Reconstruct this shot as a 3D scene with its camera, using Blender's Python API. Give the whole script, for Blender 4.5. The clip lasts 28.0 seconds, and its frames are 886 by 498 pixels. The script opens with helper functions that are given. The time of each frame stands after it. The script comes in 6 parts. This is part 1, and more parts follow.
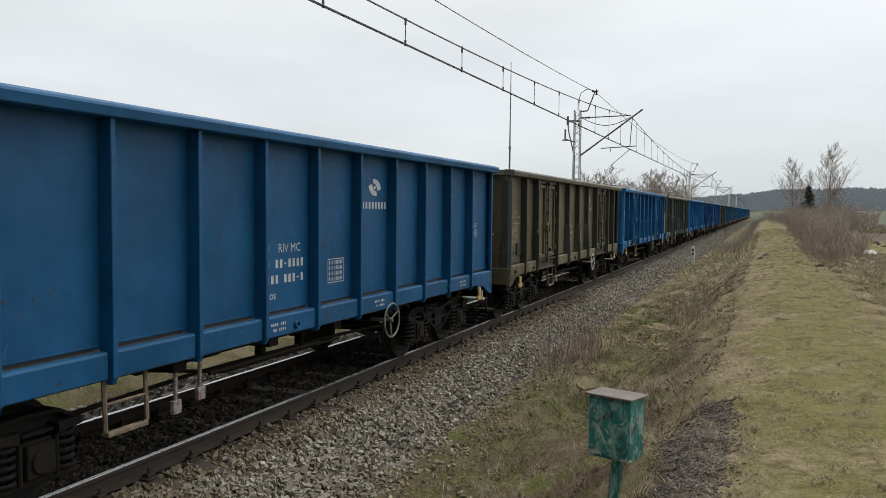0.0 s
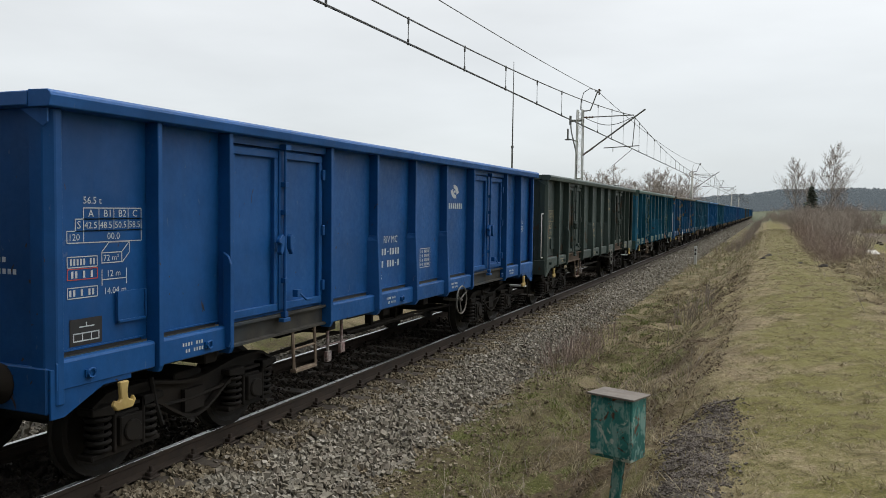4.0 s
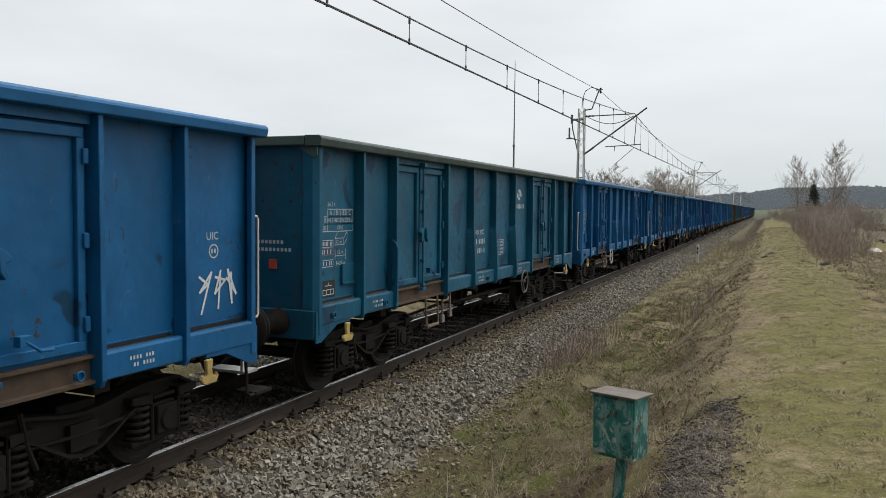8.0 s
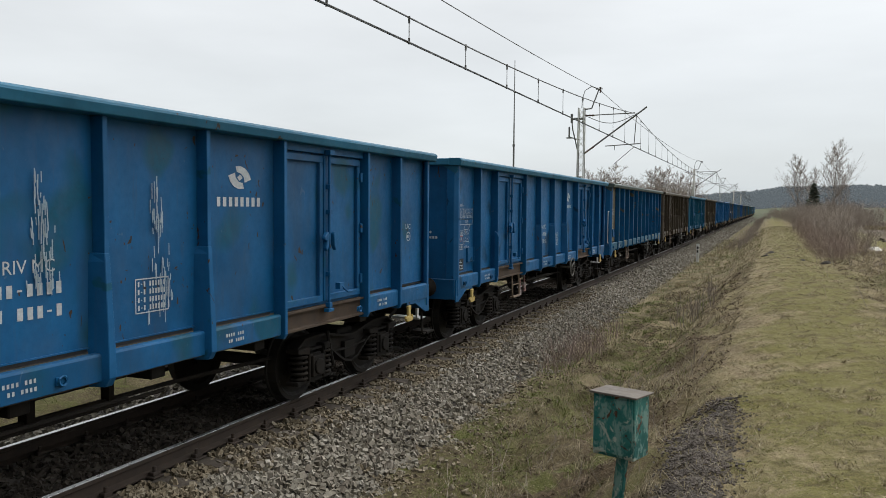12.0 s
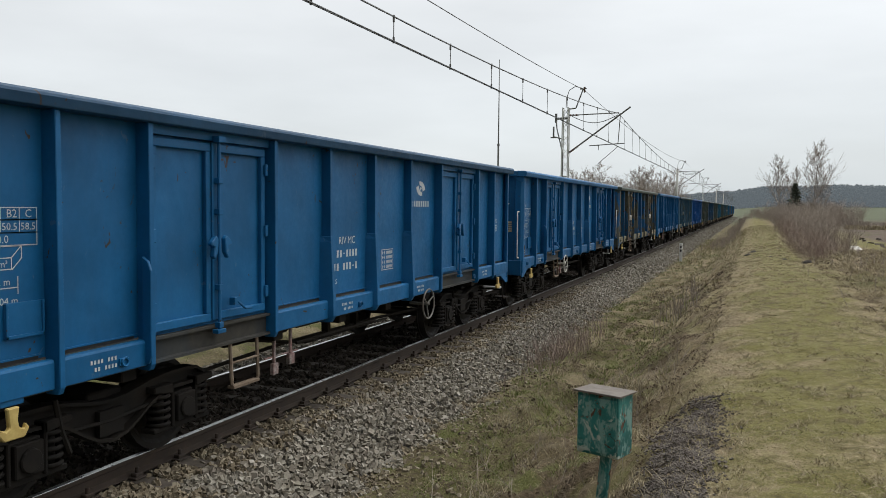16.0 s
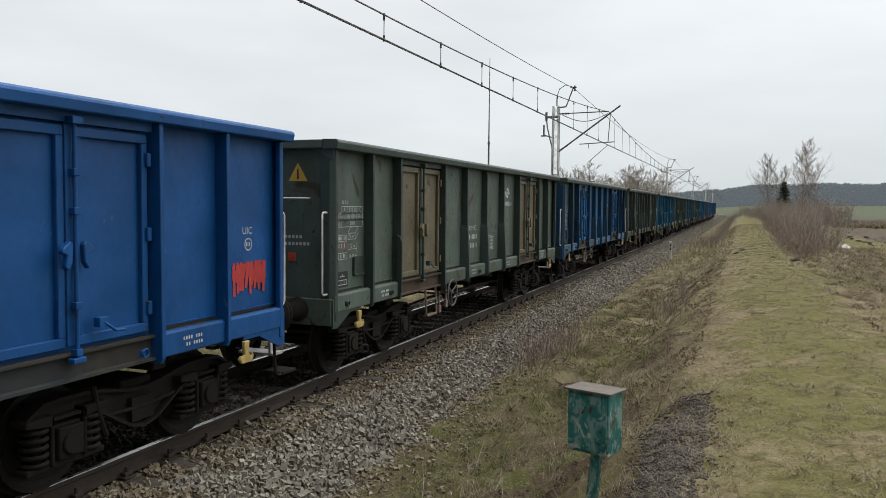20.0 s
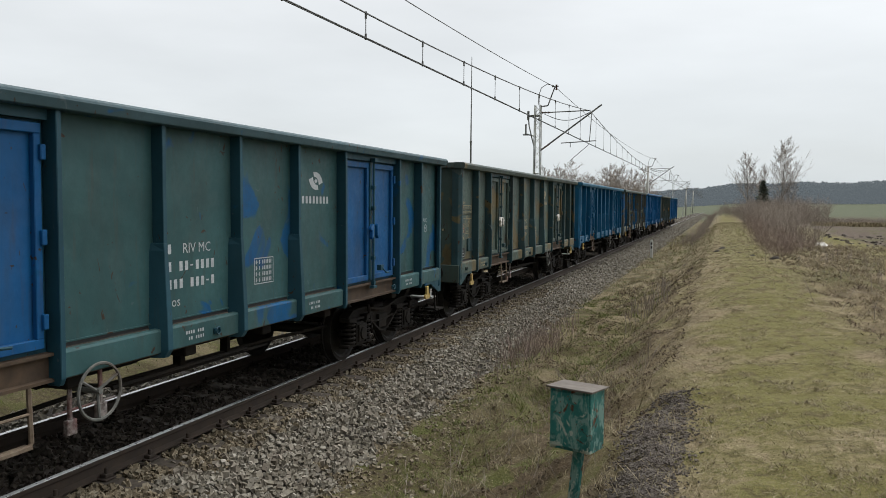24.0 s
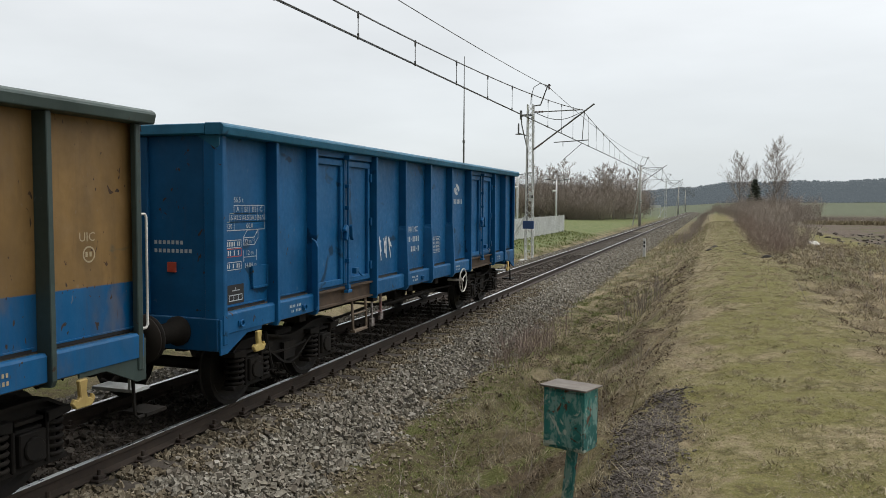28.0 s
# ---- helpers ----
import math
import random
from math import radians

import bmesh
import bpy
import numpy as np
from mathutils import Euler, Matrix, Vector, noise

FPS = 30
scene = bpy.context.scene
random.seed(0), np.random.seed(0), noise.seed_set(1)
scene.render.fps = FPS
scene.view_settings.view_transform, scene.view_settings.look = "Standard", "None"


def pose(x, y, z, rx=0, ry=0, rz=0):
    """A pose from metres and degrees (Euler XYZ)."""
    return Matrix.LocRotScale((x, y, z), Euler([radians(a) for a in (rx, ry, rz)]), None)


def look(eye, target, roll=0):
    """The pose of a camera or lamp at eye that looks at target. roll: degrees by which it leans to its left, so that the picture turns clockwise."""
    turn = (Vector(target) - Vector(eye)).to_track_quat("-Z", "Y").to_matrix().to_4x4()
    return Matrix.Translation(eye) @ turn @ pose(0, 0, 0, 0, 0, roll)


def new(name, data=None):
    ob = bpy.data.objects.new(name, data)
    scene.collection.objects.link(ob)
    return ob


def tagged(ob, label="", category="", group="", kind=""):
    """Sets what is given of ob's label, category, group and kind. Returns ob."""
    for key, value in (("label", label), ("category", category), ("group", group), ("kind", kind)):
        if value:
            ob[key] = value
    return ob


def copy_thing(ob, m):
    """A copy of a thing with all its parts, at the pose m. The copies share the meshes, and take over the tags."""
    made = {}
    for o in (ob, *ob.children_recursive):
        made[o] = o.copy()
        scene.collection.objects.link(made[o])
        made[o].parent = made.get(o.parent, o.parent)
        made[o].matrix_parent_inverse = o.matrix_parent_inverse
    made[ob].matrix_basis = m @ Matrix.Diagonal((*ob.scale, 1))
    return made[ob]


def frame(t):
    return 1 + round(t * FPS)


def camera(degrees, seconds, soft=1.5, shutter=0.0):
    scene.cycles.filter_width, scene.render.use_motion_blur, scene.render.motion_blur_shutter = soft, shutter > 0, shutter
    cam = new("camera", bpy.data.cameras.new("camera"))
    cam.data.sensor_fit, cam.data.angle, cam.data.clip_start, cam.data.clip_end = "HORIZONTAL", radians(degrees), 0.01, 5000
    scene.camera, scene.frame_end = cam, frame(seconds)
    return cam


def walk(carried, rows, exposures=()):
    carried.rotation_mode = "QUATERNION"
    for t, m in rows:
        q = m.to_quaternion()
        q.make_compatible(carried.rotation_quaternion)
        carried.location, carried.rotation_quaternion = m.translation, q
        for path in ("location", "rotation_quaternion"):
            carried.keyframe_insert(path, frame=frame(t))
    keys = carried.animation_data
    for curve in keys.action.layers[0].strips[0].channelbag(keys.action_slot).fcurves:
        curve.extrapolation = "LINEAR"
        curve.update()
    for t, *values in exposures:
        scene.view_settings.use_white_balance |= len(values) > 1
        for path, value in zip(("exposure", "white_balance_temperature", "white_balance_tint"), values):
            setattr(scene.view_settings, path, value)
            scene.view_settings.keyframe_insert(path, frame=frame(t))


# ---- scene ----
EYE = Vector((6.227, 0.0, 2.441))
DEGREES = 58.774
cam = camera(DEGREES, 28.0, soft=0.7)


def aim(yaw, pitch, roll):
    """Camera pose from yaw to the left of +y, pitch and roll in degrees."""
    a, b = radians(yaw), radians(pitch)
    ahead = Vector((-math.sin(a) * math.cos(b), math.cos(a) * math.cos(b), math.sin(b)))
    return look(EYE, EYE + 10 * ahead, roll)


VIEW = [
    (0, 22.159, -2.980, 0.686),
    (0.5, 22.169, -2.984, 0.723),
    (1, 22.190, -2.987, 0.749),
    (1.5, 22.213, -2.987, 0.748),
    (2, 22.233, -2.996, 0.767),
    (2.5, 22.255, -2.996, 0.779),
    (3, 22.277, -2.998, 0.776),
    (3.5, 22.293, -3.029, 0.810),
    (5.5, 22.393, -3.024, 0.810),
    (6, 22.390, -3.044, 0.832),
    (6.5, 22.405, -3.058, 0.798),
    (7, 22.418, -3.057, 0.715),
    (7.5, 22.431, -3.066, 0.639),
    (8, 22.457, -3.078, 0.624),
    (8.5, 22.487, -3.083, 0.651),
    (9, 22.504, -3.082, 0.647),
    (9.5, 22.507, -3.077, 0.618),
    (10, 22.514, -3.072, 0.583),
    (10.5, 22.531, -3.076, 0.537),
    (11, 22.526, -3.096, 0.522),
    (11.5, 22.492, -3.110, 0.527),
    (12, 22.462, -3.110, 0.527),
    (12.5, 22.433, -3.110, 0.548),
    (14.5, 21.768, -3.128, 0.517),
    (15, 21.571, -3.136, 0.547),
    (15.5, 21.414, -3.152, 0.593),
    (16, 21.344, -3.153, 0.589),
    (16.5, 21.338, -3.160, 0.562),
    (17, 21.328, -3.182, 0.545),
    (17.5, 21.313, -3.192, 0.542),
    (18, 21.286, -3.199, 0.557),
    (18.5, 21.218, -3.208, 0.570),
    (19, 21.097, -3.217, 0.596),
    (19.5, 20.892, -3.237, 0.618),
    (20, 20.653, -3.262, 0.577),
    (20.5, 20.472, -3.288, 0.517),
    (21, 20.374, -3.313, 0.496),
    (21.5, 20.319, -3.322, 0.476),
    (23.5, 19.521, -3.341, 0.571),
    (24, 19.364, -3.340, 0.544),
    (24.5, 19.203, -3.337, 0.561),
    (25, 19.026, -3.338, 0.531),
    (25.5, 18.892, -3.348, 0.455),
    (26, 18.834, -3.353, 0.418),
    (26.5, 18.832, -3.361, 0.407),
    (27, 18.858, -3.388, 0.417),
    (27.5, 18.871, -3.396, 0.423),
    (28, 18.869, -3.367, 0.377),
]
walk(cam, [(t, aim(yaw, pitch, roll)) for t, yaw, pitch, roll in VIEW], exposures=[(0, 0.0), (28, 0.0)])

# ---- sky and sun ----
SUN_UP, SUN_SIDE = radians(72), radians(58)
world = bpy.data.worlds.new("overcast_sky")
scene.world = world
world.use_nodes = True
wn, wl = world.node_tree.nodes, world.node_tree.links
wn.clear()


def wnode(kind, **props):
    n = wn.new(kind)
    for k, v in props.items():
        n.inputs[k].default_value = v
    return n


w_out = wn.new("ShaderNodeOutputWorld")
w_bg = wnode("ShaderNodeBackground", Strength=1.05)
w_sky = wn.new("ShaderNodeTexSky")
w_sky.sky_type, w_sky.sun_disc = "NISHITA", False
w_sky.sun_elevation, w_sky.sun_rotation = SUN_UP, SUN_SIDE
w_dim = wn.new("ShaderNodeVectorMath")
w_dim.operation = "SCALE"
w_dim.inputs["Scale"].default_value = 0.1
w_tc = wn.new("ShaderNodeTexCoord")
w_sep = wn.new("ShaderNodeSeparateXYZ")
w_ramp = wn.new("ShaderNodeValToRGB")
w_ramp.color_ramp.elements[0].position = 0.0
w_ramp.color_ramp.elements[0].color = (0.66, 0.72, 0.76, 1)
w_ramp.color_ramp.elements[1].position = 0.9
w_ramp.color_ramp.elements[1].color = (1.25, 1.25, 1.23, 1)
mid = w_ramp.color_ramp.elements.new(0.06)
mid.color = (0.76, 0.80, 0.82, 1)
mid = w_ramp.color_ramp.elements.new(0.26)
mid.color = (0.86, 0.885, 0.9, 1)
w_map = wn.new("ShaderNodeMapping")
w_map.inputs["Scale"].default_value = (1.0, 1.0, 4.0)
w_noise = wnode("ShaderNodeTexNoise", Scale=2.2, Detail=5.0, Roughness=0.5)
w_var = wn.new("ShaderNodeMapRange")
for k, v in zip(("From Min", "From Max", "To Min", "To Max"), (0.3, 0.7, 0.9, 1.08)):
    w_var.inputs[k].default_value = v
w_mul = wn.new("ShaderNodeVectorMath")
w_mul.operation = "SCALE"
w_mix = wn.new("ShaderNodeMix")
w_mix.data_type = "RGBA"
w_mix.inputs["Factor"].default_value = 0.9
wl.new(w_sky.outputs["Color"], w_dim.inputs[0])
wl.new(w_tc.outputs["Generated"], w_sep.inputs["Vector"])
wl.new(w_sep.outputs["Z"], w_ramp.inputs["Fac"])
wl.new(w_tc.outputs["Generated"], w_map.inputs["Vector"])
wl.new(w_map.outputs["Vector"], w_noise.inputs["Vector"])
wl.new(w_noise.outputs["Fac"], w_var.inputs["Value"])
wl.new(w_ramp.outputs["Color"], w_mul.inputs[0])
w_side = wn.new("ShaderNodeMapRange")
for k, v in zip(("From Min", "From Max", "To Min", "To Max"), (-0.8, 0.6, 0.2, 1.0)):
    w_side.inputs[k].default_value = v
# thinner cloud round the hidden sun
w_dot = wn.new("ShaderNodeVectorMath")
w_dot.operation = "DOT_PRODUCT"
w_dot.inputs[1].default_value = (math.sin(SUN_SIDE) * math.cos(SUN_UP), math.cos(SUN_SIDE) * math.cos(SUN_UP), math.sin(SUN_UP))
w_glow = wn.new("ShaderNodeMapRange")
w_glow.interpolation_type = "SMOOTHSTEP"
for k, v in zip(("From Min", "From Max", "To Min", "To Max"), (0.3, 1.0, 1.0, 2.5)):
    w_glow.inputs[k].default_value = v
w_both = wn.new("ShaderNodeMath")
w_both.operation = "MULTIPLY"
w_all = wn.new("ShaderNodeMath")
w_all.operation = "MULTIPLY"
wl.new(w_tc.outputs["Generated"], w_dot.inputs[0])
wl.new(w_dot.outputs["Value"], w_glow.inputs["Value"])
wl.new(w_sep.outputs["Y"], w_side.inputs["Value"])
wl.new(w_var.outputs["Result"], w_both.inputs[0])
wl.new(w_side.outputs["Result"], w_both.inputs[1])
wl.new(w_both.outputs[0], w_all.inputs[0])
wl.new(w_glow.outputs["Result"], w_all.inputs[1])
wl.new(w_all.outputs[0], w_mul.inputs["Scale"])
wl.new(w_dim.outputs["Vector"], w_mix.inputs["A"])
wl.new(w_mul.outputs["Vector"], w_mix.inputs["B"])
wl.new(w_mix.outputs["Result"], w_bg.inputs["Color"])
wl.new(w_bg.outputs["Background"], w_out.inputs["Surface"])

sun_data = bpy.data.lights.new("sun", "SUN")
sun_data.energy, sun_data.angle, sun_data.color = 0.72, radians(34), (1.0, 0.96, 0.9)
sun = new("sun", sun_data)
sun.matrix_basis = look((30 * math.sin(SUN_SIDE) * math.cos(SUN_UP), 30 * math.cos(SUN_SIDE) * math.cos(SUN_UP), 30 * math.sin(SUN_UP)), (0, 0, 0))


# ---- materials ----
def nodes_of(name):
    m = bpy.data.materials.new(name)
    m.use_nodes = True
    return m, m.node_tree.nodes, m.node_tree.links, m.node_tree.nodes["Principled BSDF"]


class Nodes:
    """Short forms for wiring a material."""

    def __init__(self, name):
        self.m, self.n, self.l, self.bsdf = nodes_of(name)

    def link(self, a, b):
        self.l.new(a, b)

    def coords(self, scale=(1, 1, 1), space="Object", shift=True):
        tc = self.n.new("ShaderNodeTexCoord")
        mp = self.n.new("ShaderNodeMapping")
        mp.inputs["Scale"].default_value = scale
        self.link(tc.outputs[space], mp.inputs["Vector"])
        if shift:
            info = self.n.new("ShaderNodeObjectInfo")
            k = self.n.new("ShaderNodeMath")
            k.operation = "MULTIPLY"
            k.inputs[1].default_value = 40.0
            self.link(info.outputs["Random"], k.inputs[0])
            self.link(k.outputs[0], mp.inputs["Location"])
        return mp.outputs["Vector"]

    def noise(self, vec, scale, detail=4.0, rough=0.55, warp=0.0):
        t = self.n.new("ShaderNodeTexNoise")
        t.inputs["Scale"].default_value, t.inputs["Detail"].default_value = scale, detail
        t.inputs["Roughness"].default_value, t.inputs["Distortion"].default_value = rough, warp
        self.link(vec, t.inputs["Vector"])
        return t.outputs["Fac"]

    def ramp(self, fac, lo, hi, a=0.0, b=1.0):
        r = self.n.new("ShaderNodeMapRange")
        for k, v in zip(("From Min", "From Max", "To Min", "To Max"), (lo, hi, a, b)):
            r.inputs[k].default_value = v
        self.link(fac, r.inputs["Value"])
        return r.outputs["Result"]

    def mix(self, fac, a, b, blend="MIX"):
        x = self.n.new("ShaderNodeMix")
        x.data_type, x.blend_type = "RGBA", blend
        for key, val in (("Factor", fac), ("A", a), ("B", b)):
            if isinstance(val, (int, float)):
                x.inputs[key].default_value = val
            elif isinstance(val, tuple):
                x.inputs[key].default_value = (*val, 1)
            else:
                self.link(val, x.inputs[key])
        return x.outputs["Result"]

    def math(self, op, a, b):
        x = self.n.new("ShaderNodeMath")
        x.operation = op
        for i, val in enumerate((a, b)):
            if isinstance(val, (int, float)):
                x.inputs[i].default_value = val
            else:
                self.link(val, x.inputs[i])
        return x.outputs[0]

    def bump(self, height, strength=0.3, distance=0.01):
        b = self.n.new("ShaderNodeBump")
        b.inputs["Strength"].default_value, b.inputs["Distance"].default_value = strength, distance
        self.link(height, b.inputs["Height"])
        self.link(b.outputs["Normal"], self.bsdf.inputs["Normal"])

    def done(self, color, rough=0.6, metal=0.0, spec=0.5):
        for key, val in (("Base Color", color), ("Roughness", rough), ("Metallic", metal), ("Specular IOR Level", spec)):
            if isinstance(val, (int, float)):
                self.bsdf.inputs[key].default_value = val
            elif isinstance(val, tuple):
                self.bsdf.inputs[key].default_value = (*val, 1)
            else:
                self.link(val, self.bsdf.inputs[key])
        return self.m


RUST, RUST_DARK, OLD_OLIVE, OLD_TAN = (0.085, 0.042, 0.02), (0.028, 0.019, 0.014), (0.17, 0.15, 0.085), (0.33, 0.23, 0.09)


def paint(name, base, under=OLD_OLIVE, amount=0.0, rust=0.15, size=1.4, gloss=0.42, low=None, soft=0.035):
    """Weathered wagon paint: base colour, an older coat showing in patches, rust scars, vertical streaks and dust."""
    k = Nodes(name)
    v = k.coords()
    streak = k.coords((5.0, 5.0, 0.5))
    broad = k.noise(v, 1.1, 3.0)
    fine = k.noise(v, 16.0, 6.0, 0.65)
    col = k.mix(k.ramp(broad, 0.35, 0.65), tuple(c * 0.82 for c in base), tuple(min(1, c * 1.18 + 0.004) for c in base))
    col = k.mix(k.ramp(fine, 0.3, 0.75, 0, 0.35), col, tuple(c * 0.72 + 0.006 for c in base))
    if amount > 0:
        blot = k.noise(v, size, 3.5 if soft < 0.05 else 1.5, 0.5, 0.6 if soft < 0.05 else 0.2)
        edge = 0.72 - 0.42 * amount
        under_col = k.mix(k.ramp(fine, 0.35, 0.7), tuple(c * 0.75 for c in under), under)
        col = k.mix(k.ramp(blot, edge, edge + soft), col, under_col)
    if low:
        sep = k.n.new("ShaderNodeSeparateXYZ")
        k.link(k.coords(shift=False), sep.inputs[0])
        edge_z = k.math("ADD", sep.outputs["Z"], k.math("MULTIPLY", fine, 0.02))
        col = k.mix(k.ramp(edge_z, low[0], low[0] + 0.01, 1, 0), col, low[1])
    if rust > 0.25:
        soot = k.noise(k.coords((1.4, 1.4, 0.45)), 1.5, 5.0, 0.6, 0.4)
        col = k.mix(k.ramp(soot, 0.48, 0.72, 0, 0.6 * min(1, rust + 0.2)), col, (0.05, 0.042, 0.03))
        pale = k.noise(k.coords((1.0, 1.0, 0.7)), 2.3, 4.0, 0.6)
        col = k.mix(k.ramp(pale, 0.56, 0.72, 0, 0.35), col, tuple(0.7 * c + 0.05 for c in base))
    dusty = k.ramp(k.noise(streak, 1.6, 4.0), 0.45, 0.75, 0, 0.12)
    col = k.mix(dusty, col, tuple(0.35 * c + 0.03 for c in base))
    chip = k.noise(k.coords((1.0, 1.0, 0.6)), 11.0, 2.0, 0.5, 1.0)
    col = k.mix(k.ramp(chip, 0.72, 0.75, 0, 0.45), col, tuple(0.6 * c + 0.09 for c in base))
    if rust > 0:
        gate = k.math("MULTIPLY", k.math("SUBTRACT", k.noise(v, 0.9, 2.0), 0.5), 0.32)
        scar = k.math("ADD", k.noise(k.coords((1.2, 1.2, 0.8)), 4.6, 2.5, 0.55, 2.4), gate)
        e = 0.735 - 0.115 * rust
        col = k.mix(k.ramp(scar, e, e + 0.025), col, k.mix(k.ramp(fine, 0.35, 0.75), RUST_DARK, RUST))
        drip = k.ramp(k.noise(streak, 3.0, 3.0), 0.62 - 0.1 * rust, 0.85, 0, 0.5 * min(1, rust * 2))
        col = k.mix(drip, col, (0.085, 0.05, 0.028))
    dent = k.noise(v, 1.7, 2.0)
    k.bump(k.math("ADD", k.math("MULTIPLY", dent, 1.0), k.math("MULTIPLY", fine, 0.06)), 0.5, 0.06)
    return k.done(col, k.ramp(fine, 0.3, 0.7, gloss, gloss + 0.2), 0.0, 0.3)


def plain(name, a, b, scale=6.0, rough=0.7, metal=0.0, bump=0.25, dist=0.01, third=None, spec=0.4):
    """Two-tone grainy surface with stains at a larger scale."""
    k = Nodes(name)
    v = k.coords()
    fine, broad = k.noise(v, scale, 6.0, 0.65), k.noise(v, scale * 0.17, 3.0)
    col = k.mix(k.ramp(fine, 0.3, 0.7), a, b)
    col = k.mix(k.ramp(broad, 0.45, 0.7, 0, 0.6), col, third or tuple(0.7 * (x + y) / 2 for x, y in zip(a, b)))
    k.bump(fine, bump, dist)
    return k.done(col, k.ramp(fine, 0.3, 0.7, rough - 0.1, min(1, rough + 0.12)), metal, spec)


def island(name, stops, rough=0.85, bump=0.3, spec=0.3, scale=20.0):
    """Colour by loose piece, for heaps of stones, blades and twigs."""
    k = Nodes(name)
    g = k.n.new("ShaderNodeNewGeometry")
    r = k.n.new("ShaderNodeValToRGB")
    r.color_ramp.elements[0].color = (*stops[0], 1)
    r.color_ramp.elements[1].color = (*stops[-1], 1)
    for i, c in enumerate(stops[1:-1], 1):
        r.color_ramp.elements.new(i / (len(stops) - 1)).color = (*c, 1)
    k.link(g.outputs["Random Per Island"], r.inputs["Fac"])
    col = r.outputs["Color"]
    fine = k.noise(k.coords(shift=False), scale, 3.0)
    col = k.mix(k.ramp(fine, 0.3, 0.7, 0, 0.45), col, tuple(c * 0.55 for c in stops[0]))
    if bump:
        k.bump(fine, bump, 0.01)
    return k.done(col, rough, 0.0, spec)


M_DARK = plain("brake_dust_steel", (0.009, 0.008, 0.007), (0.022, 0.019, 0.016), 9.0, 0.85, 0.0, 0.3, 0.01, (0.028, 0.021, 0.015), 0.15)
M_BOGIE = plain("grimy_cast_steel", (0.006, 0.0054, 0.005), (0.018, 0.0155, 0.013), 8.0, 0.8, 0.0, 0.35, 0.01, (0.03, 0.023, 0.017), 0.2)
M_WHEEL = plain("wheel_steel", (0.009, 0.008, 0.007), (0.022, 0.018, 0.015), 8.0, 0.65, 0.1)
M_TREAD = plain("bright_tread_steel", (0.35, 0.34, 0.33), (0.5, 0.49, 0.47), 20.0, 0.35, 0.9, 0.1, 0.002)
M_WHITE = plain("worn_white_paint", (0.62, 0.6, 0.55), (0.8, 0.79, 0.76), 12.0, 0.55, 0.0, 0.2, 0.004, (0.4, 0.36, 0.3))
M_YELLOW = plain("worn_yellow_paint", (0.38, 0.27, 0.08), (0.55, 0.42, 0.15), 12.0, 0.6, 0.0, 0.2, 0.004, (0.25, 0.16, 0.07))
M_MARK = plain("white_stencil_paint", (0.38, 0.42, 0.44), (0.6, 0.63, 0.65), 30.0, 0.6, 0.0, 0.05, 0.001)
M_MARK_OLD = plain("faded_stencil_paint", (0.36, 0.28, 0.16), (0.5, 0.42, 0.28), 30.0, 0.7, 0.0, 0.05, 0.001)
M_BLACK = plain("black_stencil_and_slot_shade", (0.012, 0.012, 0.013), (0.03, 0.03, 0.03), 20.0, 0.6, 0.0, 0.05, 0.001)
M_RED = plain("red_reflector_plate", (0.4, 0.05, 0.03), (0.55, 0.09, 0.05), 10.0, 0.4)
M_RAILHEAD = plain("polished_rail_head", (0.42, 0.42, 0.42), (0.6, 0.6, 0.6), 14.0, 0.3, 0.9, 0.05, 0.001)
M_RAIL = plain("rusty_rail_steel", (0.036, 0.026, 0.02), (0.068, 0.049, 0.037), 14.0, 0.8, 0.1, 0.3, 0.004, (0.03, 0.024, 0.02))
M_SLEEPER = plain("weathered_sleeper", (0.045, 0.037, 0.03), (0.105, 0.088, 0.07), 10.0, 0.9, 0.0, 0.5, 0.01, (0.05, 0.04, 0.031))
M_STONE = island("granite_ballast", [(0.09, 0.078, 0.06), (0.26, 0.238, 0.194), (0.17, 0.15, 0.114), (0.42, 0.395, 0.34), (0.21, 0.188, 0.143), (0.33, 0.305, 0.254), (0.12, 0.103, 0.078)], 0.9, 0)
M_STONE_BROWN = island("earthy_ballast", [(0.085, 0.068, 0.044), (0.24, 0.198, 0.135), (0.15, 0.12, 0.078), (0.34, 0.3, 0.222), (0.19, 0.152, 0.1)], 0.9, 0)
M_STONE_DIRTY = island("brake_dusted_ballast", [(0.035, 0.028, 0.022), (0.075, 0.062, 0.05), (0.05, 0.04, 0.031), (0.13, 0.108, 0.088)], 0.9, 0)
M_CONCRETE = plain("pale_concrete", (0.42, 0.41, 0.38), (0.58, 0.57, 0.54), 8.0, 0.85, 0.0, 0.4, 0.006, (0.32, 0.31, 0.28))
M_GALV = plain("galvanised_steel", (0.46, 0.47, 0.47), (0.62, 0.63, 0.63), 10.0, 0.5, 0.4, 0.1, 0.002, (0.36, 0.35, 0.33))
M_ARM = plain("dull_grey_steel", (0.16, 0.16, 0.16), (0.26, 0.26, 0.26), 10.0, 0.55, 0.5, 0.1, 0.002)
M_WIRE = plain("weathered_copper_wire", (0.1, 0.1, 0.1), (0.19, 0.19, 0.185), 10.0, 0.6, 0.4, 0.05, 0.001)
M_INSUL = plain("brown_glazed_porcelain", (0.09, 0.05, 0.035), (0.14, 0.08, 0.055), 6.0, 0.25)
M_FENCE = plain("white_profiled_sheet", (0.62, 0.63, 0.62), (0.76, 0.77, 0.76), 5.0, 0.5, 0.0, 0.1, 0.003, (0.5, 0.5, 0.48))
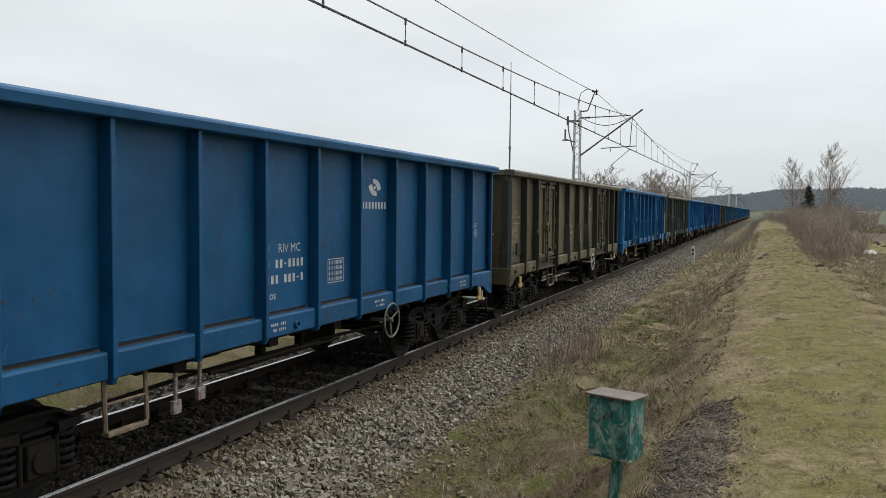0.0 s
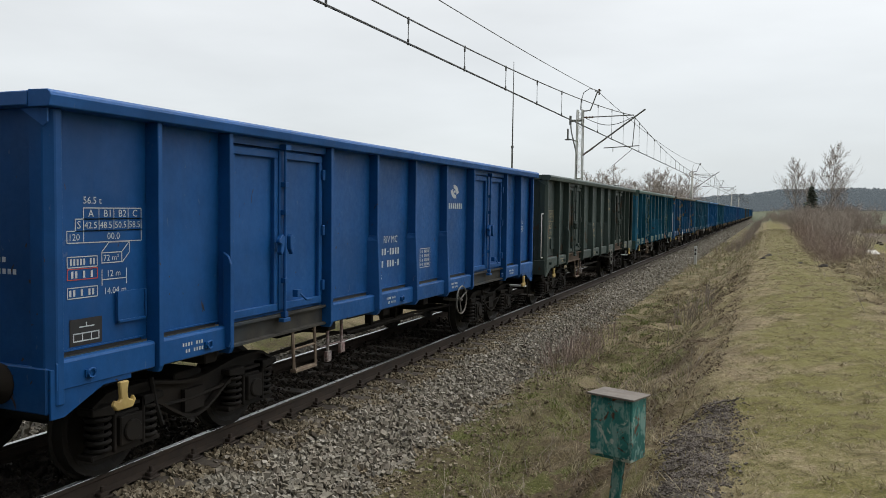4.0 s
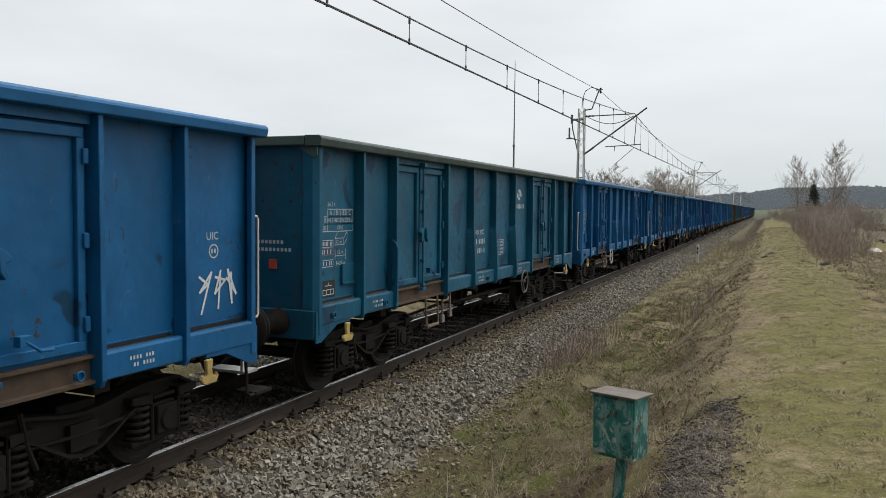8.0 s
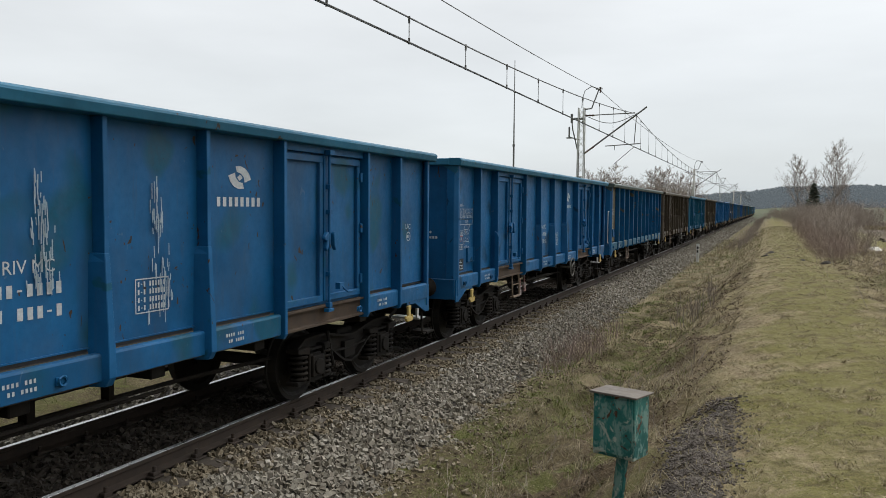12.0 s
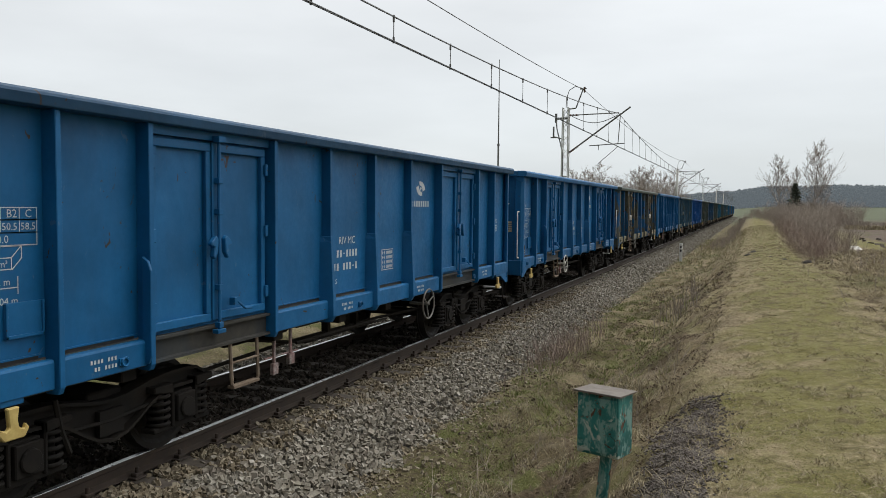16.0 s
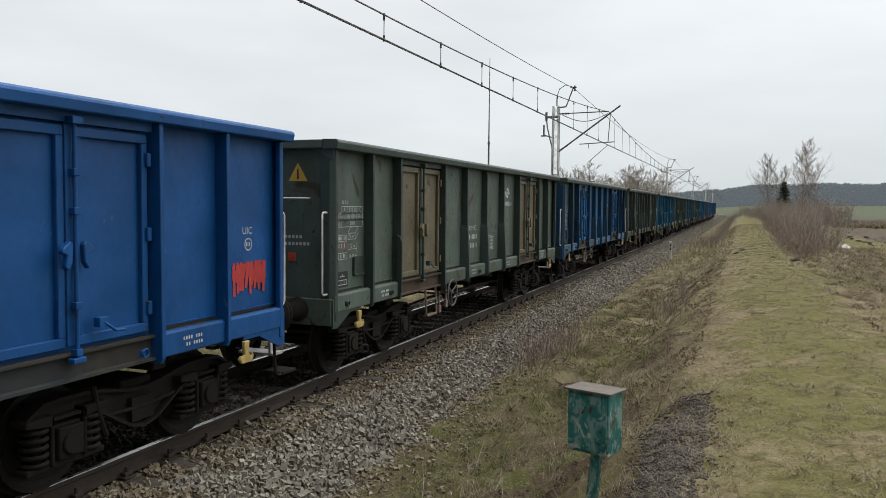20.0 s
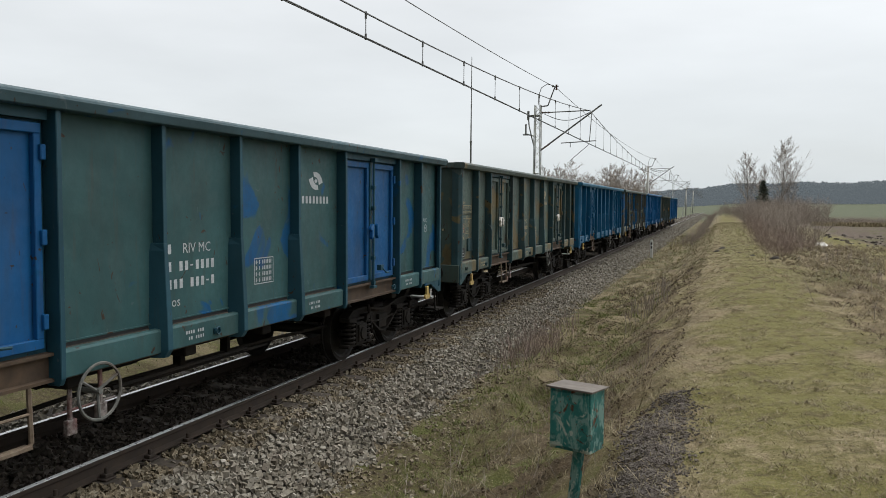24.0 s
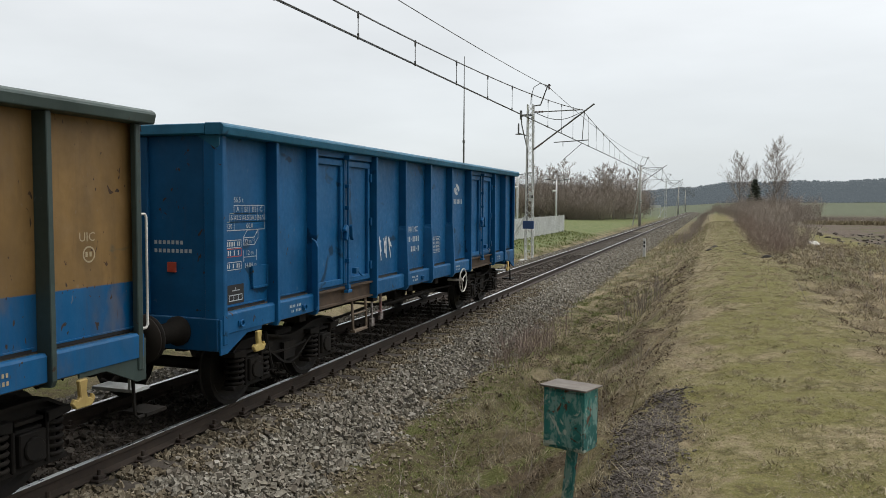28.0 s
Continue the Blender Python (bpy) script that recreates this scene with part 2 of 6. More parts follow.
M_BLUE_SIGN = plain("blue_enamel", (0.03, 0.07, 0.2), (0.05, 0.1, 0.26), 8.0, 0.4)
M_BARK = plain("grey_bark", (0.15, 0.135, 0.12), (0.27, 0.245, 0.22), 9.0, 0.9, 0.0, 0.5, 0.02)
M_BIRCH = plain("pale_bark", (0.2, 0.19, 0.175), (0.36, 0.34, 0.31), 7.0, 0.85, 0.0, 0.4, 0.01, (0.12, 0.105, 0.095))
M_TWIG = island("bare_brown_twigs", [(0.28, 0.235, 0.2), (0.4, 0.345, 0.3), (0.33, 0.285, 0.245), (0.45, 0.39, 0.34)], 0.9, 0)
M_TWIG_RED = island("bare_reddish_twigs", [(0.24, 0.18, 0.155), (0.36, 0.28, 0.24), (0.3, 0.235, 0.2), (0.4, 0.33, 0.28)], 0.9, 0)
M_LANE = island("yellowing_turf", [(0.125, 0.13, 0.045), (0.23, 0.218, 0.08), (0.175, 0.172, 0.06), (0.31, 0.28, 0.13)], 0.85, 0)
M_LITTER = island("brown_leaf_litter", [(0.05, 0.036, 0.024), (0.15, 0.11, 0.072), (0.09, 0.064, 0.042), (0.25, 0.195, 0.13)], 0.9, 0)
M_NEEDLE = island("dark_conifer_needles", [(0.07, 0.085, 0.068), (0.105, 0.125, 0.095), (0.085, 0.1, 0.078)], 0.8, 0)
M_DRY = island("dry_grass", [(0.22, 0.18, 0.11), (0.4, 0.345, 0.22), (0.3, 0.25, 0.155), (0.54, 0.48, 0.335)], 0.85, 0)
M_GREEN = island("young_grass", [(0.08, 0.105, 0.024), (0.16, 0.185, 0.048), (0.12, 0.145, 0.037), (0.22, 0.225, 0.075)], 0.8, 0)
M_MOLE = plain("fresh_black_earth", (0.014, 0.012, 0.01), (0.04, 0.033, 0.028), 14.0, 0.9, 0.0, 0.9, 0.03)
M_SOIL = plain("dark_wet_soil", (0.06, 0.051, 0.044), (0.17, 0.145, 0.122), 14.0, 0.85, 0.0, 0.9, 0.04)


# ---- mesh helpers ----
class Geo:
    """Vertices and faces of one part."""

    def __init__(self):
        self.v, self.f = [], []

    def add(self, verts, faces):
        n = len(self.v)
        self.v += [tuple(p) for p in verts]
        self.f += [tuple(i + n for i in f) for f in faces]
        return self

    def box(self, x0, x1, y0, y1, z0, z1):
        v = [(x, y, z) for z in (z0, z1) for y in (y0, y1) for x in (x0, x1)]
        return self.add(v, [(0, 2, 3, 1), (4, 5, 7, 6), (0, 1, 5, 4), (2, 6, 7, 3), (0, 4, 6, 2), (1, 3, 7, 5)])

    def prism(self, outline, axis, a, b):
        """A closed outline in the other two axes, drawn from a to b along axis."""
        n, k = len(outline), "xyz".index(axis)

        def at(p, d):
            q = list(p)
            q.insert(k, d)
            return q

        v = [at(p, a) for p in outline] + [at(p, b) for p in outline]
        return self.add(v, [tuple(range(n))[::-1], tuple(range(n, 2 * n))] + [(i, (i + 1) % n, n + (i + 1) % n, n + i) for i in range(n)])

    def tube(self, p, q, r, n=8, r2=None):
        p, q = Vector(p), Vector(q)
        d = (q - p).normalized()
        s = d.orthogonal().normalized()
        t = d.cross(s)
        r2 = r if r2 is None else r2
        ring = lambda c, rad: [c + rad * (math.cos(6.28319 * i / n) * s + math.sin(6.28319 * i / n) * t) for i in range(n)]
        return self.add(ring(p, r) + ring(q, r2), [tuple(range(n))[::-1], tuple(range(n, 2 * n))] + [(i, (i + 1) % n, n + (i + 1) % n, n + i) for i in range(n)])

    def pipe(self, pts, r, n=6):
        pts = [Vector(p) for p in pts]
        rings = []
        s = None
        for i, p in enumerate(pts):
            d = (pts[min(i + 1, len(pts) - 1)] - pts[max(i - 1, 0)]).normalized()
            s = d.orthogonal().normalized() if s is None else (s - s.dot(d) * d).normalized()
            t = d.cross(s)
            rings.append([p + r * (math.cos(6.28319 * j / n) * s + math.sin(6.28319 * j / n) * t) for j in range(n)])
        f = [tuple(range(n))[::-1], tuple(range((len(pts) - 1) * n, len(pts) * n))]
        for i in range(len(pts) - 1):
            f += [(i * n + j, i * n + (j + 1) % n, (i + 1) * n + (j + 1) % n, (i + 1) * n + j) for j in range(n)]
        return self.add([q for ring in rings for q in ring], f)

    def lathe(self, profile, axis, centre, n=20):
        """A closed profile of (radius, distance along axis) turned about the axis through centre."""
        k = "xyz".index(axis)
        a, b = [i for i in range(3) if i != k]
        v, m = [], len(profile)
        for i in range(n):
            c, s = math.cos(6.28319 * i / n), math.sin(6.28319 * i / n)
            for r, d in profile:
                p = list(centre)
                p[a] += r * c
                p[b] += r * s
                p[k] += d
                v.append(p)
        return self.add(v, [(i * m + j, i * m + (j + 1) % m, (i + 1) % n * m + (j + 1) % m, (i + 1) % n * m + j) for i in range(n) for j in range(m)])

    def ring(self, centre, radius, r, axis="x", n=20, k=6):
        prof = [(radius + r * math.cos(6.28319 * i / k), r * math.sin(6.28319 * i / k)) for i in range(k)]
        return self.lathe(prof, axis, centre, n)

    def rect_line(self, x, y0, y1, z0, z1, w):
        """A thin painted frame on a plane x."""
        for a, b, c, d in ((y0, y1, z0, z0 + w), (y0, y1, z1 - w, z1), (y0, y0 + w, z0, z1), (y1 - w, y1, z0, z1)):
            self.bar(x, a, b, c, d)
        return self

    def bar(self, x, y0, y1, z0, z1):
        return self.add([(x, y0, z0), (x, y1, z0), (x, y1, z1), (x, y0, z1)], [(0, 1, 2, 3)])


def mesh(name, geo, bevel=0.0, smooth=False, fix=True):
    me = bpy.data.meshes.new(name)
    me.from_pydata(geo.v, [], geo.f)
    if fix or bevel:
        bm = bmesh.new()
        bm.from_mesh(me)
        if fix:
            bmesh.ops.recalc_face_normals(bm, faces=bm.faces)
        if bevel:
            edges = [e for e in bm.edges if len(e.link_faces) == 2 and e.calc_face_angle() > 0.6]
            bmesh.ops.bevel(bm, geom=edges, offset=bevel, segments=1, affect="EDGES", clamp_overlap=True)
        bm.to_mesh(me)
        bm.free()
    if smooth:
        me.polygons.foreach_set("use_smooth", [True] * len(me.polygons))
    return me


def part(name, me, material, parent, m=None, label=""):
    ob = new(name, me)
    if not me.materials:
        me.materials.append(material)
    elif me.materials[0] != material:
        ob.material_slots[0].link, ob.material_slots[0].material = "OBJECT", material
    ob.parent = parent
    if m is not None:
        ob.matrix_basis = m
    if label:
        ob["label"] = label
    return ob


def thing(name, label, category, m=None, group="", kind=""):
    ob = new(name)
    ob.empty_display_size = 0.2
    if m is not None:
        ob.matrix_basis = m
    return tagged(ob, label, category, group, kind)


def bulk(name, v, f, material, smooth=False):
    """A mesh from numpy arrays of vertices and equal-sided faces."""
    me = bpy.data.meshes.new(name)
    k = f.shape[1]
    me.vertices.add(len(v))
    me.vertices.foreach_set("co", np.ascontiguousarray(v, dtype=np.float32).ravel())
    me.loops.add(f.size)
    me.loops.foreach_set("vertex_index", np.ascontiguousarray(f, dtype=np.int32).ravel())
    me.polygons.add(len(f))
    me.polygons.foreach_set("loop_start", np.arange(0, f.size, k, dtype=np.int32))
    me.update(calc_edges=True)
    if smooth:
        me.polygons.foreach_set("use_smooth", np.ones(len(f), dtype=bool))
    else:
        me.shade_flat()
    me.materials.append(material)
    return me


def fbm(x, y, scale, seed=0, octaves=3):
    """Smooth numpy noise of about -1 to 1, on a lattice of sines."""
    rng, out, amp = np.random.default_rng(seed), np.zeros(np.broadcast(x, y).shape), 1.0
    for _ in range(octaves):
        for _ in range(3):
            a, p = rng.uniform(0, 6.283), rng.uniform(0, 6.283, 2)
            out += amp / 3 * np.sin((x * math.cos(a) + y * math.sin(a)) / scale * 6.283 + p[0] + 1.3 * np.sin((y * math.cos(a) - x * math.sin(a)) / scale * 4.1 + p[1]))
        scale, amp = scale / 2.1, amp * 0.55
    return out


# ---- the line of the track ----
BEND, RADIUS = 300.0, 420.0


def along(s, off=0.0, z=0.0):
    """World place at s metres along the track, off metres to its right."""
    if s <= BEND:
        return Vector((off, s, z))
    a = (s - BEND) / RADIUS
    return Vector((-RADIUS + (RADIUS + off) * math.cos(a), BEND + (RADIUS + off) * math.sin(a), z))


def track_pose(s, z=0.0):
    a = max(0.0, (s - BEND) / RADIUS)
    return Matrix.Translation(along(s, 0, z)) @ Matrix.Rotation(a, 4, "Z")


def sweep(outline, stations):
    """A closed outline of (offset, height) drawn along the track."""
    g, n = Geo(), len(outline)
    v = [along(s, o, z) for s in stations for o, z in outline]
    f = [tuple(range(n)), tuple(range((len(stations) - 1) * n, len(stations) * n))[::-1]]
    for i in range(len(stations) - 1):
        f += [(i * n + j, i * n + (j + 1) % n, (i + 1) * n + (j + 1) % n, (i + 1) * n + j) for j in range(n)]
    return g.add(v, f)


FAR_LINE = [-640, -300, -100, -20, 0, 20, 60, 120, 200, 260] + list(range(300, 720, 20))

# ---- ground ----
PROFILE_X = [-3000, -60, -20, -9, -5, -3.6, -2.6, 0, 2.5, 3.3, 4.0, 4.5, 4.9, 5.3, 5.8, 6.4, 7.2, 8.4, 9.6, 12, 40, 3000]
PROFILE_Z = [0.6, 0.5, 0.15, 0.0, -0.12, -0.35, -0.6, -0.7, -0.46, -0.4, -0.36, -0.27, 0.0, 0.31, 0.58, 0.73, 0.8, 0.78, 0.66, 0.5, 0.45, 0.5]


def ground_z(x, y):
    x, y = np.asarray(x, float), np.asarray(y, float)
    z = np.interp(x, PROFILE_X, PROFILE_Z)
    fade = np.clip((y - 240) / 60, 0, 1)
    z = z * (1 - fade) - 0.62 * fade * np.clip(1 - (abs(x) - 60) / 60, 0, 1)
    r = np.hypot(x, y)
    z = z + np.clip(r - 160, 0, 1500) * (0.0085 + 0.004 * np.clip(x / np.maximum(r, 1), 0, 1)) * np.clip((abs(x + 60 * fade) - 15) / 60, 0.0, 1)
    rough = np.clip((x - 2.6) / 1.0, 0, 1) + np.clip((-x - 3.2) / 1.0, 0, 1)
    lane = np.exp(-(((x - 7.1) / 1.2) ** 4))
    near = np.clip(1.3 - r / 90, 0, 1)
    z = z + near * rough * (1 - 0.85 * lane) * (0.085 * fbm(x, y, 1.6, 3) + 0.04 * fbm(x, y, 0.45, 4))
    z = z + near * lane * (0.012 * fbm(x, y, 0.33, 12) + 0.02 * fbm(x, y, 0.9, 13))
    field = np.clip((x - 11) / 2, 0, 1) * near
    z = z + field * 0.05 * np.sin((x * 0.94 + y * 0.34) * 9 + fbm(x, y, 5, 6))
    heap = np.exp(-(((x - 5.78) / 0.22) ** 2 + ((y - 6.0) / 1.5) ** 2))
    return z + heap * (0.05 + 0.02 * fbm(x, y, 0.35, 9))


def axis_steps(spans):
    out = []
    for a, b, d in spans:
        out += list(np.arange(a, b - 1e-6, d))
    return np.array(out + [spans[-1][1]])


gx = axis_steps([(-3000, -600, 400), (-600, -100, 50), (-100, -20, 8), (-20, -6, 1.0), (-6, 2.5, 0.4), (2.5, 10, 0.1), (10, 24, 0.3), (24, 60, 2), (60, 200, 12), (200, 600, 50), (600, 3000, 400)])
gy = axis_steps([(-3000, -600, 400), (-600, -100, 50), (-100, -10, 6), (-10, 2, 0.8), (2, 24, 0.12), (24, 60, 0.4), (60, 140, 2), (140, 300, 8), (300, 800, 30), (800, 3000, 300)])
GX, GY = np.meshgrid(gx, gy)
gv = np.stack([GX, GY, ground_z(GX, GY)], -1).reshape(-1, 3)
nx, ny = len(gx), len(gy)
gi = (np.arange(ny - 1)[:, None] * nx + np.arange(nx - 1)[None]).ravel()
gf = np.stack([gi, gi + 1, gi + nx + 1, gi + nx], -1)


def ground_material():
    k = Nodes("rough_spring_turf")
    v = k.coords(shift=False)
    sep = k.n.new("ShaderNodeSeparateXYZ")
    k.link(v, sep.inputs[0])
    x, y = sep.outputs["X"], sep.outputs["Y"]
    fine, mid_n, broad = k.noise(v, 14.0, 8.0, 0.7), k.noise(v, 1.6, 5.0, 0.6, 0.5), k.noise(v, 0.25, 3.0)
    wob = k.math("ADD", x, k.math("MULTIPLY", k.math("SUBTRACT", mid_n, 0.5), 1.6))
    tiny = k.noise(v, 60.0, 4.0, 0.7)
    straw = k.noise(k.coords((5.0, 4.0, 5.0), shift=False), 7.0, 6.0, 0.75, 1.0)
    tuft = k.noise(v, 5.5, 3.0, 0.6, 0.8)
    dry = k.mix(k.ramp(straw, 0.35, 0.65), (0.12, 0.092, 0.053), (0.39, 0.318, 0.205))
    green = k.mix(k.ramp(tiny, 0.3, 0.7), (0.045, 0.054, 0.016), (0.125, 0.13, 0.04))
    lush = k.mix(k.ramp(tiny, 0.3, 0.7), (0.082, 0.08, 0.024), (0.215, 0.195, 0.07))
    brown = k.mix(k.ramp(fine, 0.3, 0.7), (0.032, 0.023, 0.015), (0.13, 0.098, 0.06))
    soil = k.mix(k.ramp(fine, 0.3, 0.7), (0.065, 0.05, 0.039), (0.15, 0.118, 0.092))
    patch = k.noise(v, 0.9, 4.0, 0.6, 0.4)
    # the lane: green down its middle, straw towards both sides
    mid_lane = k.math("MULTIPLY", k.ramp(wob, 5.9, 6.7), k.ramp(wob, 7.6, 8.6, 1, 0))
    weight = k.math("ADD", k.math("MULTIPLY", k.math("ADD", k.math("MULTIPLY", patch, 0.6), k.math("MULTIPLY", tuft, 0.4)), 1.0), k.math("MULTIPLY", mid_lane, 0.13))
    turf = k.mix(k.ramp(weight, 0.47, 0.62, 0.05, 0.92), dry, lush)
    turf = k.mix(k.ramp(tuft, 0.5, 0.66, 0, 0.62), turf, brown)
    bank = k.mix(k.math('MAXIMUM', k.ramp(mid_n, 0.49, 0.59, 0, 0.9), k.math('MULTIPLY', k.ramp(wob, 3.6, 4.3, 1, 0), k.ramp(fine, 0.4, 0.65, 0.0, 0.8))), brown, green)
    bank = k.mix(k.ramp(straw, 0.55, 0.68, 0, 0.5), bank, dry)
    bank = k.mix(k.math('MULTIPLY', k.ramp(y, 8, 16, 0.1, 0.7), k.ramp(patch, 0.44, 0.58)), bank, dry)
    col = k.mix(k.ramp(k.math('ADD', wob, k.math('MULTIPLY', k.math('SUBTRACT', tuft, 0.5), 1.5)), 4.9, 6.2), bank, turf)
    rough = k.mix(k.ramp(mid_n, 0.4, 0.56, 0, 0.8), dry, brown)
    rough = k.mix(k.ramp(broad, 0.54, 0.6, 0, 0.6), rough, green)
    col = k.mix(k.ramp(wob, 7.6, 8.8), col, rough)
    col = k.mix(k.math('MULTIPLY', k.ramp(wob, 11.2, 11.8, 0, 0.75), k.ramp(wob, 13.4, 13.9, 1, 0)), col, lush)
    col = k.mix(k.ramp(wob, 13.2, 14.0), col, k.mix(k.ramp(broad, 0.5, 0.6, 0, 0.5), soil, green))
    far = k.math("MAXIMUM", k.math("ABSOLUTE", x, 0.0), y)
    meadow = k.mix(k.ramp(broad, 0.35, 0.65), (0.085, 0.1, 0.062), (0.115, 0.125, 0.08))
    col = k.mix(k.ramp(x, -4.2, -3.2, 1, 0), col, k.mix(k.ramp(mid_n, 0.4, 0.7, 0, 0.6), (0.105, 0.132, 0.05), (0.23, 0.22, 0.11)))
    col = k.mix(k.ramp(far, 130, 190), col, meadow)
    k.bump(k.math("ADD", fine, k.math("MULTIPLY", mid_n, 1.5)), 0.8, 0.05)
    return k.done(col, 0.95, 0.0, 0.15)


ground = new("ground", bulk("ground", gv, gf, ground_material(), True))
tagged(ground, "rough spring turf, ditch and fields beside the railway", "ground", kind="structure")

# ---- ballast, rails, sleepers ----
BED = [(-3.1, -0.66), (-2.0, -0.26), (-1.5, -0.22), (0, -0.22), (1.5, -0.22), (2.0, -0.27), (3.1, -0.68), (0, -0.9)]
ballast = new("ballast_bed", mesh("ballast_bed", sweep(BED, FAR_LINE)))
# gravel coloured near-black: the shade between the loose stones is painted in
ballast.data.materials.append(plain("gravel_with_gap_shade", (0.012, 0.01, 0.008), (0.055, 0.046, 0.036), 22.0, 0.95, 0.0, 1.0, 0.05, (0.07, 0.057, 0.042)))
tagged(ballast, "grey crushed-stone ballast bed under the track, gap shade in colour", "ballast", kind="structure")

track = thing("railway_track", "single electrified railway track with rusty rails", "railway track", kind="structure")
RAIL = [(-0.036, 0.0), (0.036, 0.0), (0.036, -0.035), (0.012, -0.05), (0.01, -0.13), (0.07, -0.155), (0.07, -0.168), (-0.07, -0.168), (-0.07, -0.155), (-0.01, -0.13), (-0.012, -0.05), (-0.036, -0.035)]
for side in (-0.753, 0.753):
    part("rail", mesh("rail", sweep([(o + side, z) for o, z in RAIL], FAR_LINE)), M_RAIL, track, label="rusty steel rail")
    part("rail_head", mesh("rail_head", sweep([(side - 0.027, 0.003), (side + 0.027, 0.003), (side + 0.03, -0.004), (side - 0.03, -0.004)], FAR_LINE)), M_RAILHEAD, track, label="bright worn running surface of the rail")

sleeper_mesh = mesh("sleeper", Geo().box(-1.3, 1.3, -0.12, 0.12, -0.34, -0.175), 0.015)
chair_geo = Geo()
for s in (-0.753, 0.753):
    chair_geo.box(s - 0.17, s + 0.17, -0.08, 0.08, -0.176, -0.155)
    for o in (-0.105, 0.105):
        chair_geo.box(s + o - 0.035, s + o + 0.035, -0.05, 0.05, -0.157, -0.12).tube((s + o, 0, -0.125), (s + o, 0, -0.07), 0.022, 6)
clip_mesh = mesh("rail_fastening", chair_geo, 0.006)
rng = random.Random(4)
for i in range(240):
    s = -14 + 0.6 * i
    m = Matrix.Translation(along(s, rng.uniform(-0.03, 0.03), rng.uniform(-0.012, 0.006))) @ Matrix.Rotation(rng.uniform(-0.012, 0.012), 4, "Z")
    part("sleeper", sleeper_mesh, M_SLEEPER, track, m)
    if i < 60:
        part("rail_fastening", clip_mesh, M_RAIL, track, Matrix.Translation(along(s)))
far_sleepers = Geo()
for i in range(400):
    s = 130.6 + 0.6 * i
    c, d = along(s), along(s + 0.2) - along(s)
    side = Vector((d.y, -d.x, 0)).normalized()
    d = d.normalized()
    far_sleepers.add([c + a * 1.3 * side + b * 0.12 * d + Vector((0, 0, -0.18)) for a in (-1, 1) for b in (-1, 1)], [(0, 1, 3, 2)])
tagged(part("far_sleepers", mesh("far_sleepers", far_sleepers), M_SLEEPER, track), kind="stuff")


def stone_shapes(count, seed):
    r = np.random.default_rng(seed)
    base = np.array([(x, y, z) for z in (-1, 1) for y in (-1, 1) for x in (-1, 1)], float)
    out = []
    for _ in range(count):
        v = base * (1 + r.uniform(-0.42, 0.12, base.shape)) * np.array([1.12, 0.86, 0.7]) * r.uniform(0.75, 1.15, 3)
        out.append(v)
    return np.array(out)


CUBE_TRI = np.array([(0, 2, 3), (0, 3, 1), (4, 5, 7), (4, 7, 6), (0, 1, 5), (0, 5, 4), (2, 6, 7), (2, 7, 3), (0, 4, 6), (0, 6, 2), (1, 3, 7), (1, 7, 5)])


def turns(r, n):
    q = r.normal(size=(n, 4))
    q /= np.linalg.norm(q, axis=1, keepdims=True)
    w, x, y, z = q.T
    return np.stack([1 - 2 * (y * y + z * z), 2 * (x * y - z * w), 2 * (x * z + y * w), 2 * (x * y + z * w), 1 - 2 * (x * x + z * z), 2 * (y * z - x * w), 2 * (x * z - y * w), 2 * (y * z + x * w), 1 - 2 * (x * x + y * y)], -1).reshape(-1, 3, 3)


def bed_z(x):
    return np.interp(x, [-3.1, -2.0, -1.5, 1.5, 2.0, 3.1], [-0.66, -0.26, -0.22, -0.22, -0.27, -0.68])


def scatter_stones(name, x, y, z, size, material, seed, parent, label):
    r = np.random.default_rng(seed)
    n = len(x)
    shapes = stone_shapes(24, seed)
    v = shapes[r.integers(0, 24, n)] * size[:, None, None]
    v = np.einsum("nij,nkj->nki", turns(r, n), v) + np.stack([x, y, z], -1)[:, None]
    f = CUBE_TRI[None] + 8 * np.arange(n)[:, None, None]
    ob = new(name, bulk(name, v.reshape(-1, 3), f.reshape(-1, 3), material))
    ob.parent = parent
    return tagged(ob, label, kind="stuff")


def stones_at(n, x0, x1, y0, y1, power, seed):
    r = np.random.default_rng(seed)
    x = r.uniform(x0, x1, n)
    y = y0 + (y1 - y0) * r.uniform(0, 1, n) ** power
    return x, y, r


x, y, r = stones_at(39000, 0.86, 3.3, 4.5, 26, 1.4, 11)
keep = r.uniform(0, 1, len(x)) < np.clip((3.3 + 0.3 * fbm(x, y, 1.2, 5) - 0.02 * np.clip(y - 6, 0, 20) - x) / 0.6, 0, 1)
lift = np.where(x < 1.4, 0.028, 0.0)
bare = (x < 1.33) & (abs((y + 14.3) % 0.6 - 0.3) < 0.13) & (r.uniform(0, 1, len(x)) < 0.9)
keep &= ~bare
x, y, lift = x[keep], y[keep], lift[keep]
brown = (x < 1.5 + 0.3 * fbm(x, y, 0.8, 8)) | (x > 2.55 + 0.35 * fbm(x, y, 1.1, 9))
xb, yb = x[brown], y[brown]
scatter_stones("earthy_ballast_stones", xb, yb, bed_z(xb) + lift[brown] + r.uniform(-0.025, 0.03, len(xb)), r.uniform(0.014, 0.031, len(xb)), M_STONE_BROWN, 19, ballast, "brown-stained ballast stones beside the rail")
x, y = x[~brown], y[~brown]
scatter_stones("ballast_stones", x, y, np.maximum(bed_z(x), ground_z(x, y) - 0.02) + r.uniform(-0.025, 0.035, len(x)), r.uniform(0.014, 0.034, len(x)), M_STONE, 12, ballast, "loose grey and tan granite ballast stones")
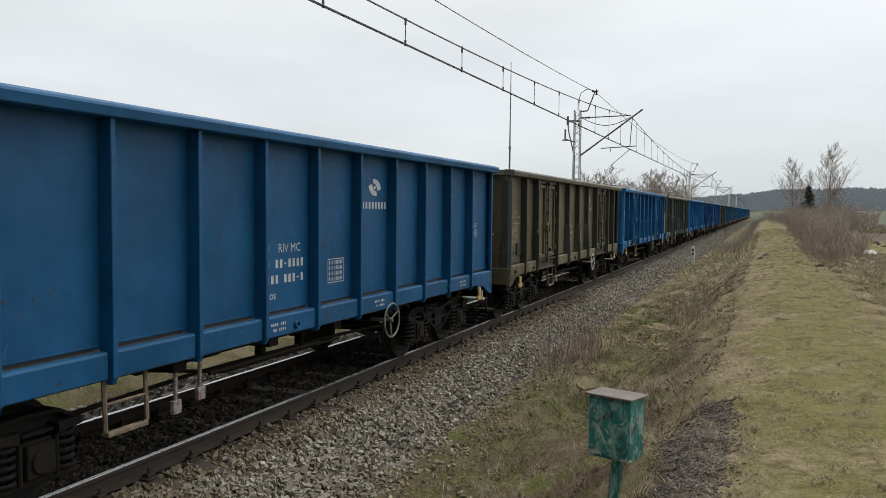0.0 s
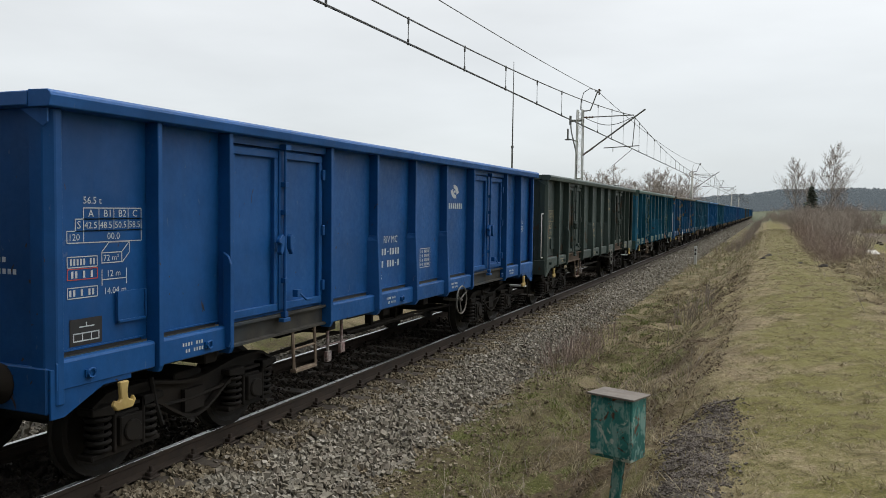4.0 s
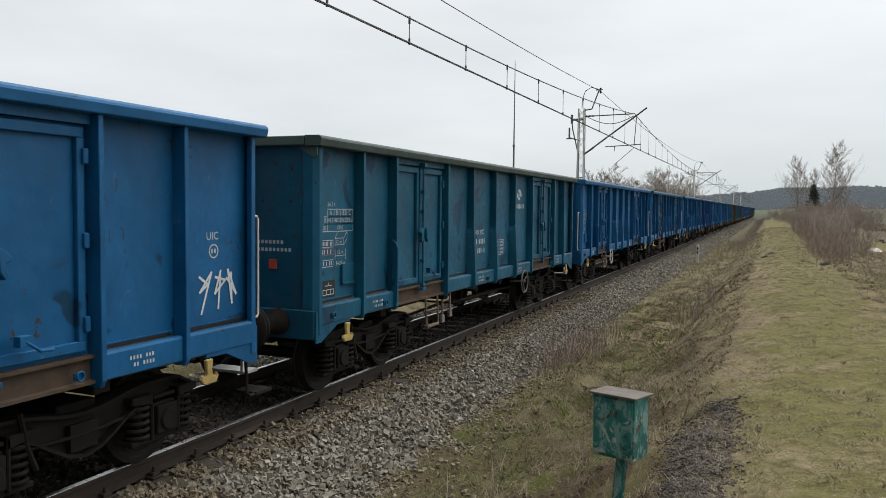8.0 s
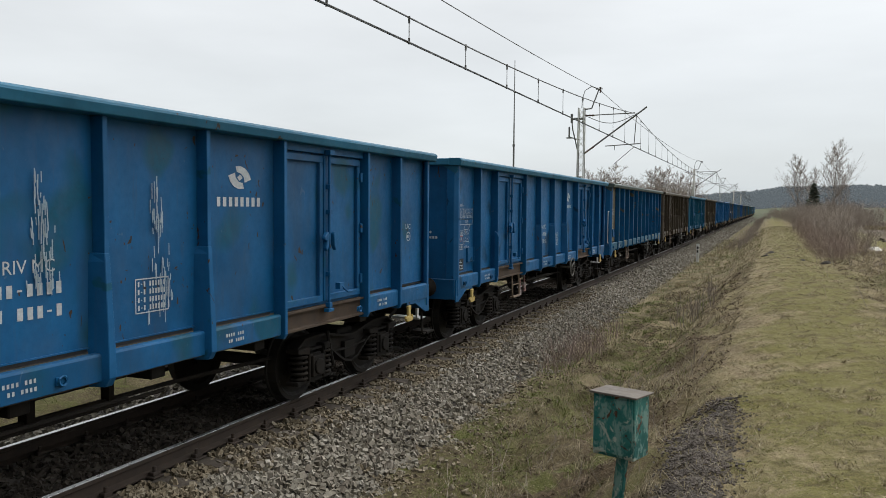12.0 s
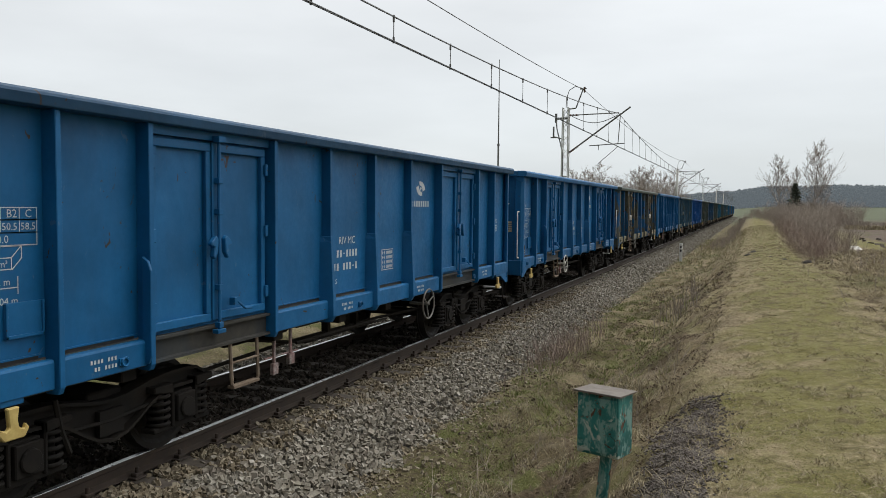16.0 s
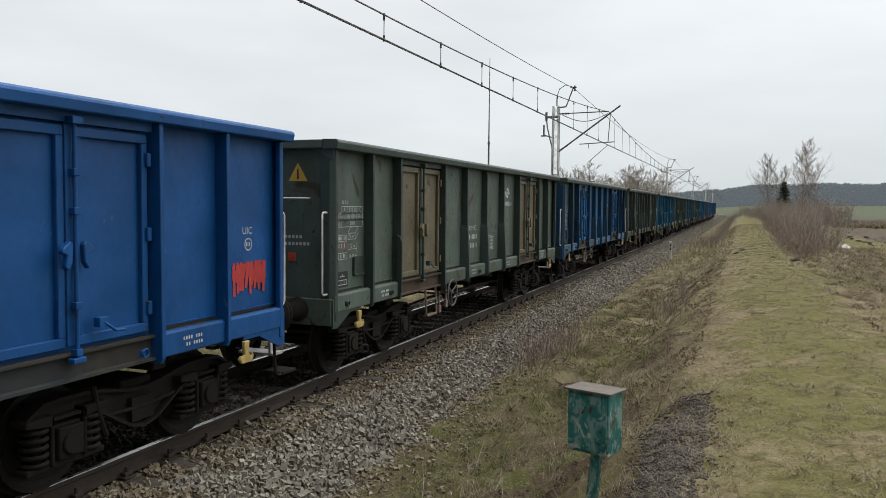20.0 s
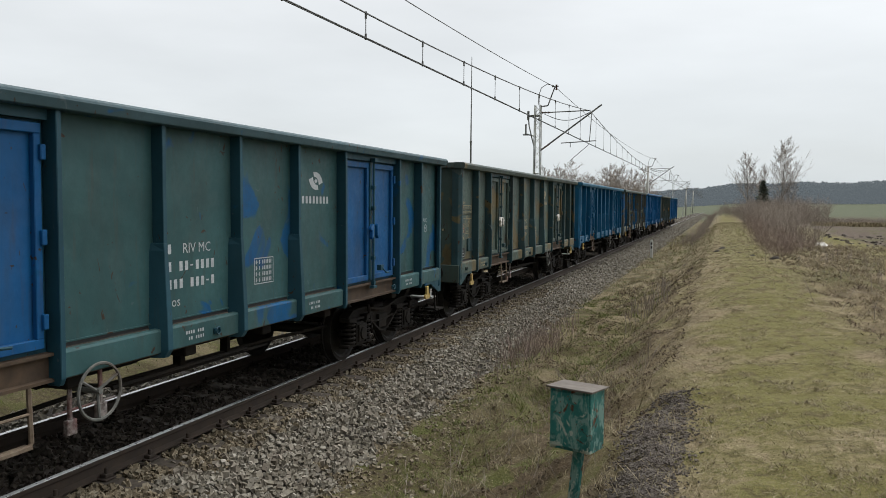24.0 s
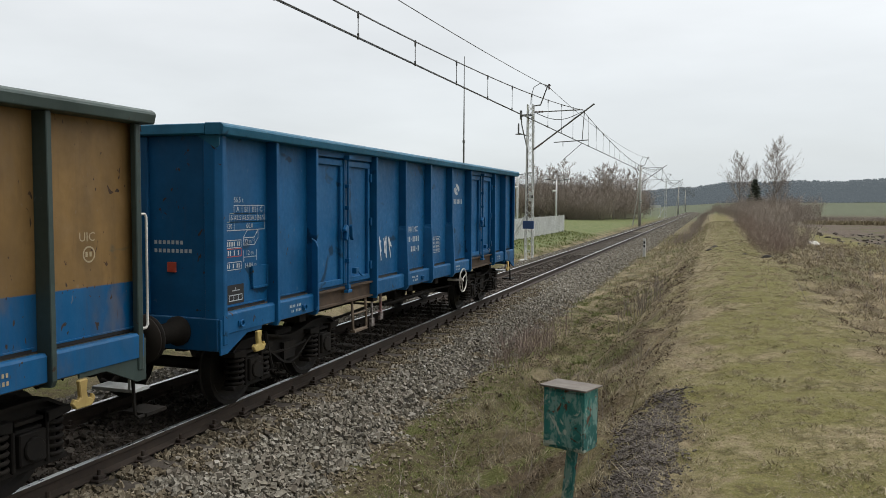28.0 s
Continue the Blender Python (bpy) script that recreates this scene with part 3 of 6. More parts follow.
x, y, r = stones_at(12000, 0.86, 2.95, 24, 75, 1.4, 13)
scatter_stones("far_ballast_stones", x, y, bed_z(x) + r.uniform(-0.005, 0.03, len(x)), r.uniform(0.03, 0.055, len(x)), M_STONE, 14, ballast, "grey ballast stones further along the track")
x, y, r = stones_at(9000, -1.9, 2.7, 75, 270, 1.3, 25)
scatter_stones("distant_ballast_stones", x, y, bed_z(x) + r.uniform(0.0, 0.03, len(x)), r.uniform(0.05, 0.1, len(x)), M_STONE, 26, ballast, "pale grey ballast stones in the distance")
x, y, r = stones_at(9000, -0.68, 0.68, 4.5, 40, 1.6, 15)
scatter_stones("dark_ballast_stones", x, y, -0.2 + r.uniform(-0.01, 0.03, len(x)), r.uniform(0.02, 0.036, len(x)), M_STONE_DIRTY, 16, ballast, "brake-dust darkened ballast between the rails")
x, y, r = stones_at(6000, -2.7, -0.86, 6, 60, 1.4, 17)
scatter_stones("side_ballast_stones", x, y, bed_z(x) + r.uniform(-0.005, 0.03, len(x)), r.uniform(0.022, 0.042, len(x)), M_STONE, 18, ballast, "grey ballast stones on the far shoulder of the track")
x, y, r = stones_at(6500, 2.5, 3.9, 4.5, 20, 1.4, 23)
keep = r.uniform(0, 1, len(x)) < np.clip((3.55 + 0.45 * fbm(x, y, 1.0, 6) - 0.05 * np.clip(y - 6, 0, 20) - x) / 0.8, 0, 1)
x, y = x[keep], y[keep]
scatter_stones("stray_ballast_stones", x, y, np.maximum(bed_z(x), ground_z(x, y)) + r.uniform(-0.015, 0.015, len(x)), r.uniform(0.012, 0.028, len(x)), M_STONE_BROWN, 24, ballast, "brown stray stones at the foot of the ballast")
stone_meshes = []
for i, v in enumerate(stone_shapes(10, 77)):
    stone_meshes.append(bulk("ballast_stone", v * 0.034, CUBE_TRI, M_STONE))
k = Nodes("single_ballast_stone")
info = k.n.new("ShaderNodeObjectInfo")
single = k.mix(info.outputs["Random"], (0.11, 0.093, 0.068), (0.42, 0.385, 0.315))
k.bump(k.noise(k.coords(), 30.0), 0.1, 0.002)
M_ONE_STONE = k.done(k.mix(k.noise(k.coords(), 40.0), single, (0.14, 0.12, 0.1)), 0.9, 0.0, 0.3)
rng = random.Random(21)
for i in range(300):
    px, py = rng.uniform(1.1, 2.5), rng.uniform(6.0, 10.5)
    s = rng.uniform(0.75, 1.25)
    m = Matrix.LocRotScale((px, py, float(bed_z(px)) + 0.03), Euler((rng.uniform(0, 6), rng.uniform(0, 6), rng.uniform(0, 6))), (s, s, s))
    part("ballast_stone", stone_meshes[i % 10], M_ONE_STONE, ballast, m)

# ---- far woods ----
def woods(name, label, count, az0, az1, r0, r1, h0, h1, colours, seed):
    r = np.random.default_rng(seed)
    az, dist = r.uniform(az0, az1, count), r.uniform(r0, r1, count)
    cxs, cys = 6.3 + dist * np.sin(az), dist * np.cos(az)
    top = h1 * (0.86 + 0.07 * np.sin(az * 9) + 0.04 * np.sin(az * 31) + 0.025 * np.sin(az * 83) + 0.35 * np.clip(az - 0.05, 0, 1))
    h = h0 + (top - h0) * r.uniform(0, 1, count) ** 0.7 * r.uniform(0.86, 0.99, count)
    zs = ground_z(cxs, cys)
    v = stone_shapes(24, seed)[r.integers(0, 24, count)] * (r.uniform(0.45, 1.15, count) * (1.25 - 0.5 * h / top))[:, None, None] * np.array([1, 1, 1.5])
    v = np.einsum("nij,nkj->nki", turns(r, count), v[:, [0, 3, 5, 6]]) + np.stack([cxs, cys, zs + h], -1)[:, None]
    f = (np.array([(0, 1, 2), (0, 2, 3), (0, 3, 1), (1, 3, 2)])[None] + 4 * np.arange(count)[:, None, None]).reshape(-1, 3)
    m = island(name + "_foliage", colours, 0.95, 0, 0.1, 0.3)
    # distance haze put into the material as a faint bluish glow
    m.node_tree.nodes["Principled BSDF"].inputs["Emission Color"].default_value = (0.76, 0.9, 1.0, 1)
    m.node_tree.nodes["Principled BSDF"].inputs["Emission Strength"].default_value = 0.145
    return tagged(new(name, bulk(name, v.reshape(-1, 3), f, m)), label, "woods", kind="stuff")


def woods_mass(az0, az1, r0, h1):
    """The closed trunks and undergrowth inside the far wood, as one long hedge-like body."""
    az = np.linspace(az0, az1, 1400)
    top = h1 * (0.86 + 0.07 * np.sin(az * 9) + 0.04 * np.sin(az * 31) + 0.025 * np.sin(az * 83) + 0.35 * np.clip(az - 0.05, 0, 1))
    top = top * (0.95 + 0.035 * fbm(az * 400, 0 * az, 9.0, 41) + 0.02 * fbm(az * 400, 0 * az, 2.2, 42))
    rows = []
    for dr, share in ((0, -0.1), (0, 0.82), (14, 1.0), (120, 1.0), (134, -0.1)):
        px, py = 6.3 + (r0 + dr) * np.sin(az), (r0 + dr) * np.cos(az)
        rows.append(np.stack([px, py, ground_z(px, py) + share * top], -1))
    v = np.concatenate(rows)
    n = len(az)
    i = np.arange(n - 1)
    f = np.concatenate([np.stack([a * n + i, a * n + i + 1, (a + 1) * n + i + 1, (a + 1) * n + i], -1) for a in range(4)])
    k = Nodes("wood_interior_haze_glow")
    c = k.coords((1, 1, 0.35), shift=False)
    col = k.mix(k.ramp(k.noise(c, 0.5, 5.0, 0.65), 0.35, 0.65), (0.04, 0.042, 0.04), (0.075, 0.075, 0.07))
    # the same faint glow stands in for haze over this body
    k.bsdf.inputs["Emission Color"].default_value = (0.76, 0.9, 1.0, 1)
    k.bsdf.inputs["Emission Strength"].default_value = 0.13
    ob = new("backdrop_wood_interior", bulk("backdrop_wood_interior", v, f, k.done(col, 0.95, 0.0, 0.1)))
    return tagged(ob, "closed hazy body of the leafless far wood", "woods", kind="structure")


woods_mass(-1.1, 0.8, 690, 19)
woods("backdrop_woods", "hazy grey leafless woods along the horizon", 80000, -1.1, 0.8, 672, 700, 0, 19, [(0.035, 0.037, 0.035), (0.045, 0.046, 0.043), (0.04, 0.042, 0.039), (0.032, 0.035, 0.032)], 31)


# ---- the open wagon, built once ----
PITCH, BAY, DOOR, BODY = 14.04, 1.2335, 1.91, 12.894
HALF = BODY / 2
SHEET, OUT = 1.288, 1.4675
EDGE = [0, 1.1, 2.07, 3.98, 5.2135, 6.447, 7.6805, 8.914, 10.824, 11.794, 12.894]
EDGE = [e - HALF for e in EDGE]
BAYS = [(0, 1), (1, 2), (3, 4), (4, 5), (5, 6), (6, 7), (8, 9), (9, 10)]
DOORS = [(2, 3), (7, 8)]
TURN = Matrix.Rotation(math.pi, 4, "Z")

P_PAINT, P_POST, P_DOOR, P_SILL, P_RIM, P_END, P_MARK, P_GRIP = [bpy.data.materials.new("slot_" + n) for n in ("panel", "post", "door", "sill", "rim", "end", "mark", "grip")]


def text_mesh(body, size):
    cu = bpy.data.curves.new("lettering", "FONT")
    cu.body, cu.size, cu.resolution_u = body, size, 2
    ob = new("lettering", cu)
    bpy.context.view_layer.update()
    me = bpy.data.meshes.new_from_object(ob.evaluated_get(bpy.context.evaluated_depsgraph_get()))
    bpy.data.objects.remove(ob)
    bpy.data.curves.remove(cu)
    me.transform(Matrix(((0, 0, 1, 0), (1, 0, 0, 0), (0, 1, 0, 0), (0, 0, 0, 1))))
    me.materials.clear()
    return me


def write(g, x, body, y, z, size):
    """Stencilled letters laid flat on the plane x."""
    me = text_mesh(body, size)
    g.add([(x, y + v.co.y, z + v.co.z) for v in me.vertices], [tuple(p.vertices) for p in me.polygons])
    bpy.data.meshes.remove(me)
    return g


def digit_bars(g, x, y, z, pattern, h, w):
    """Short upright bars, one for each unreadable figure."""
    for c in pattern:
        if c == "#":
            g.bar(x, y, y + w * 0.56, z, z + h)
        elif c == "-":
            g.bar(x, y, y + w * 0.5, z + h * 0.42, z + h * 0.58)
        y += w
    return g


GRIP_MESH = mesh("corner_grip", Geo().pipe([(1.3, 0, 2.32), (1.3, -0.11, 2.32), (1.3, -0.13, 2.29), (1.3, -0.13, 1.3), (1.3, -0.11, 1.27), (1.3, 0, 1.27)], 0.013), 0, True)
BAR_MESH = mesh("end_grip", Geo().pipe([(0.45, 0, 2.5), (0.45, -0.08, 2.5), (1.05, -0.08, 2.5), (1.05, 0, 2.5)], 0.013), 0, True)
EVEN = [-HALF] + [1.045 * (i - 5) for i in range(11)] + [HALF]


def build_wagon(ribbed=False):
    """One four-axle open wagon, its near end towards -y; its two sides are alike by a half turn."""
    wagon = thing("open_wagon", "steel open goods wagon", "wagon")
    both = (Matrix.Identity(4), TURN)
    edges = EVEN if ribbed else EDGE
    bays = [(i, i + 1) for i in range(12)] if ribbed else BAYS
    wide = 0.5225 if ribbed else BAY / 2
    mark3, mark5, mark5b, last = (edges[5], edges[6], edges[7], edges[11]) if ribbed else (edges[4], edges[5], edges[6], edges[9])

    # underframe
    g = Geo()
    g.box(-1.3, 1.3, -HALF + 0.03, HALF - 0.03, 1.16, 1.22)
    for x in (-0.32, 0.2):
        g.box(x, x + 0.12, -HALF, HALF, 0.8, 1.16)
    for yy in (-4.5, -2.2, -0.7, 0.7, 2.2, 4.5):
        g.box(-1.28, 1.28, yy - 0.09, yy + 0.09, 0.9, 1.16)
    part("underframe", mesh("underframe", g, 0.01), M_DARK, wagon)
    g = Geo()
    g.tube((-0.25, -1.2, 0.72), (-0.25, 0.2, 0.72), 0.2, 14)
    part("air_reservoir", mesh("air_reservoir", g, 0.02), M_DARK, wagon)
    g = Geo()
    for x in (-0.7, 0.75):
        g.pipe([(x, -3.2, 0.62), (x, -1.4, 0.68), (x, 1.4, 0.66), (x, 3.2, 0.6)], 0.022)
    g.box(0.7, 0.8, -0.25, -0.17, 0.62, 1.0).box(0.7, 0.8, 0.6, 0.66, 0.62, 1.0)
    g.pipe([(0.2, -2.6, 0.9), (1.15, -1.4, 0.74), (1.15, 0.9, 0.74)], 0.018)
    g.pipe([(1.2, -1.7, 0.78), (1.2, 0.4, 0.78)], 0.02).pipe([(1.2, -1.7, 0.98), (1.2, 0.4, 0.98)], 0.02)
    part("brake_rigging", mesh("brake_rigging", g), M_DARK, wagon)

    g = Geo()
    for o, drop in ((0.0, 0.5), (0.34, 0.56)):
        g.box(1.2, 1.23, EDGE[3] + 0.25 + o, EDGE[3] + 0.29 + o, drop + 0.12, 1.02)
        g.box(1.19, 1.24, EDGE[3] + 0.22 + o, EDGE[3] + 0.33 + o, drop, drop + 0.13)
    g.pipe([(1.2, EDGE[3] + 0.1, 0.7), (1.2, EDGE[3] + 0.8, 0.7)], 0.014)
    part("changeover_lever", mesh("changeover_lever", g, 0.008), M_LEVER, wagon, None, "chipped red and white brake changeover levers")

    # sides
    sill_geo = Geo().prism([(1.26, 1.02), (1.365, 1.02), (1.365, 1.045), (1.31, 1.05), (1.31, 1.22), (1.365, 1.225), (1.365, 1.25), (1.26, 1.25)], "y", -HALF + 0.05, HALF - 0.05)
    sill_mesh = mesh("side_sill", sill_geo)
    panel_geo = Geo().box(SHEET - 0.012, SHEET, -wide, wide, 1.27, 3.13)
    # thin strip, blackened below: a slot's shadow laid on the sheet as colour
    panel_geo.box(SHEET, SHEET + 0.003, -wide + 0.07, wide - 0.1, 1.264, 1.292)
    panel_geo.box(SHEET, SHEET + 0.014, -wide + 0.06, wide - 0.06, 1.293, 1.306)
    panel_mesh = mesh("side_panel", panel_geo)
    panel_mesh.materials.append(P_PAINT)
    panel_mesh.materials.append(M_BLACK)
    for f in panel_mesh.polygons[6:12]:
        f.material_index = 1
    cover_mesh = mesh("sill_plate", Geo().prism([(1.366, 1.03), (1.398, 1.035), (1.4, 1.235), (1.388, 1.258), (1.34, 1.262), (1.366, 1.2)], "y", -wide + 0.045, wide - 0.045), 0.004)
    straight = [(SHEET - 0.005, 3.125), (1.428, 3.125), (1.436, 1.3), (1.436, 1.04), (1.41, 0.985), (SHEET, 0.985)]
    thin_mesh = mesh("side_post", Geo().prism(straight, "y", -0.027, 0.027), 0.006)
    # the door's near post carries a stop on its lower half
    g = Geo().prism(straight, "y", -0.03, 0.03)
    g.prism([(1.37, 1.98), (1.43, 1.94), (1.462, 1.86), (1.462, 1.12), (1.43, 1.05), (1.37, 1.05)], "y", -0.062, -0.031)
    stop_mesh = mesh("side_post", g, 0.006)
    # inner posts: a slim flange above, a tapered pressed foot from half height down
    g = Geo().prism([(SHEET - 0.005, 3.125), (1.41, 3.125), (1.416, 2.0), (SHEET, 2.0)], "y", -0.026, 0.026)
    foot = []
    for z, out, face, base in ((2.05, 1.418, 0.028, 0.05), (1.98, 1.424, 0.03, 0.072), (1.3, 1.462, 0.04, 0.085), (1.06, OUT, 0.042, 0.085), (0.985, 1.42, 0.042, 0.08)):
        foot += [(SHEET - 0.005, -base, z), (out, -face, z), (out, face * 0.8, z), (SHEET - 0.005, base * 0.5, z)]
    rings = [(k * 4 + m, k * 4 + (m + 1) % 4, k * 4 + 4 + (m + 1) % 4, k * 4 + 4 + m) for k in range(4) for m in range(4)]
    g.add(foot, [(0, 1, 2, 3), (16, 17, 18, 19)] + rings)
    post_mesh = mesh("side_post", g, 0.005)
    corner_mesh = mesh("corner_post", Geo().prism([(1.2, -0.01), (1.335, -0.01), (1.4, 0.05), (1.4, 0.115), (1.34, 0.115), (1.34, 0.06), (1.2, 0.03)], "z", 0.92, 3.125), 0.008)
    leaf_w = (DOOR - 0.28) / 2
    g = Geo().box(SHEET - 0.01, SHEET + 0.008, -leaf_w / 2, leaf_w / 2, 1.29, 3.02)
    for a, b, c, d in ((-leaf_w / 2, leaf_w / 2, 1.29, 1.37), (-leaf_w / 2, leaf_w / 2, 2.94, 3.02), (-leaf_w / 2, -leaf_w / 2 + 0.07, 1.37, 2.94), (leaf_w / 2 - 0.07, leaf_w / 2, 1.37, 2.94)):
        g.box(SHEET + 0.008, SHEET + 0.055, a, b, c, d)
    for z in (1.5, 2.15, 2.8):
        g.box(SHEET + 0.05, SHEET + 0.085, leaf_w / 2 - 0.03, leaf_w / 2 + 0.02, z - 0.06, z + 0.06)
    leaf_mesh = mesh("door_leaf", g, 0.006)
    g = Geo().box(SHEET - 0.01, SHEET + 0.07, -DOOR / 2 + 0.04, DOOR / 2 - 0.04, 3.045, 3.125).box(SHEET - 0.012, SHEET - 0.004, -DOOR / 2, DOOR / 2, 1.25, 3.06)
    lintel_mesh = mesh("door_lintel", g)
    g = Geo()
    g.tube((1.392, 0.012, 1.2), (1.392, 0.012, 3.06), 0.019, 8)
    g.box(1.34, 1.36, -0.05, 0.03, 1.3, 3.03)
    for z in (1.25, 1.62, 2.36, 2.66):
        g.box(1.355, 1.42, -0.02, 0.044, z - 0.028, z + 0.028)
    g.box(1.36, 1.44, -0.045, 0.06, 3.03, 3.09).box(1.36, 1.43, -0.06, 0.07, 1.17, 1.21)
    bar_mesh = mesh("lock_bar", g, 0.004)
    grip_mesh = mesh("door_handle", Geo().prism([(-0.03, 2.1), (0.0, 2.13), (0.075, 2.07), (0.08, 2.04), (0.03, 2.02), (0.05, 1.93), (0.02, 1.9), (-0.02, 1.96)], "x", 1.395, 1.45), 0.008)
    catch_mesh = mesh("door_catch", Geo().box(1.38, 1.45, -0.05, 0.05, 1.42, 1.5).pipe([(1.44, 0, 1.46), (1.47, 0.1, 1.38), (1.46, 0.22, 1.37)], 0.014), 0.004)
    for m in both:
        part("side_sill", sill_mesh, P_SILL, wagon, m)
        for a, b in bays:
            c = Matrix.Translation((0, (edges[a] + edges[b]) / 2, 0))
            c = c @ Matrix.Diagonal((1, (edges[b] - edges[a]) / (2 * wide), 1, 1))
            part("side_panel", panel_mesh, P_PAINT, wagon, m @ c)
            if m is not TURN:
                part("sill_plate", cover_mesh, P_PAINT, wagon, m @ c)
        for i in range(1, len(edges) - 1):
            part("side_post", thin_mesh if ribbed else post_mesh if i in (4, 5, 6) else stop_mesh if i == (2 if m is not TURN else 7) else thin_mesh, P_POST, wagon, m @ Matrix.Translation((0, edges[i], 0)))
        for flip in (1, -1):
            part("corner_post", corner_mesh, P_POST, wagon, m @ Matrix.Translation((0, -flip * HALF, 0)) @ Matrix.Diagonal((1, flip, 1, 1)))
        for a, b in () if ribbed else DOORS:
            yc = (EDGE[a] + EDGE[b]) / 2
            part("door_lintel", lintel_mesh, P_POST, wagon, m @ Matrix.Translation((0, yc, 0)))
            part("lock_bar", bar_mesh, P_POST, wagon, m @ Matrix.Translation((0, yc, 0)))
            for s in (-1, 1):
                leaf = part("door_leaf", leaf_mesh, P_DOOR, wagon, m @ Matrix.Translation((0, yc + s * (leaf_w / 2 + 0.05), 0)) @ Matrix.Diagonal((1, s, 1, 1)))
                if m is not TURN:
                    part("door_handle", grip_mesh, P_GRIP, leaf, Matrix.Translation((-0.012, -leaf_w / 2 + 0.03, 0)))
                if s > 0 and m is not TURN:
                    part("door_catch", catch_mesh, P_POST, leaf, Matrix.Translation((-0.02, -0.2, 0)))

    # ends and rim
    g = Geo().box(-1.22, 1.22, -HALF + 0.02, -HALF + 0.06, 1.2, 3.13)
    end_mesh = mesh("end_wall", g, 0.006)
    rib_mesh = mesh("end_rib", Geo().box(-0.05, 0.05, -HALF - 0.02, -HALF + 0.02, 1.22, 3.12), 0.008)
    beam_mesh = mesh("buffer_beam", Geo().prism([(-HALF - 0.02, 0.86), (-HALF + 0.1, 0.86), (-HALF + 0.1, 1.21), (-HALF - 0.02, 1.21)], "x", -1.36, 1.36), 0.01)
    apron_mesh = mesh("corner_plate", Geo().prism([(-HALF, 1.2), (-HALF + 0.8, 1.03), (-HALF + 0.8, 0.99), (-HALF + 0.5, 0.99), (-HALF + 0.12, 0.82), (-HALF, 0.82)], "x", 1.362, 1.385), 0.004)
    rim_prof = [(1.26, 3.125), (1.452, 3.125), (1.468, 3.132), (1.486, 3.205), (1.478, 3.228), (1.45, 3.248), (1.26, 3.252)]
    for m in both:
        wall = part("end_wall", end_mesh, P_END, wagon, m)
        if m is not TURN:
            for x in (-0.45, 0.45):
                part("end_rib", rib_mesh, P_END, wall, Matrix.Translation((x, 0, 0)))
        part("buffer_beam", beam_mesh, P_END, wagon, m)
        part("corner_plate", apron_mesh, P_POST, wagon, m)
        if m is TURN:
            part("corner_plate", apron_mesh, P_POST, wagon, m @ Matrix.Diagonal((-1, 1, 1, 1)))
    long_mesh = mesh("top_rim", Geo().prism(rim_prof, "y", -HALF - 0.06, HALF + 0.06), 0.004)
    cross_mesh = mesh("end_rim", Geo().prism([(-HALF - 0.07, 3.14), (-HALF - 0.06, 3.24), (-HALF - 0.04, 3.247), (-HALF + 0.12, 3.247), (-HALF + 0.12, 3.127), (-HALF - 0.04, 3.127)], "x", -1.255, 1.255), 0.004)
    gusset_mesh = mesh("rim_gusset", Geo().prism([(1.13, 3.124), (1.26, 3.124), (1.4, 3.12), (1.4, 3.02), (1.36, 2.99)], "y", -HALF - 0.018, -HALF - 0.003))
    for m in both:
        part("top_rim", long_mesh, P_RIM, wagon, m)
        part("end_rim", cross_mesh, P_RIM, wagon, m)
        if m is not TURN:
            part("rim_gusset", gusset_mesh, P_RIM, wagon, m)

    # buffers, coupling, hoses, grips, steps
    case_mesh = mesh("buffer_case", Geo().lathe([(0.001, 0), (0.16, 0), (0.16, -0.03), (0.115, -0.05), (0.105, -0.36), (0.001, -0.36)], "y", (0, 0, 0), 16), 0, True)
    head_mesh = mesh("buffer_head", Geo().lathe([(0.001, -0.34), (0.085, -0.34), (0.085, -0.52), (0.2, -0.56), (0.245, -0.575), (0.245, -0.59), (0.1, -0.604), (0.001, -0.607)], "y", (0, 0, 0), 20), 0, True)
    hook_mesh = mesh("coupling_hook", Geo().pipe([(0, 0, 1.05), (0, -0.28, 1.05), (0, -0.38, 1.0), (0, -0.4, 1.09)], 0.04, 8).pipe([(0, -0.3, 1.0), (0.05, -0.36, 0.7), (0.0, -0.42, 0.62), (-0.05, -0.36, 0.7), (0, -0.3, 1.0)], 0.02), 0, True)
    hose_mesh = mesh("brake_hose", Geo().pipe([(0.4, 0, 0.92), (0.4, -0.15, 0.9), (0.38, -0.28, 0.66), (0.3, -0.38, 0.52), (0.2, -0.42, 0.56)], 0.028, 8), 0, True)
    step_mesh = mesh("foot_step", Geo().pipe([(1.28, 0.06, 0.86), (1.3, 0.06, 0.5), (1.3, 0.02, 0.46), (1.3, -0.3, 0.46)], 0.018).box(1.05, 1.33, -0.34, -0.06, 0.45, 0.48), 0)
    board_mesh = mesh("shunter_step", Geo().box(0.72, 1.2, -0.26, -0.04, 0.66, 0.69).box(1.14, 1.17, -0.1, -0.04, 0.69, 0.86))
    tow_mesh = mesh("tow_hook", Geo().prism([(0, 0.99), (0.1, 0.99), (0.085, 0.9), (0.095, 0.84), (0.14, 0.82), (0.15, 0.86), (0.18, 0.82), (0.14, 0.76), (-0.03, 0.76), (-0.07, 0.81), (-0.045, 0.85), (-0.01, 0.83), (0.015, 0.85)], "x", 1.4, 1.44), 0.008)
    lug_mesh = mesh("lashing_ring", Geo().ring((1.425, 0, 1.12), 0.035, 0.01, "x", 10, 5).box(1.4, 1.415, -0.05, 0.05, 1.09, 1.15))
    front = Matrix.Translation((0, -HALF, 0))
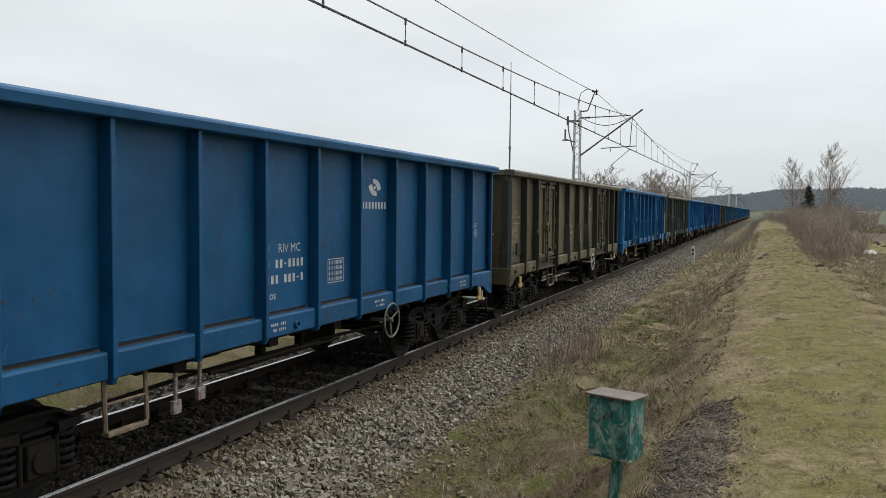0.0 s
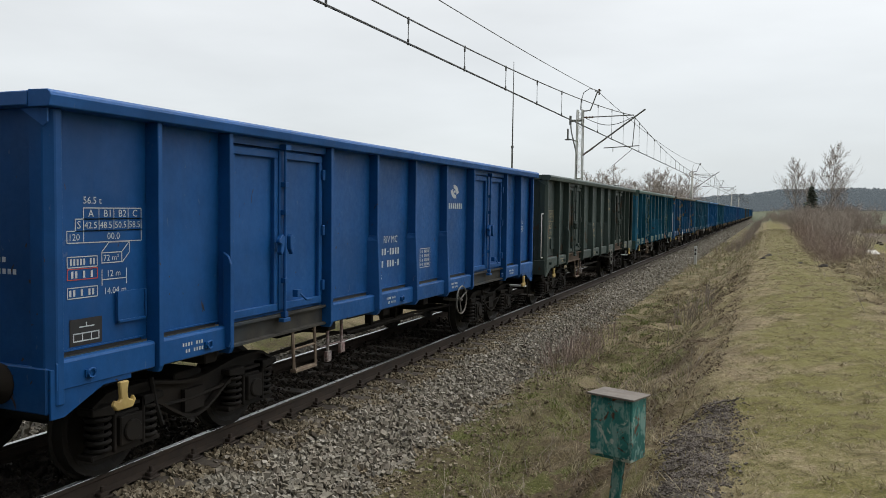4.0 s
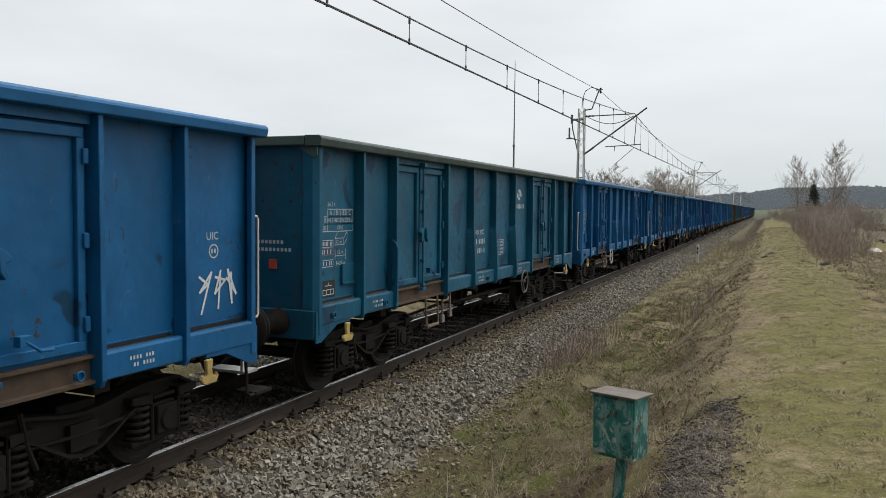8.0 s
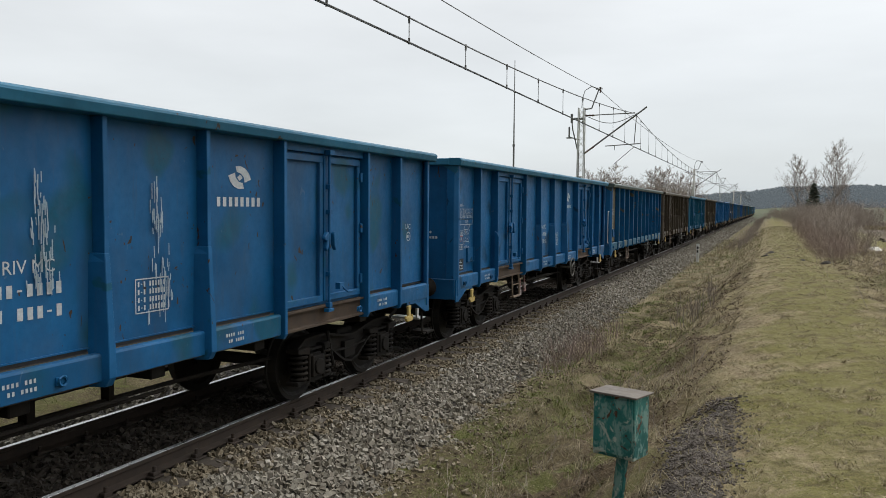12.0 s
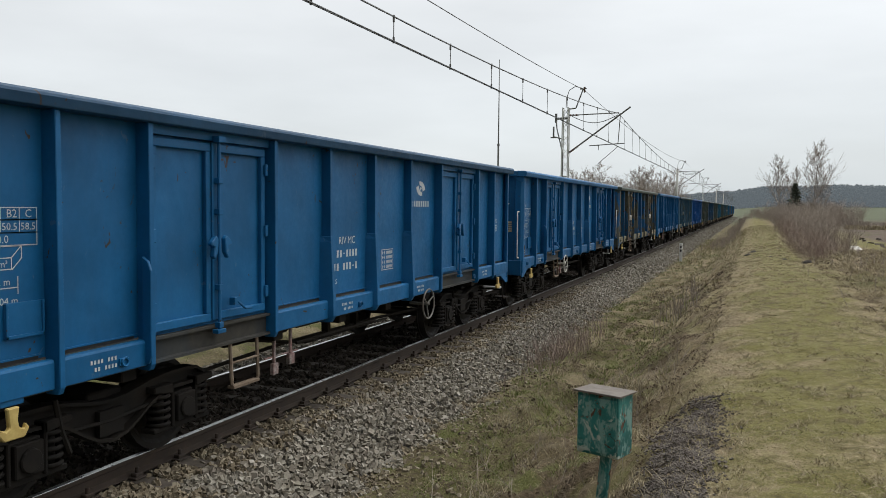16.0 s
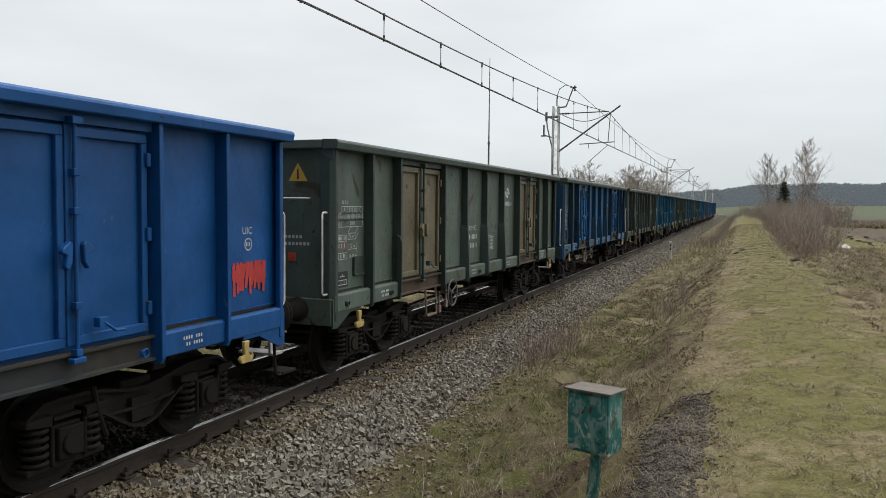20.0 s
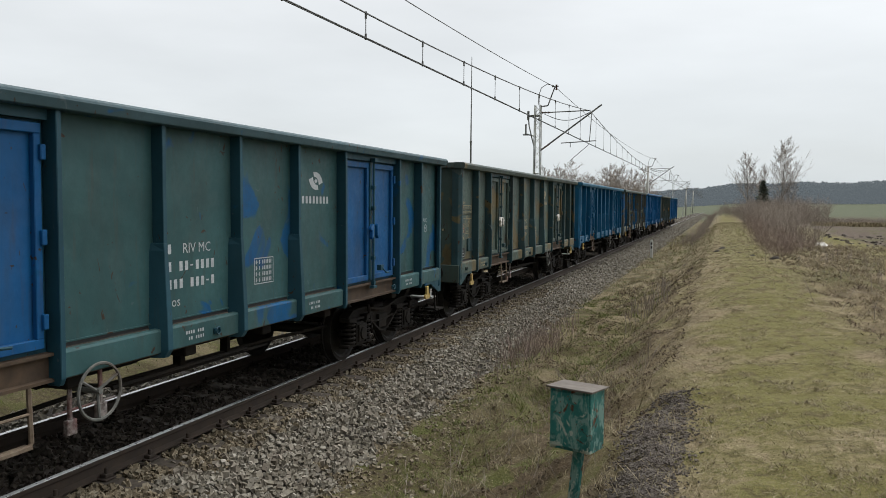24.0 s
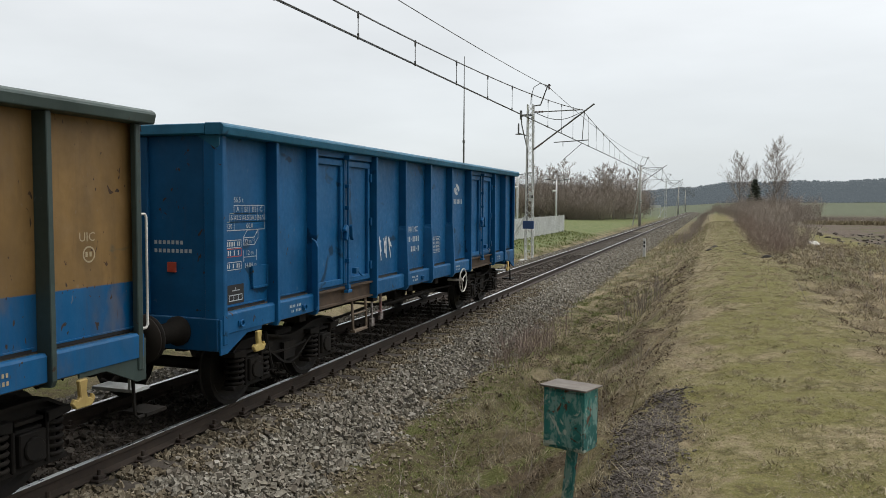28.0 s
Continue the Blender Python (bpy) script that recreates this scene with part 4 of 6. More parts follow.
    for m in both:
        e = m @ front
        for x in (-0.875, 0.875):
            b = part("buffer", case_mesh, M_DARK, wagon, e @ Matrix.Translation((x, -0.02, 1.06)))
            part("buffer_head", head_mesh, M_BOGIE, b)
        part("coupling_hook", hook_mesh, M_DARK, wagon, e)
        part("brake_hose", hose_mesh, M_DARK, wagon, e)
        part("corner_grip", GRIP_MESH, M_WHITE, wagon, e @ Matrix.Diagonal((-1, 1, 1, 1)), "white-painted tubular grip")
        part("foot_step", step_mesh, M_BOGIE, wagon, e @ Matrix.Diagonal((-1, 1, 1, 1)))
        if m is TURN:
            part("shunter_step", board_mesh, M_GALV, wagon, e @ Matrix.Diagonal((-1, 1, 1, 1)))
        for yy in (0.62, BODY - 0.86) if m is not TURN else (0.62,):
            part("tow_hook", tow_mesh, M_YELLOW, wagon, e @ Matrix.Translation((0, yy, 0)), "yellow towing hook")
        for yy in (0.35, 1.75, 6.0, 10.6) if m is not TURN else ():
            part("lashing_ring", lug_mesh, P_POST, wagon, e @ Matrix.Translation((0, yy, 0)))
        y0 = EDGE[2] + 1.2
        g_l = Geo().pipe([(1.34, y0, 1.03), (1.36, y0, 0.6), (1.36, y0 + 0.03, 0.57), (1.36, y0 + 0.43, 0.57), (1.36, y0 + 0.46, 0.6), (1.34, y0 + 0.46, 1.03)], 0.02)
        g_l.box(1.3, 1.385, y0 + 0.01, y0 + 0.45, 0.555, 0.58).pipe([(1.352, y0, 0.82), (1.352, y0 + 0.46, 0.82)], 0.012)
        part("step_ladder", mesh("step_ladder", g_l), M_STEP, wagon, m)

    # bogies
    top, low_edge = [], []
    for i in range(17):
        yy = -1.28 + 0.16 * i
        dip = 0.5 + 0.5 * math.cos(min(1.0, abs(yy) / 0.74) * math.pi)
        top.append((yy, 0.83 - 0.1 * dip - 0.1 * max(0.0, abs(yy) - 1.1) / 0.18))
        low_edge.append((yy, 0.66 - 0.31 * dip))
    g = Geo()
    for a, b, c, d in zip(top[:-1], top[1:], low_edge[:-1], low_edge[1:]):
        g.prism([a, b, d, c], "x", 0.985, 1.02)
        g.prism([a, b, (b[0], b[1] - 0.03), (a[0], a[1] - 0.03)], "x", 0.93, 1.09)
        g.prism([c, d, (d[0], d[1] + 0.03), (c[0], c[1] + 0.03)], "x", 0.93, 1.1)
    side_mesh = mesh("bogie_side_frame", g)
    link_mesh = mesh("brake_lever", Geo().pipe([(1.1, -0.62, 0.86), (1.12, -0.58, 0.6), (1.12, -0.5, 0.4)], 0.024, 6).pipe([(1.07, -0.56, 0.56), (1.07, 0.0, 0.54), (1.07, 0.56, 0.58)], 0.018, 6).box(1.03, 1.08, -0.14, 0.14, 0.42, 0.64), 0, False)
    bolster_mesh = mesh("bolster", Geo().box(-1.0, 1.0, -0.2, 0.2, 0.45, 0.8).tube((0, 0, 0.78), (0, 0, 0.93), 0.22, 12), 0.015)
    g = Geo().prism([(-0.4, 0.27), (0.4, 0.27), (0.4, 0.32), (0.16, 0.34), (0.14, 0.62), (-0.14, 0.62), (-0.16, 0.34), (-0.4, 0.32)], "x", 0.93, 1.1)
    g.box(1.08, 1.15, -0.13, 0.13, 0.34, 0.6).tube((1.14, 0, 0.46), (1.175, 0, 0.46), 0.1, 12).box(1.02, 1.13, -0.185, -0.15, 0.3, 0.72).box(1.02, 1.13, 0.15, 0.185, 0.3, 0.72)
    g.prism([(0.15, 0.72), (0.42, 0.72), (0.42, 0.66), (0.15, 0.62)], "x", 0.95, 1.13).prism([(-0.15, 0.72), (-0.42, 0.72), (-0.42, 0.66), (-0.15, 0.62)], "x", 0.95, 1.13)
    axlebox_mesh = mesh("axle_box", g, 0.01)
    g = Geo()
    for i in range(5):
        g.ring((1.03, 0, 0.345 + 0.066 * i), 0.094, 0.022, "z", 12, 5)
    g.tube((1.03, 0, 0.32), (1.03, 0, 0.66), 0.05, 8)
    coil_mesh = mesh("coil_spring", g, 0, True)
    wheel_prof = [(0.001, -0.06), (0.12, -0.09), (0.14, -0.03), (0.36, -0.035), (0.4, -0.066), (0.452, -0.066), (0.462, 0.04), (0.487, 0.045), (0.487, 0.066), (0.4, 0.068), (0.37, 0.02), (0.14, 0.03), (0.12, 0.1), (0.001, 0.1)]
    g = Geo().tube((-1.05, 0, 0), (1.05, 0, 0), 0.075, 10)
    axle_mesh = mesh("axle", g, 0, True)
    g = Geo().lathe([(rad, -d) for rad, d in wheel_prof], "x", (0.753, 0, 0), 24)
    for i in range(4):
        a = i * math.pi / 2
        g.tube((0.78, 0.24 * math.cos(a), 0.24 * math.sin(a)), (0.8, 0.24 * math.cos(a), 0.24 * math.sin(a)), 0.03, 6)
    wheel_mesh = mesh("wheel", g, 0, False)
    set_mesh = wheelset_mesh(axle_mesh, wheel_mesh)
    for yy in (-4.5, 4.5):
        bogie = new("bogie")
        bogie.parent, bogie.empty_display_size = wagon, 0.2
        bogie.matrix_basis = Matrix.Translation((0, yy, 0))
        part("bolster", bolster_mesh, M_BOGIE, bogie)
        for m in both:
            part("bogie_side_frame", side_mesh, M_BOGIE, bogie, m)
            part("brake_lever", link_mesh, M_BOGIE, bogie, m)
            for ay in (-0.9, 0.9):
                part("axle_box", axlebox_mesh, M_BOGIE, bogie, m @ Matrix.Translation((0, ay, 0)))
                for o in (-0.27, 0.27) if m is not TURN else ():
                    part("coil_spring", coil_mesh, M_BOGIE, bogie, m @ Matrix.Translation((0, ay + o, 0)))
        for ay in (-0.9, 0.9):
            part("wheelset", set_mesh, M_WHEEL, bogie, Matrix.Translation((0, ay, 0.462)))

    # painted markings
    px = SHEET + 0.004
    y0 = EDGE[0] + 0.3
    g = Geo()
    g.rect_line(px, y0 + 0.1, y0 + 0.72, 2.305, 2.4, 0.008).rect_line(px, y0 + 0.02, y0 + 0.72, 2.212, 2.313, 0.008).rect_line(px, y0 - 0.06, y0 + 0.72, 2.12, 2.22, 0.008)
    g.bar(px, y0 + 0.1, y0 + 0.108, 2.12, 2.3)
    for i in range(1, 4):
        g.bar(px, y0 + 0.1 + 0.155 * i, y0 + 0.107 + 0.155 * i, 2.22, 2.4)
    for i, (head, load) in enumerate((("A", "42.5"), ("B1", "48.5"), ("B2", "50.5"), ("C", "58.5"))):
        write(g, px, head, y0 + 0.15 + 0.155 * i, 2.325, 0.085)
        write(g, px, load, y0 + 0.112 + 0.155 * i, 2.235, 0.075)
    write(g, px, "S", y0 + 0.04, 2.235, 0.085)
    write(g, px, "120", y0 - 0.045, 2.143, 0.075)
    write(g, px, "00.0", y0 + 0.34, 2.143, 0.08)
    write(g, px, "56.5 t", y0 + 0.1, 2.43, 0.08)
    table = part("load_table", mesh("load_table", g, fix=False), P_MARK, wagon, None, "white stencilled load limit table")
    g = Geo()
    g.rect_line(px, y0 - 0.06, y0 + 0.24, 1.93, 2.02, 0.008)
    digit_bars(g, px, y0 - 0.03, 1.95, "##### ##", 0.05, 0.032)
    digit_bars(g, px, y0 - 0.02, 1.85, "##.# #", 0.055, 0.038)
    g.rect_line(px, y0 - 0.06, y0 + 0.24, 1.69, 1.78, 0.008)
    digit_bars(g, px, y0 - 0.04, 1.71, "##.# ##", 0.05, 0.037)
    g.rect_line(px, y0 + 0.28, y0 + 0.5, 1.95, 2.04, 0.008)
    for p, q in (((0.28, 2.04), (0.36, 2.12)), ((0.5, 2.04), (0.58, 2.12)), ((0.36, 2.12), (0.58, 2.12)), ((0.5, 1.95), (0.58, 2.03)), ((0.58, 2.03), (0.58, 2.12))):
        d = Vector((q[0] - p[0], q[1] - p[1])).normalized() * 0.004
        g.add([(px, y0 + c[0] + k * d.y, c[1] - k * d.x) for c, k in ((p, 1), (q, 1), (q, -1), (p, -1))], [(0, 1, 2, 3)])
    write(g, px, "72 m\u00b3", y0 + 0.3, 1.97, 0.07)
    write(g, px, "12 m", y0 + 0.33, 1.84, 0.075)
    g.bar(px, y0 + 0.28, y0 + 0.55, 1.815, 1.823).bar(px, y0 + 0.28, y0 + 0.288, 1.77, 1.9).bar(px, y0 + 0.542, y0 + 0.55, 1.77, 1.9)
    write(g, px, "14.04 m", y0 + 0.3, 1.7, 0.075)
    part("data_marking", mesh("data_marking", g, fix=False), P_MARK, wagon)
    part("limit_frame", mesh("limit_frame", Geo().rect_line(px + 0.001, y0 - 0.06, y0 + 0.24, 1.835, 1.925, 0.007), fix=False), M_RED, wagon, None, "thin red painted frame")
    part("black_panel", mesh("black_panel", Geo().bar(px, y0 - 0.04, y0 + 0.28, 1.32, 1.53), fix=False), M_BLACK, wagon)
    g = Geo().rect_line(px + 0.002, y0 - 0.01, y0 + 0.25, 1.35, 1.42, 0.01)
    for i in (1, 2):
        g.bar(px + 0.002, y0 - 0.01 + 0.087 * i, y0 + 0.087 * i, 1.35, 1.42)
    g.bar(px + 0.002, y0 + 0.05, y0 + 0.2, 1.46, 1.47).bar(px + 0.002, y0 + 0.115, y0 + 0.127, 1.46, 1.5)
    part("panel_symbol", mesh("panel_symbol", g, fix=False), M_MARK, wagon)
    g = Geo().box(SHEET, SHEET + 0.02, y0 + 0.42, y0 + 0.75, 1.45, 1.71)
    g.box(SHEET + 0.02, SHEET + 0.035, y0 + 0.42, y0 + 0.75, 1.45, 1.475).box(SHEET + 0.02, SHEET + 0.035, y0 + 0.42, y0 + 0.44, 1.45, 1.71).box(SHEET + 0.02, SHEET + 0.035, y0 + 0.73, y0 + 0.75, 1.45, 1.71)
    part("label_holder", mesh("label_holder", g, 0.003), P_POST, wagon)
    y3 = mark3 + 0.1
    for body, dz in (("RIV MC", 0), ("Eaos", 3)):
        part("type_lettering", text_mesh(body, 0.14), P_MARK, wagon, Matrix.Translation((px, y3 + (0.3 if dz == 0 else 0), 1.93 - 0.17 * dz)))
    for zz, row in ((1.93, "##"), (1.76, "## ##-####"), (1.59, "#### ###-#")):
        part("number_marking", mesh("number_marking", digit_bars(Geo(), px, y3, zz, row, 0.092, 0.084), fix=False), P_MARK, wagon, None, "white wagon number drawn as bars")
    y4 = mark5 + 0.42
    g = Geo().rect_line(px, y4, y4 + 0.4, 1.5, 1.8, 0.01)
    for i in range(4):
        digit_bars(g, px, y4 + 0.03, 1.525 + 0.068 * i, "#-# ######", 0.045, 0.034)
    part("revision_table", mesh("revision_table", g, fix=False), P_MARK, wagon)
    g = Geo()
    y5 = mark5b + 0.62
    leaf = [(-0.36, 0.97), (0.1, 1.0), (0.52, 0.8), (0.82, 0.4), (1.0, -0.12), (0.42, -0.42), (0.36, 0.02), (0.1, 0.36), (-0.26, 0.48)]
    for d in (1, -1):
        pts = [(px, y5 + d * 0.185 * a, 2.71 + d * 0.115 * b) for a, b in leaf]
        g.add(pts, [(0, 1, 8), (1, 2, 7, 8), (2, 3, 6, 7), (3, 4, 5, 6)])
    g.add([(px, y5 + 0.185 * a, 2.71 + 0.115 * b) for a, b in ((0.02, 0.28), (0.25, 0), (-0.02, -0.28), (-0.25, 0))], [(0, 1, 2, 3)])
    digit_bars(g, px, y5 - 0.36, 2.42, "########", 0.092, 0.092)
    part("company_emblem", mesh("company_emblem", g, fix=False), P_MARK, wagon, None, "white swirl emblem over a row of bars")
    y6 = last + 0.42
    part("approval_lettering", text_mesh("UIC", 0.11), P_MARK, wagon, Matrix.Translation((px, y6, 2.1)))
    g = Geo()
    for i in range(20):
        a, b = 6.28319 * i / 20, 6.28319 * (i + 1) / 20
        g.add([(px, y6 + 0.11 + rr * math.cos(c), 1.99 + rr * math.sin(c)) for c in (a, b) for rr in (0.056, 0.07)], [(0, 2, 3, 1)])
    digit_bars(g, px, y6 + 0.07, 1.97, "##", 0.042, 0.045)
    part("approval_roundel", mesh("approval_roundel", g, fix=False), P_MARK, wagon)
    for yy in (EDGE[1] + 0.3, EDGE[4] + 0.3, EDGE[6] + 0.25, EDGE[8] + 0.3):
        part("sill_marking", mesh("sill_marking", digit_bars(digit_bars(Geo(), 1.403, yy, 1.15, "#### ###", 0.032, 0.036), 1.403, yy + 0.04, 1.09, "## ####", 0.032, 0.036), fix=False), P_MARK, wagon)
    ey = -HALF - 0.004
    g = Geo()
    for i, n in enumerate((7, 9)):
        for j in range(n):
            x0 = 0.55 + 0.055 * j
            g.add([(x0, ey, 1.98 - 0.09 * i), (x0 + 0.036, ey, 1.98 - 0.09 * i), (x0 + 0.036, ey, 2.02 - 0.09 * i), (x0, ey, 2.02 - 0.09 * i)], [(0, 1, 2, 3)])
    g.v = [(q[0], q[1] + 0.022, q[2]) for q in g.v]
    part("end_marking", mesh("end_marking", g, fix=False), P_MARK, wagon)
    part("reflector_plate", mesh("reflector_plate", Geo().box(0.72, 0.83, -HALF + 0.004, -HALF + 0.02, 1.68, 1.79), 0.003), M_RED, wagon, None, "small red reflector plate")
    return wagon


def wheelset_mesh(axle, wheel):
    """Axle and its two wheels, pressed together."""
    bm = bmesh.new()
    bm.from_mesh(axle)
    bm.from_mesh(wheel)
    w2 = wheel.copy()
    w2.transform(TURN)
    bm.from_mesh(w2)
    me = bpy.data.meshes.new("wheelset")
    bm.to_mesh(me)
    bm.free()
    return me


def add_brake_wheel(wagon, yy, pale=False):
    g = Geo().ring((1.43, yy, 0.86), 0.235, 0.014, "x", 28, 6)
    for i in range(3):
        a = i * 2.0944 + 0.5
        g.tube((1.4, yy, 0.86), (1.43, yy + 0.24 * math.cos(a), 0.86 + 0.24 * math.sin(a)), 0.013, 6)
    g.tube((1.1, yy, 0.86), (1.44, yy, 0.86), 0.025, 8)
    return part("brake_wheel", mesh("brake_wheel", g), M_GRIP_GREY if pale else M_GRIP_DARK, wagon, None, "pale spoked handbrake wheel" if pale else "dark grey spoked handbrake wheel")


M_LEVER = plain("chipped_red_and_white", (0.05, 0.03, 0.026), (0.42, 0.38, 0.36), 22.0, 0.7, 0.0, 0.2, 0.003, (0.28, 0.05, 0.04))
M_STEP = plain("rusty_step_steel", (0.1, 0.065, 0.042), (0.24, 0.19, 0.14), 12.0, 0.8, 0.0, 0.3, 0.004)
M_GRIP_GREY = plain("chipped_pale_paint", (0.45, 0.43, 0.39), (0.66, 0.64, 0.6), 12.0, 0.6, 0.0, 0.2, 0.003, (0.22, 0.16, 0.12))
M_GRIP_DARK = plain("worn_grey_paint", (0.08, 0.085, 0.08), (0.2, 0.2, 0.185), 12.0, 0.6, 0.0, 0.2, 0.003, (0.1, 0.07, 0.05))
M_SILL_GRIME = plain("grimy_sill", (0.022, 0.022, 0.02), (0.06, 0.055, 0.045), 6.0, 0.85, 0.0, 0.3, 0.006, (0.02, 0.04, 0.06))
M_SILL_RUST = plain("rusted_sill", (0.042, 0.028, 0.02), (0.115, 0.078, 0.05), 6.0, 0.85, 0.0, 0.3, 0.006, (0.06, 0.045, 0.035))


# ---- the train: forty-one wagons, each with its own coat ----
NAVY, BLUE, BRIGHT, TEAL, INDIGO, ROYAL = (0.002, 0.044, 0.105), (0.0008, 0.093, 0.24), (0.0008, 0.118, 0.305), (0.002, 0.092, 0.165), (0.0008, 0.062, 0.2), (0.001, 0.068, 0.235)
GREEN, SAGE, OLIVE, KHAKI, UMBER, OCHRE = (0.06, 0.105, 0.092), (0.04, 0.062, 0.056), (0.115, 0.095, 0.05), (0.15, 0.13, 0.08), (0.055, 0.043, 0.028), (0.23, 0.135, 0.045)

# number: coat, older coat, how much of it shows, rust, posts, rim, sill, doors, bays in the older coat, wheel at bay edge, words
FLEET = {
    -1: ((0.001, 0.07, 0.175), NAVY, 0.0, 0.1, None, None, 0, None, (), 6, "blue"),
    0: (OLIVE, UMBER, 0.1, 0.8, (0.04, 0.05, 0.042), (0.1, 0.09, 0.062), 1, None, (), 6, "rust-scarred olive-brown"),
    1: (BLUE, NAVY, 0.0, 0.12, None, None, 0, None, (), 6, "clean blue"),
    2: ((0.002, 0.086, 0.19), (0.135, 0.132, 0.076), 0.47, 0.3, SAGE, KHAKI, 1, (0.075, 0.105, 0.09), (), 3, "blue and khaki patchy"),
    3: (BRIGHT, BLUE, 0.0, 0.05, None, None, 0, None, (), 6, "bright blue"),
    4: (INDIGO, NAVY, 0.0, 0.1, None, NAVY, 0, None, (), 3, "dark indigo-blue"),
    5: (ROYAL, BLUE, 0.0, 0.05, None, None, 0, None, (), 6, "royal blue"),
    6: (SAGE, UMBER, 0.2, 0.4, None, None, 1, None, (), 6, "dark grey-green"),
    7: ((0.045, 0.1, 0.088), OLIVE, 0.15, 0.35, TEAL, GREEN, 1, None, (), 3, "faded green"),
    8: ((0.0008, 0.078, 0.19), (0.25, 0.175, 0.07), 0.44, 0.45, None, (0.06, 0.052, 0.034), 1, (0.15, 0.13, 0.065), (), 3, "blue and tan patchy"),
    9: ((0.006, 0.07, 0.13), UMBER, 0.12, 0.75, TEAL, TEAL, 1, None, (), 6, "dark weathered blue"),
    10: (BLUE, NAVY, 0.15, 0.2, None, None, 1, None, (), 3, "worn blue"),
    11: (TEAL, NAVY, 0.3, 0.35, None, SAGE, 1, None, (), 6, "dull teal-blue"),
    12: (BLUE, NAVY, 0.0, 0.12, None, None, 0, None, (), 3, "mid-blue"),
    13: (BLUE, OLD_TAN, 0.12, 0.3, None, TEAL, 1, None, (), 3, "blue and tan patched"),
    14: (BLUE, NAVY, 0.1, 0.2, None, None, 0, None, (), 3, "scuffed blue"),
    15: (INDIGO, NAVY, 0.0, 0.08, None, None, 0, None, (), 6, "deep indigo-blue"),
    16: (BLUE, TEAL, 0.3, 0.3, None, TEAL, 1, None, (), 3, "streaked teal-blue"),
    17: (BLUE, NAVY, 0.28, 0.25, None, TEAL, 1, None, (), 6, "dented teal-blue"),
    18: (TEAL, KHAKI, 0.3, 0.35, BLUE, SAGE, 1, None, (0, 3, 4), 6, "blue and grey-khaki"),
    19: (UMBER, OLIVE, 0.3, 0.6, None, UMBER, 1, None, (), 6, "dark rusty brown"),
    20: (BLUE, OLIVE, 0.05, 0.35, TEAL, TEAL, 1, BLUE, (2, 3, 4, 5), 6, "blue, olive-panelled"),
    21: ((0.125, 0.115, 0.066), BLUE, 0.24, 0.9, UMBER, UMBER, 1, None, (), 3, "worn olive-brown"),
    22: ((0.0008, 0.098, 0.25), BLUE, 0.0, 0.08, None, NAVY, 0, None, (), 6, "bright blue"),
    23: (BLUE, NAVY, 0.2, 0.15, None, None, 0, None, (), 3, "scuffed bright blue"),
    24: ((0.14, 0.13, 0.07), BLUE, 0.08, 0.9, SAGE, SAGE, 1, KHAKI, (3, 4, 5), 3, "khaki-grey"),
    25: (BLUE, NAVY, 0.15, 0.15, None, None, 0, None, (), 6, "mid-blue"),
    26: ((0.125, 0.118, 0.066), (0.075, 0.1, 0.085), 0.4, 0.75, (0.02, 0.085, 0.15), (0.05, 0.085, 0.1), 1, (0.09, 0.105, 0.08), (), 6, "khaki, dark-posted"),
    27: (ROYAL, INDIGO, 0.1, 0.1, None, None, 0, None, (), 6, "royal blue"),
    28: ((0.09, 0.125, 0.1), UMBER, 0.2, 0.6, SAGE, SAGE, 1, KHAKI, (), 3, "grey-green"),
    29: (BLUE, SAGE, 0.4, 0.7, NAVY, SAGE, 1, BRIGHT, (0, 1), 3, "blue and dark brown patchy"),
    30: (SAGE, OLIVE, 0.25, 0.5, SAGE, SAGE, 1, GREEN, (2, 3, 4, 5), 3, "dark olive-green"),
    31: (GREEN, KHAKI, 0.4, 0.45, TEAL, SAGE, 1, BRIGHT, (), 6, "green-khaki, blue-doored"),
    32: (GREEN, OLIVE, 0.3, 0.4, SAGE, GREEN, 1, None, (), 6, "faded sage green"),
    33: ((0.035, 0.1, 0.105), BLUE, 0.26, 0.4, (0.015, 0.07, 0.1), (0.03, 0.07, 0.085), 1, (0.0008, 0.09, 0.26), (), 3, "teal-green, blue-doored"),
    34: ((0.075, 0.115, 0.1), (0.16, 0.13, 0.065), 0.48, 0.8, (0.03, 0.075, 0.088), SAGE, 1, None, (), 6, "olive-grey"),
    35: ((0.002, 0.095, 0.2), TEAL, 0.3, 0.15, None, TEAL, 1, None, (), 6, "mid-blue"),
    36: ((0.13, 0.146, 0.105), BLUE, 0.3, 0.4, (0.095, 0.1, 0.075), SAGE, 1, None, (), 6, "grey-khaki and blue patchy"),
    37: ((0.0008, 0.1, 0.255), BLUE, 0.1, 0.12, None, None, 1, None, (), 6, "bright blue"),
    38: (OCHRE, GREEN, 0.2, 0.4, SAGE, SAGE, 1, OCHRE, (2, 3, 4), 3, "ochre and grey-green patchy"),
    39: (BLUE, NAVY, 0.2, 0.2, None, TEAL, 1, None, (), 6, "blue"),
}

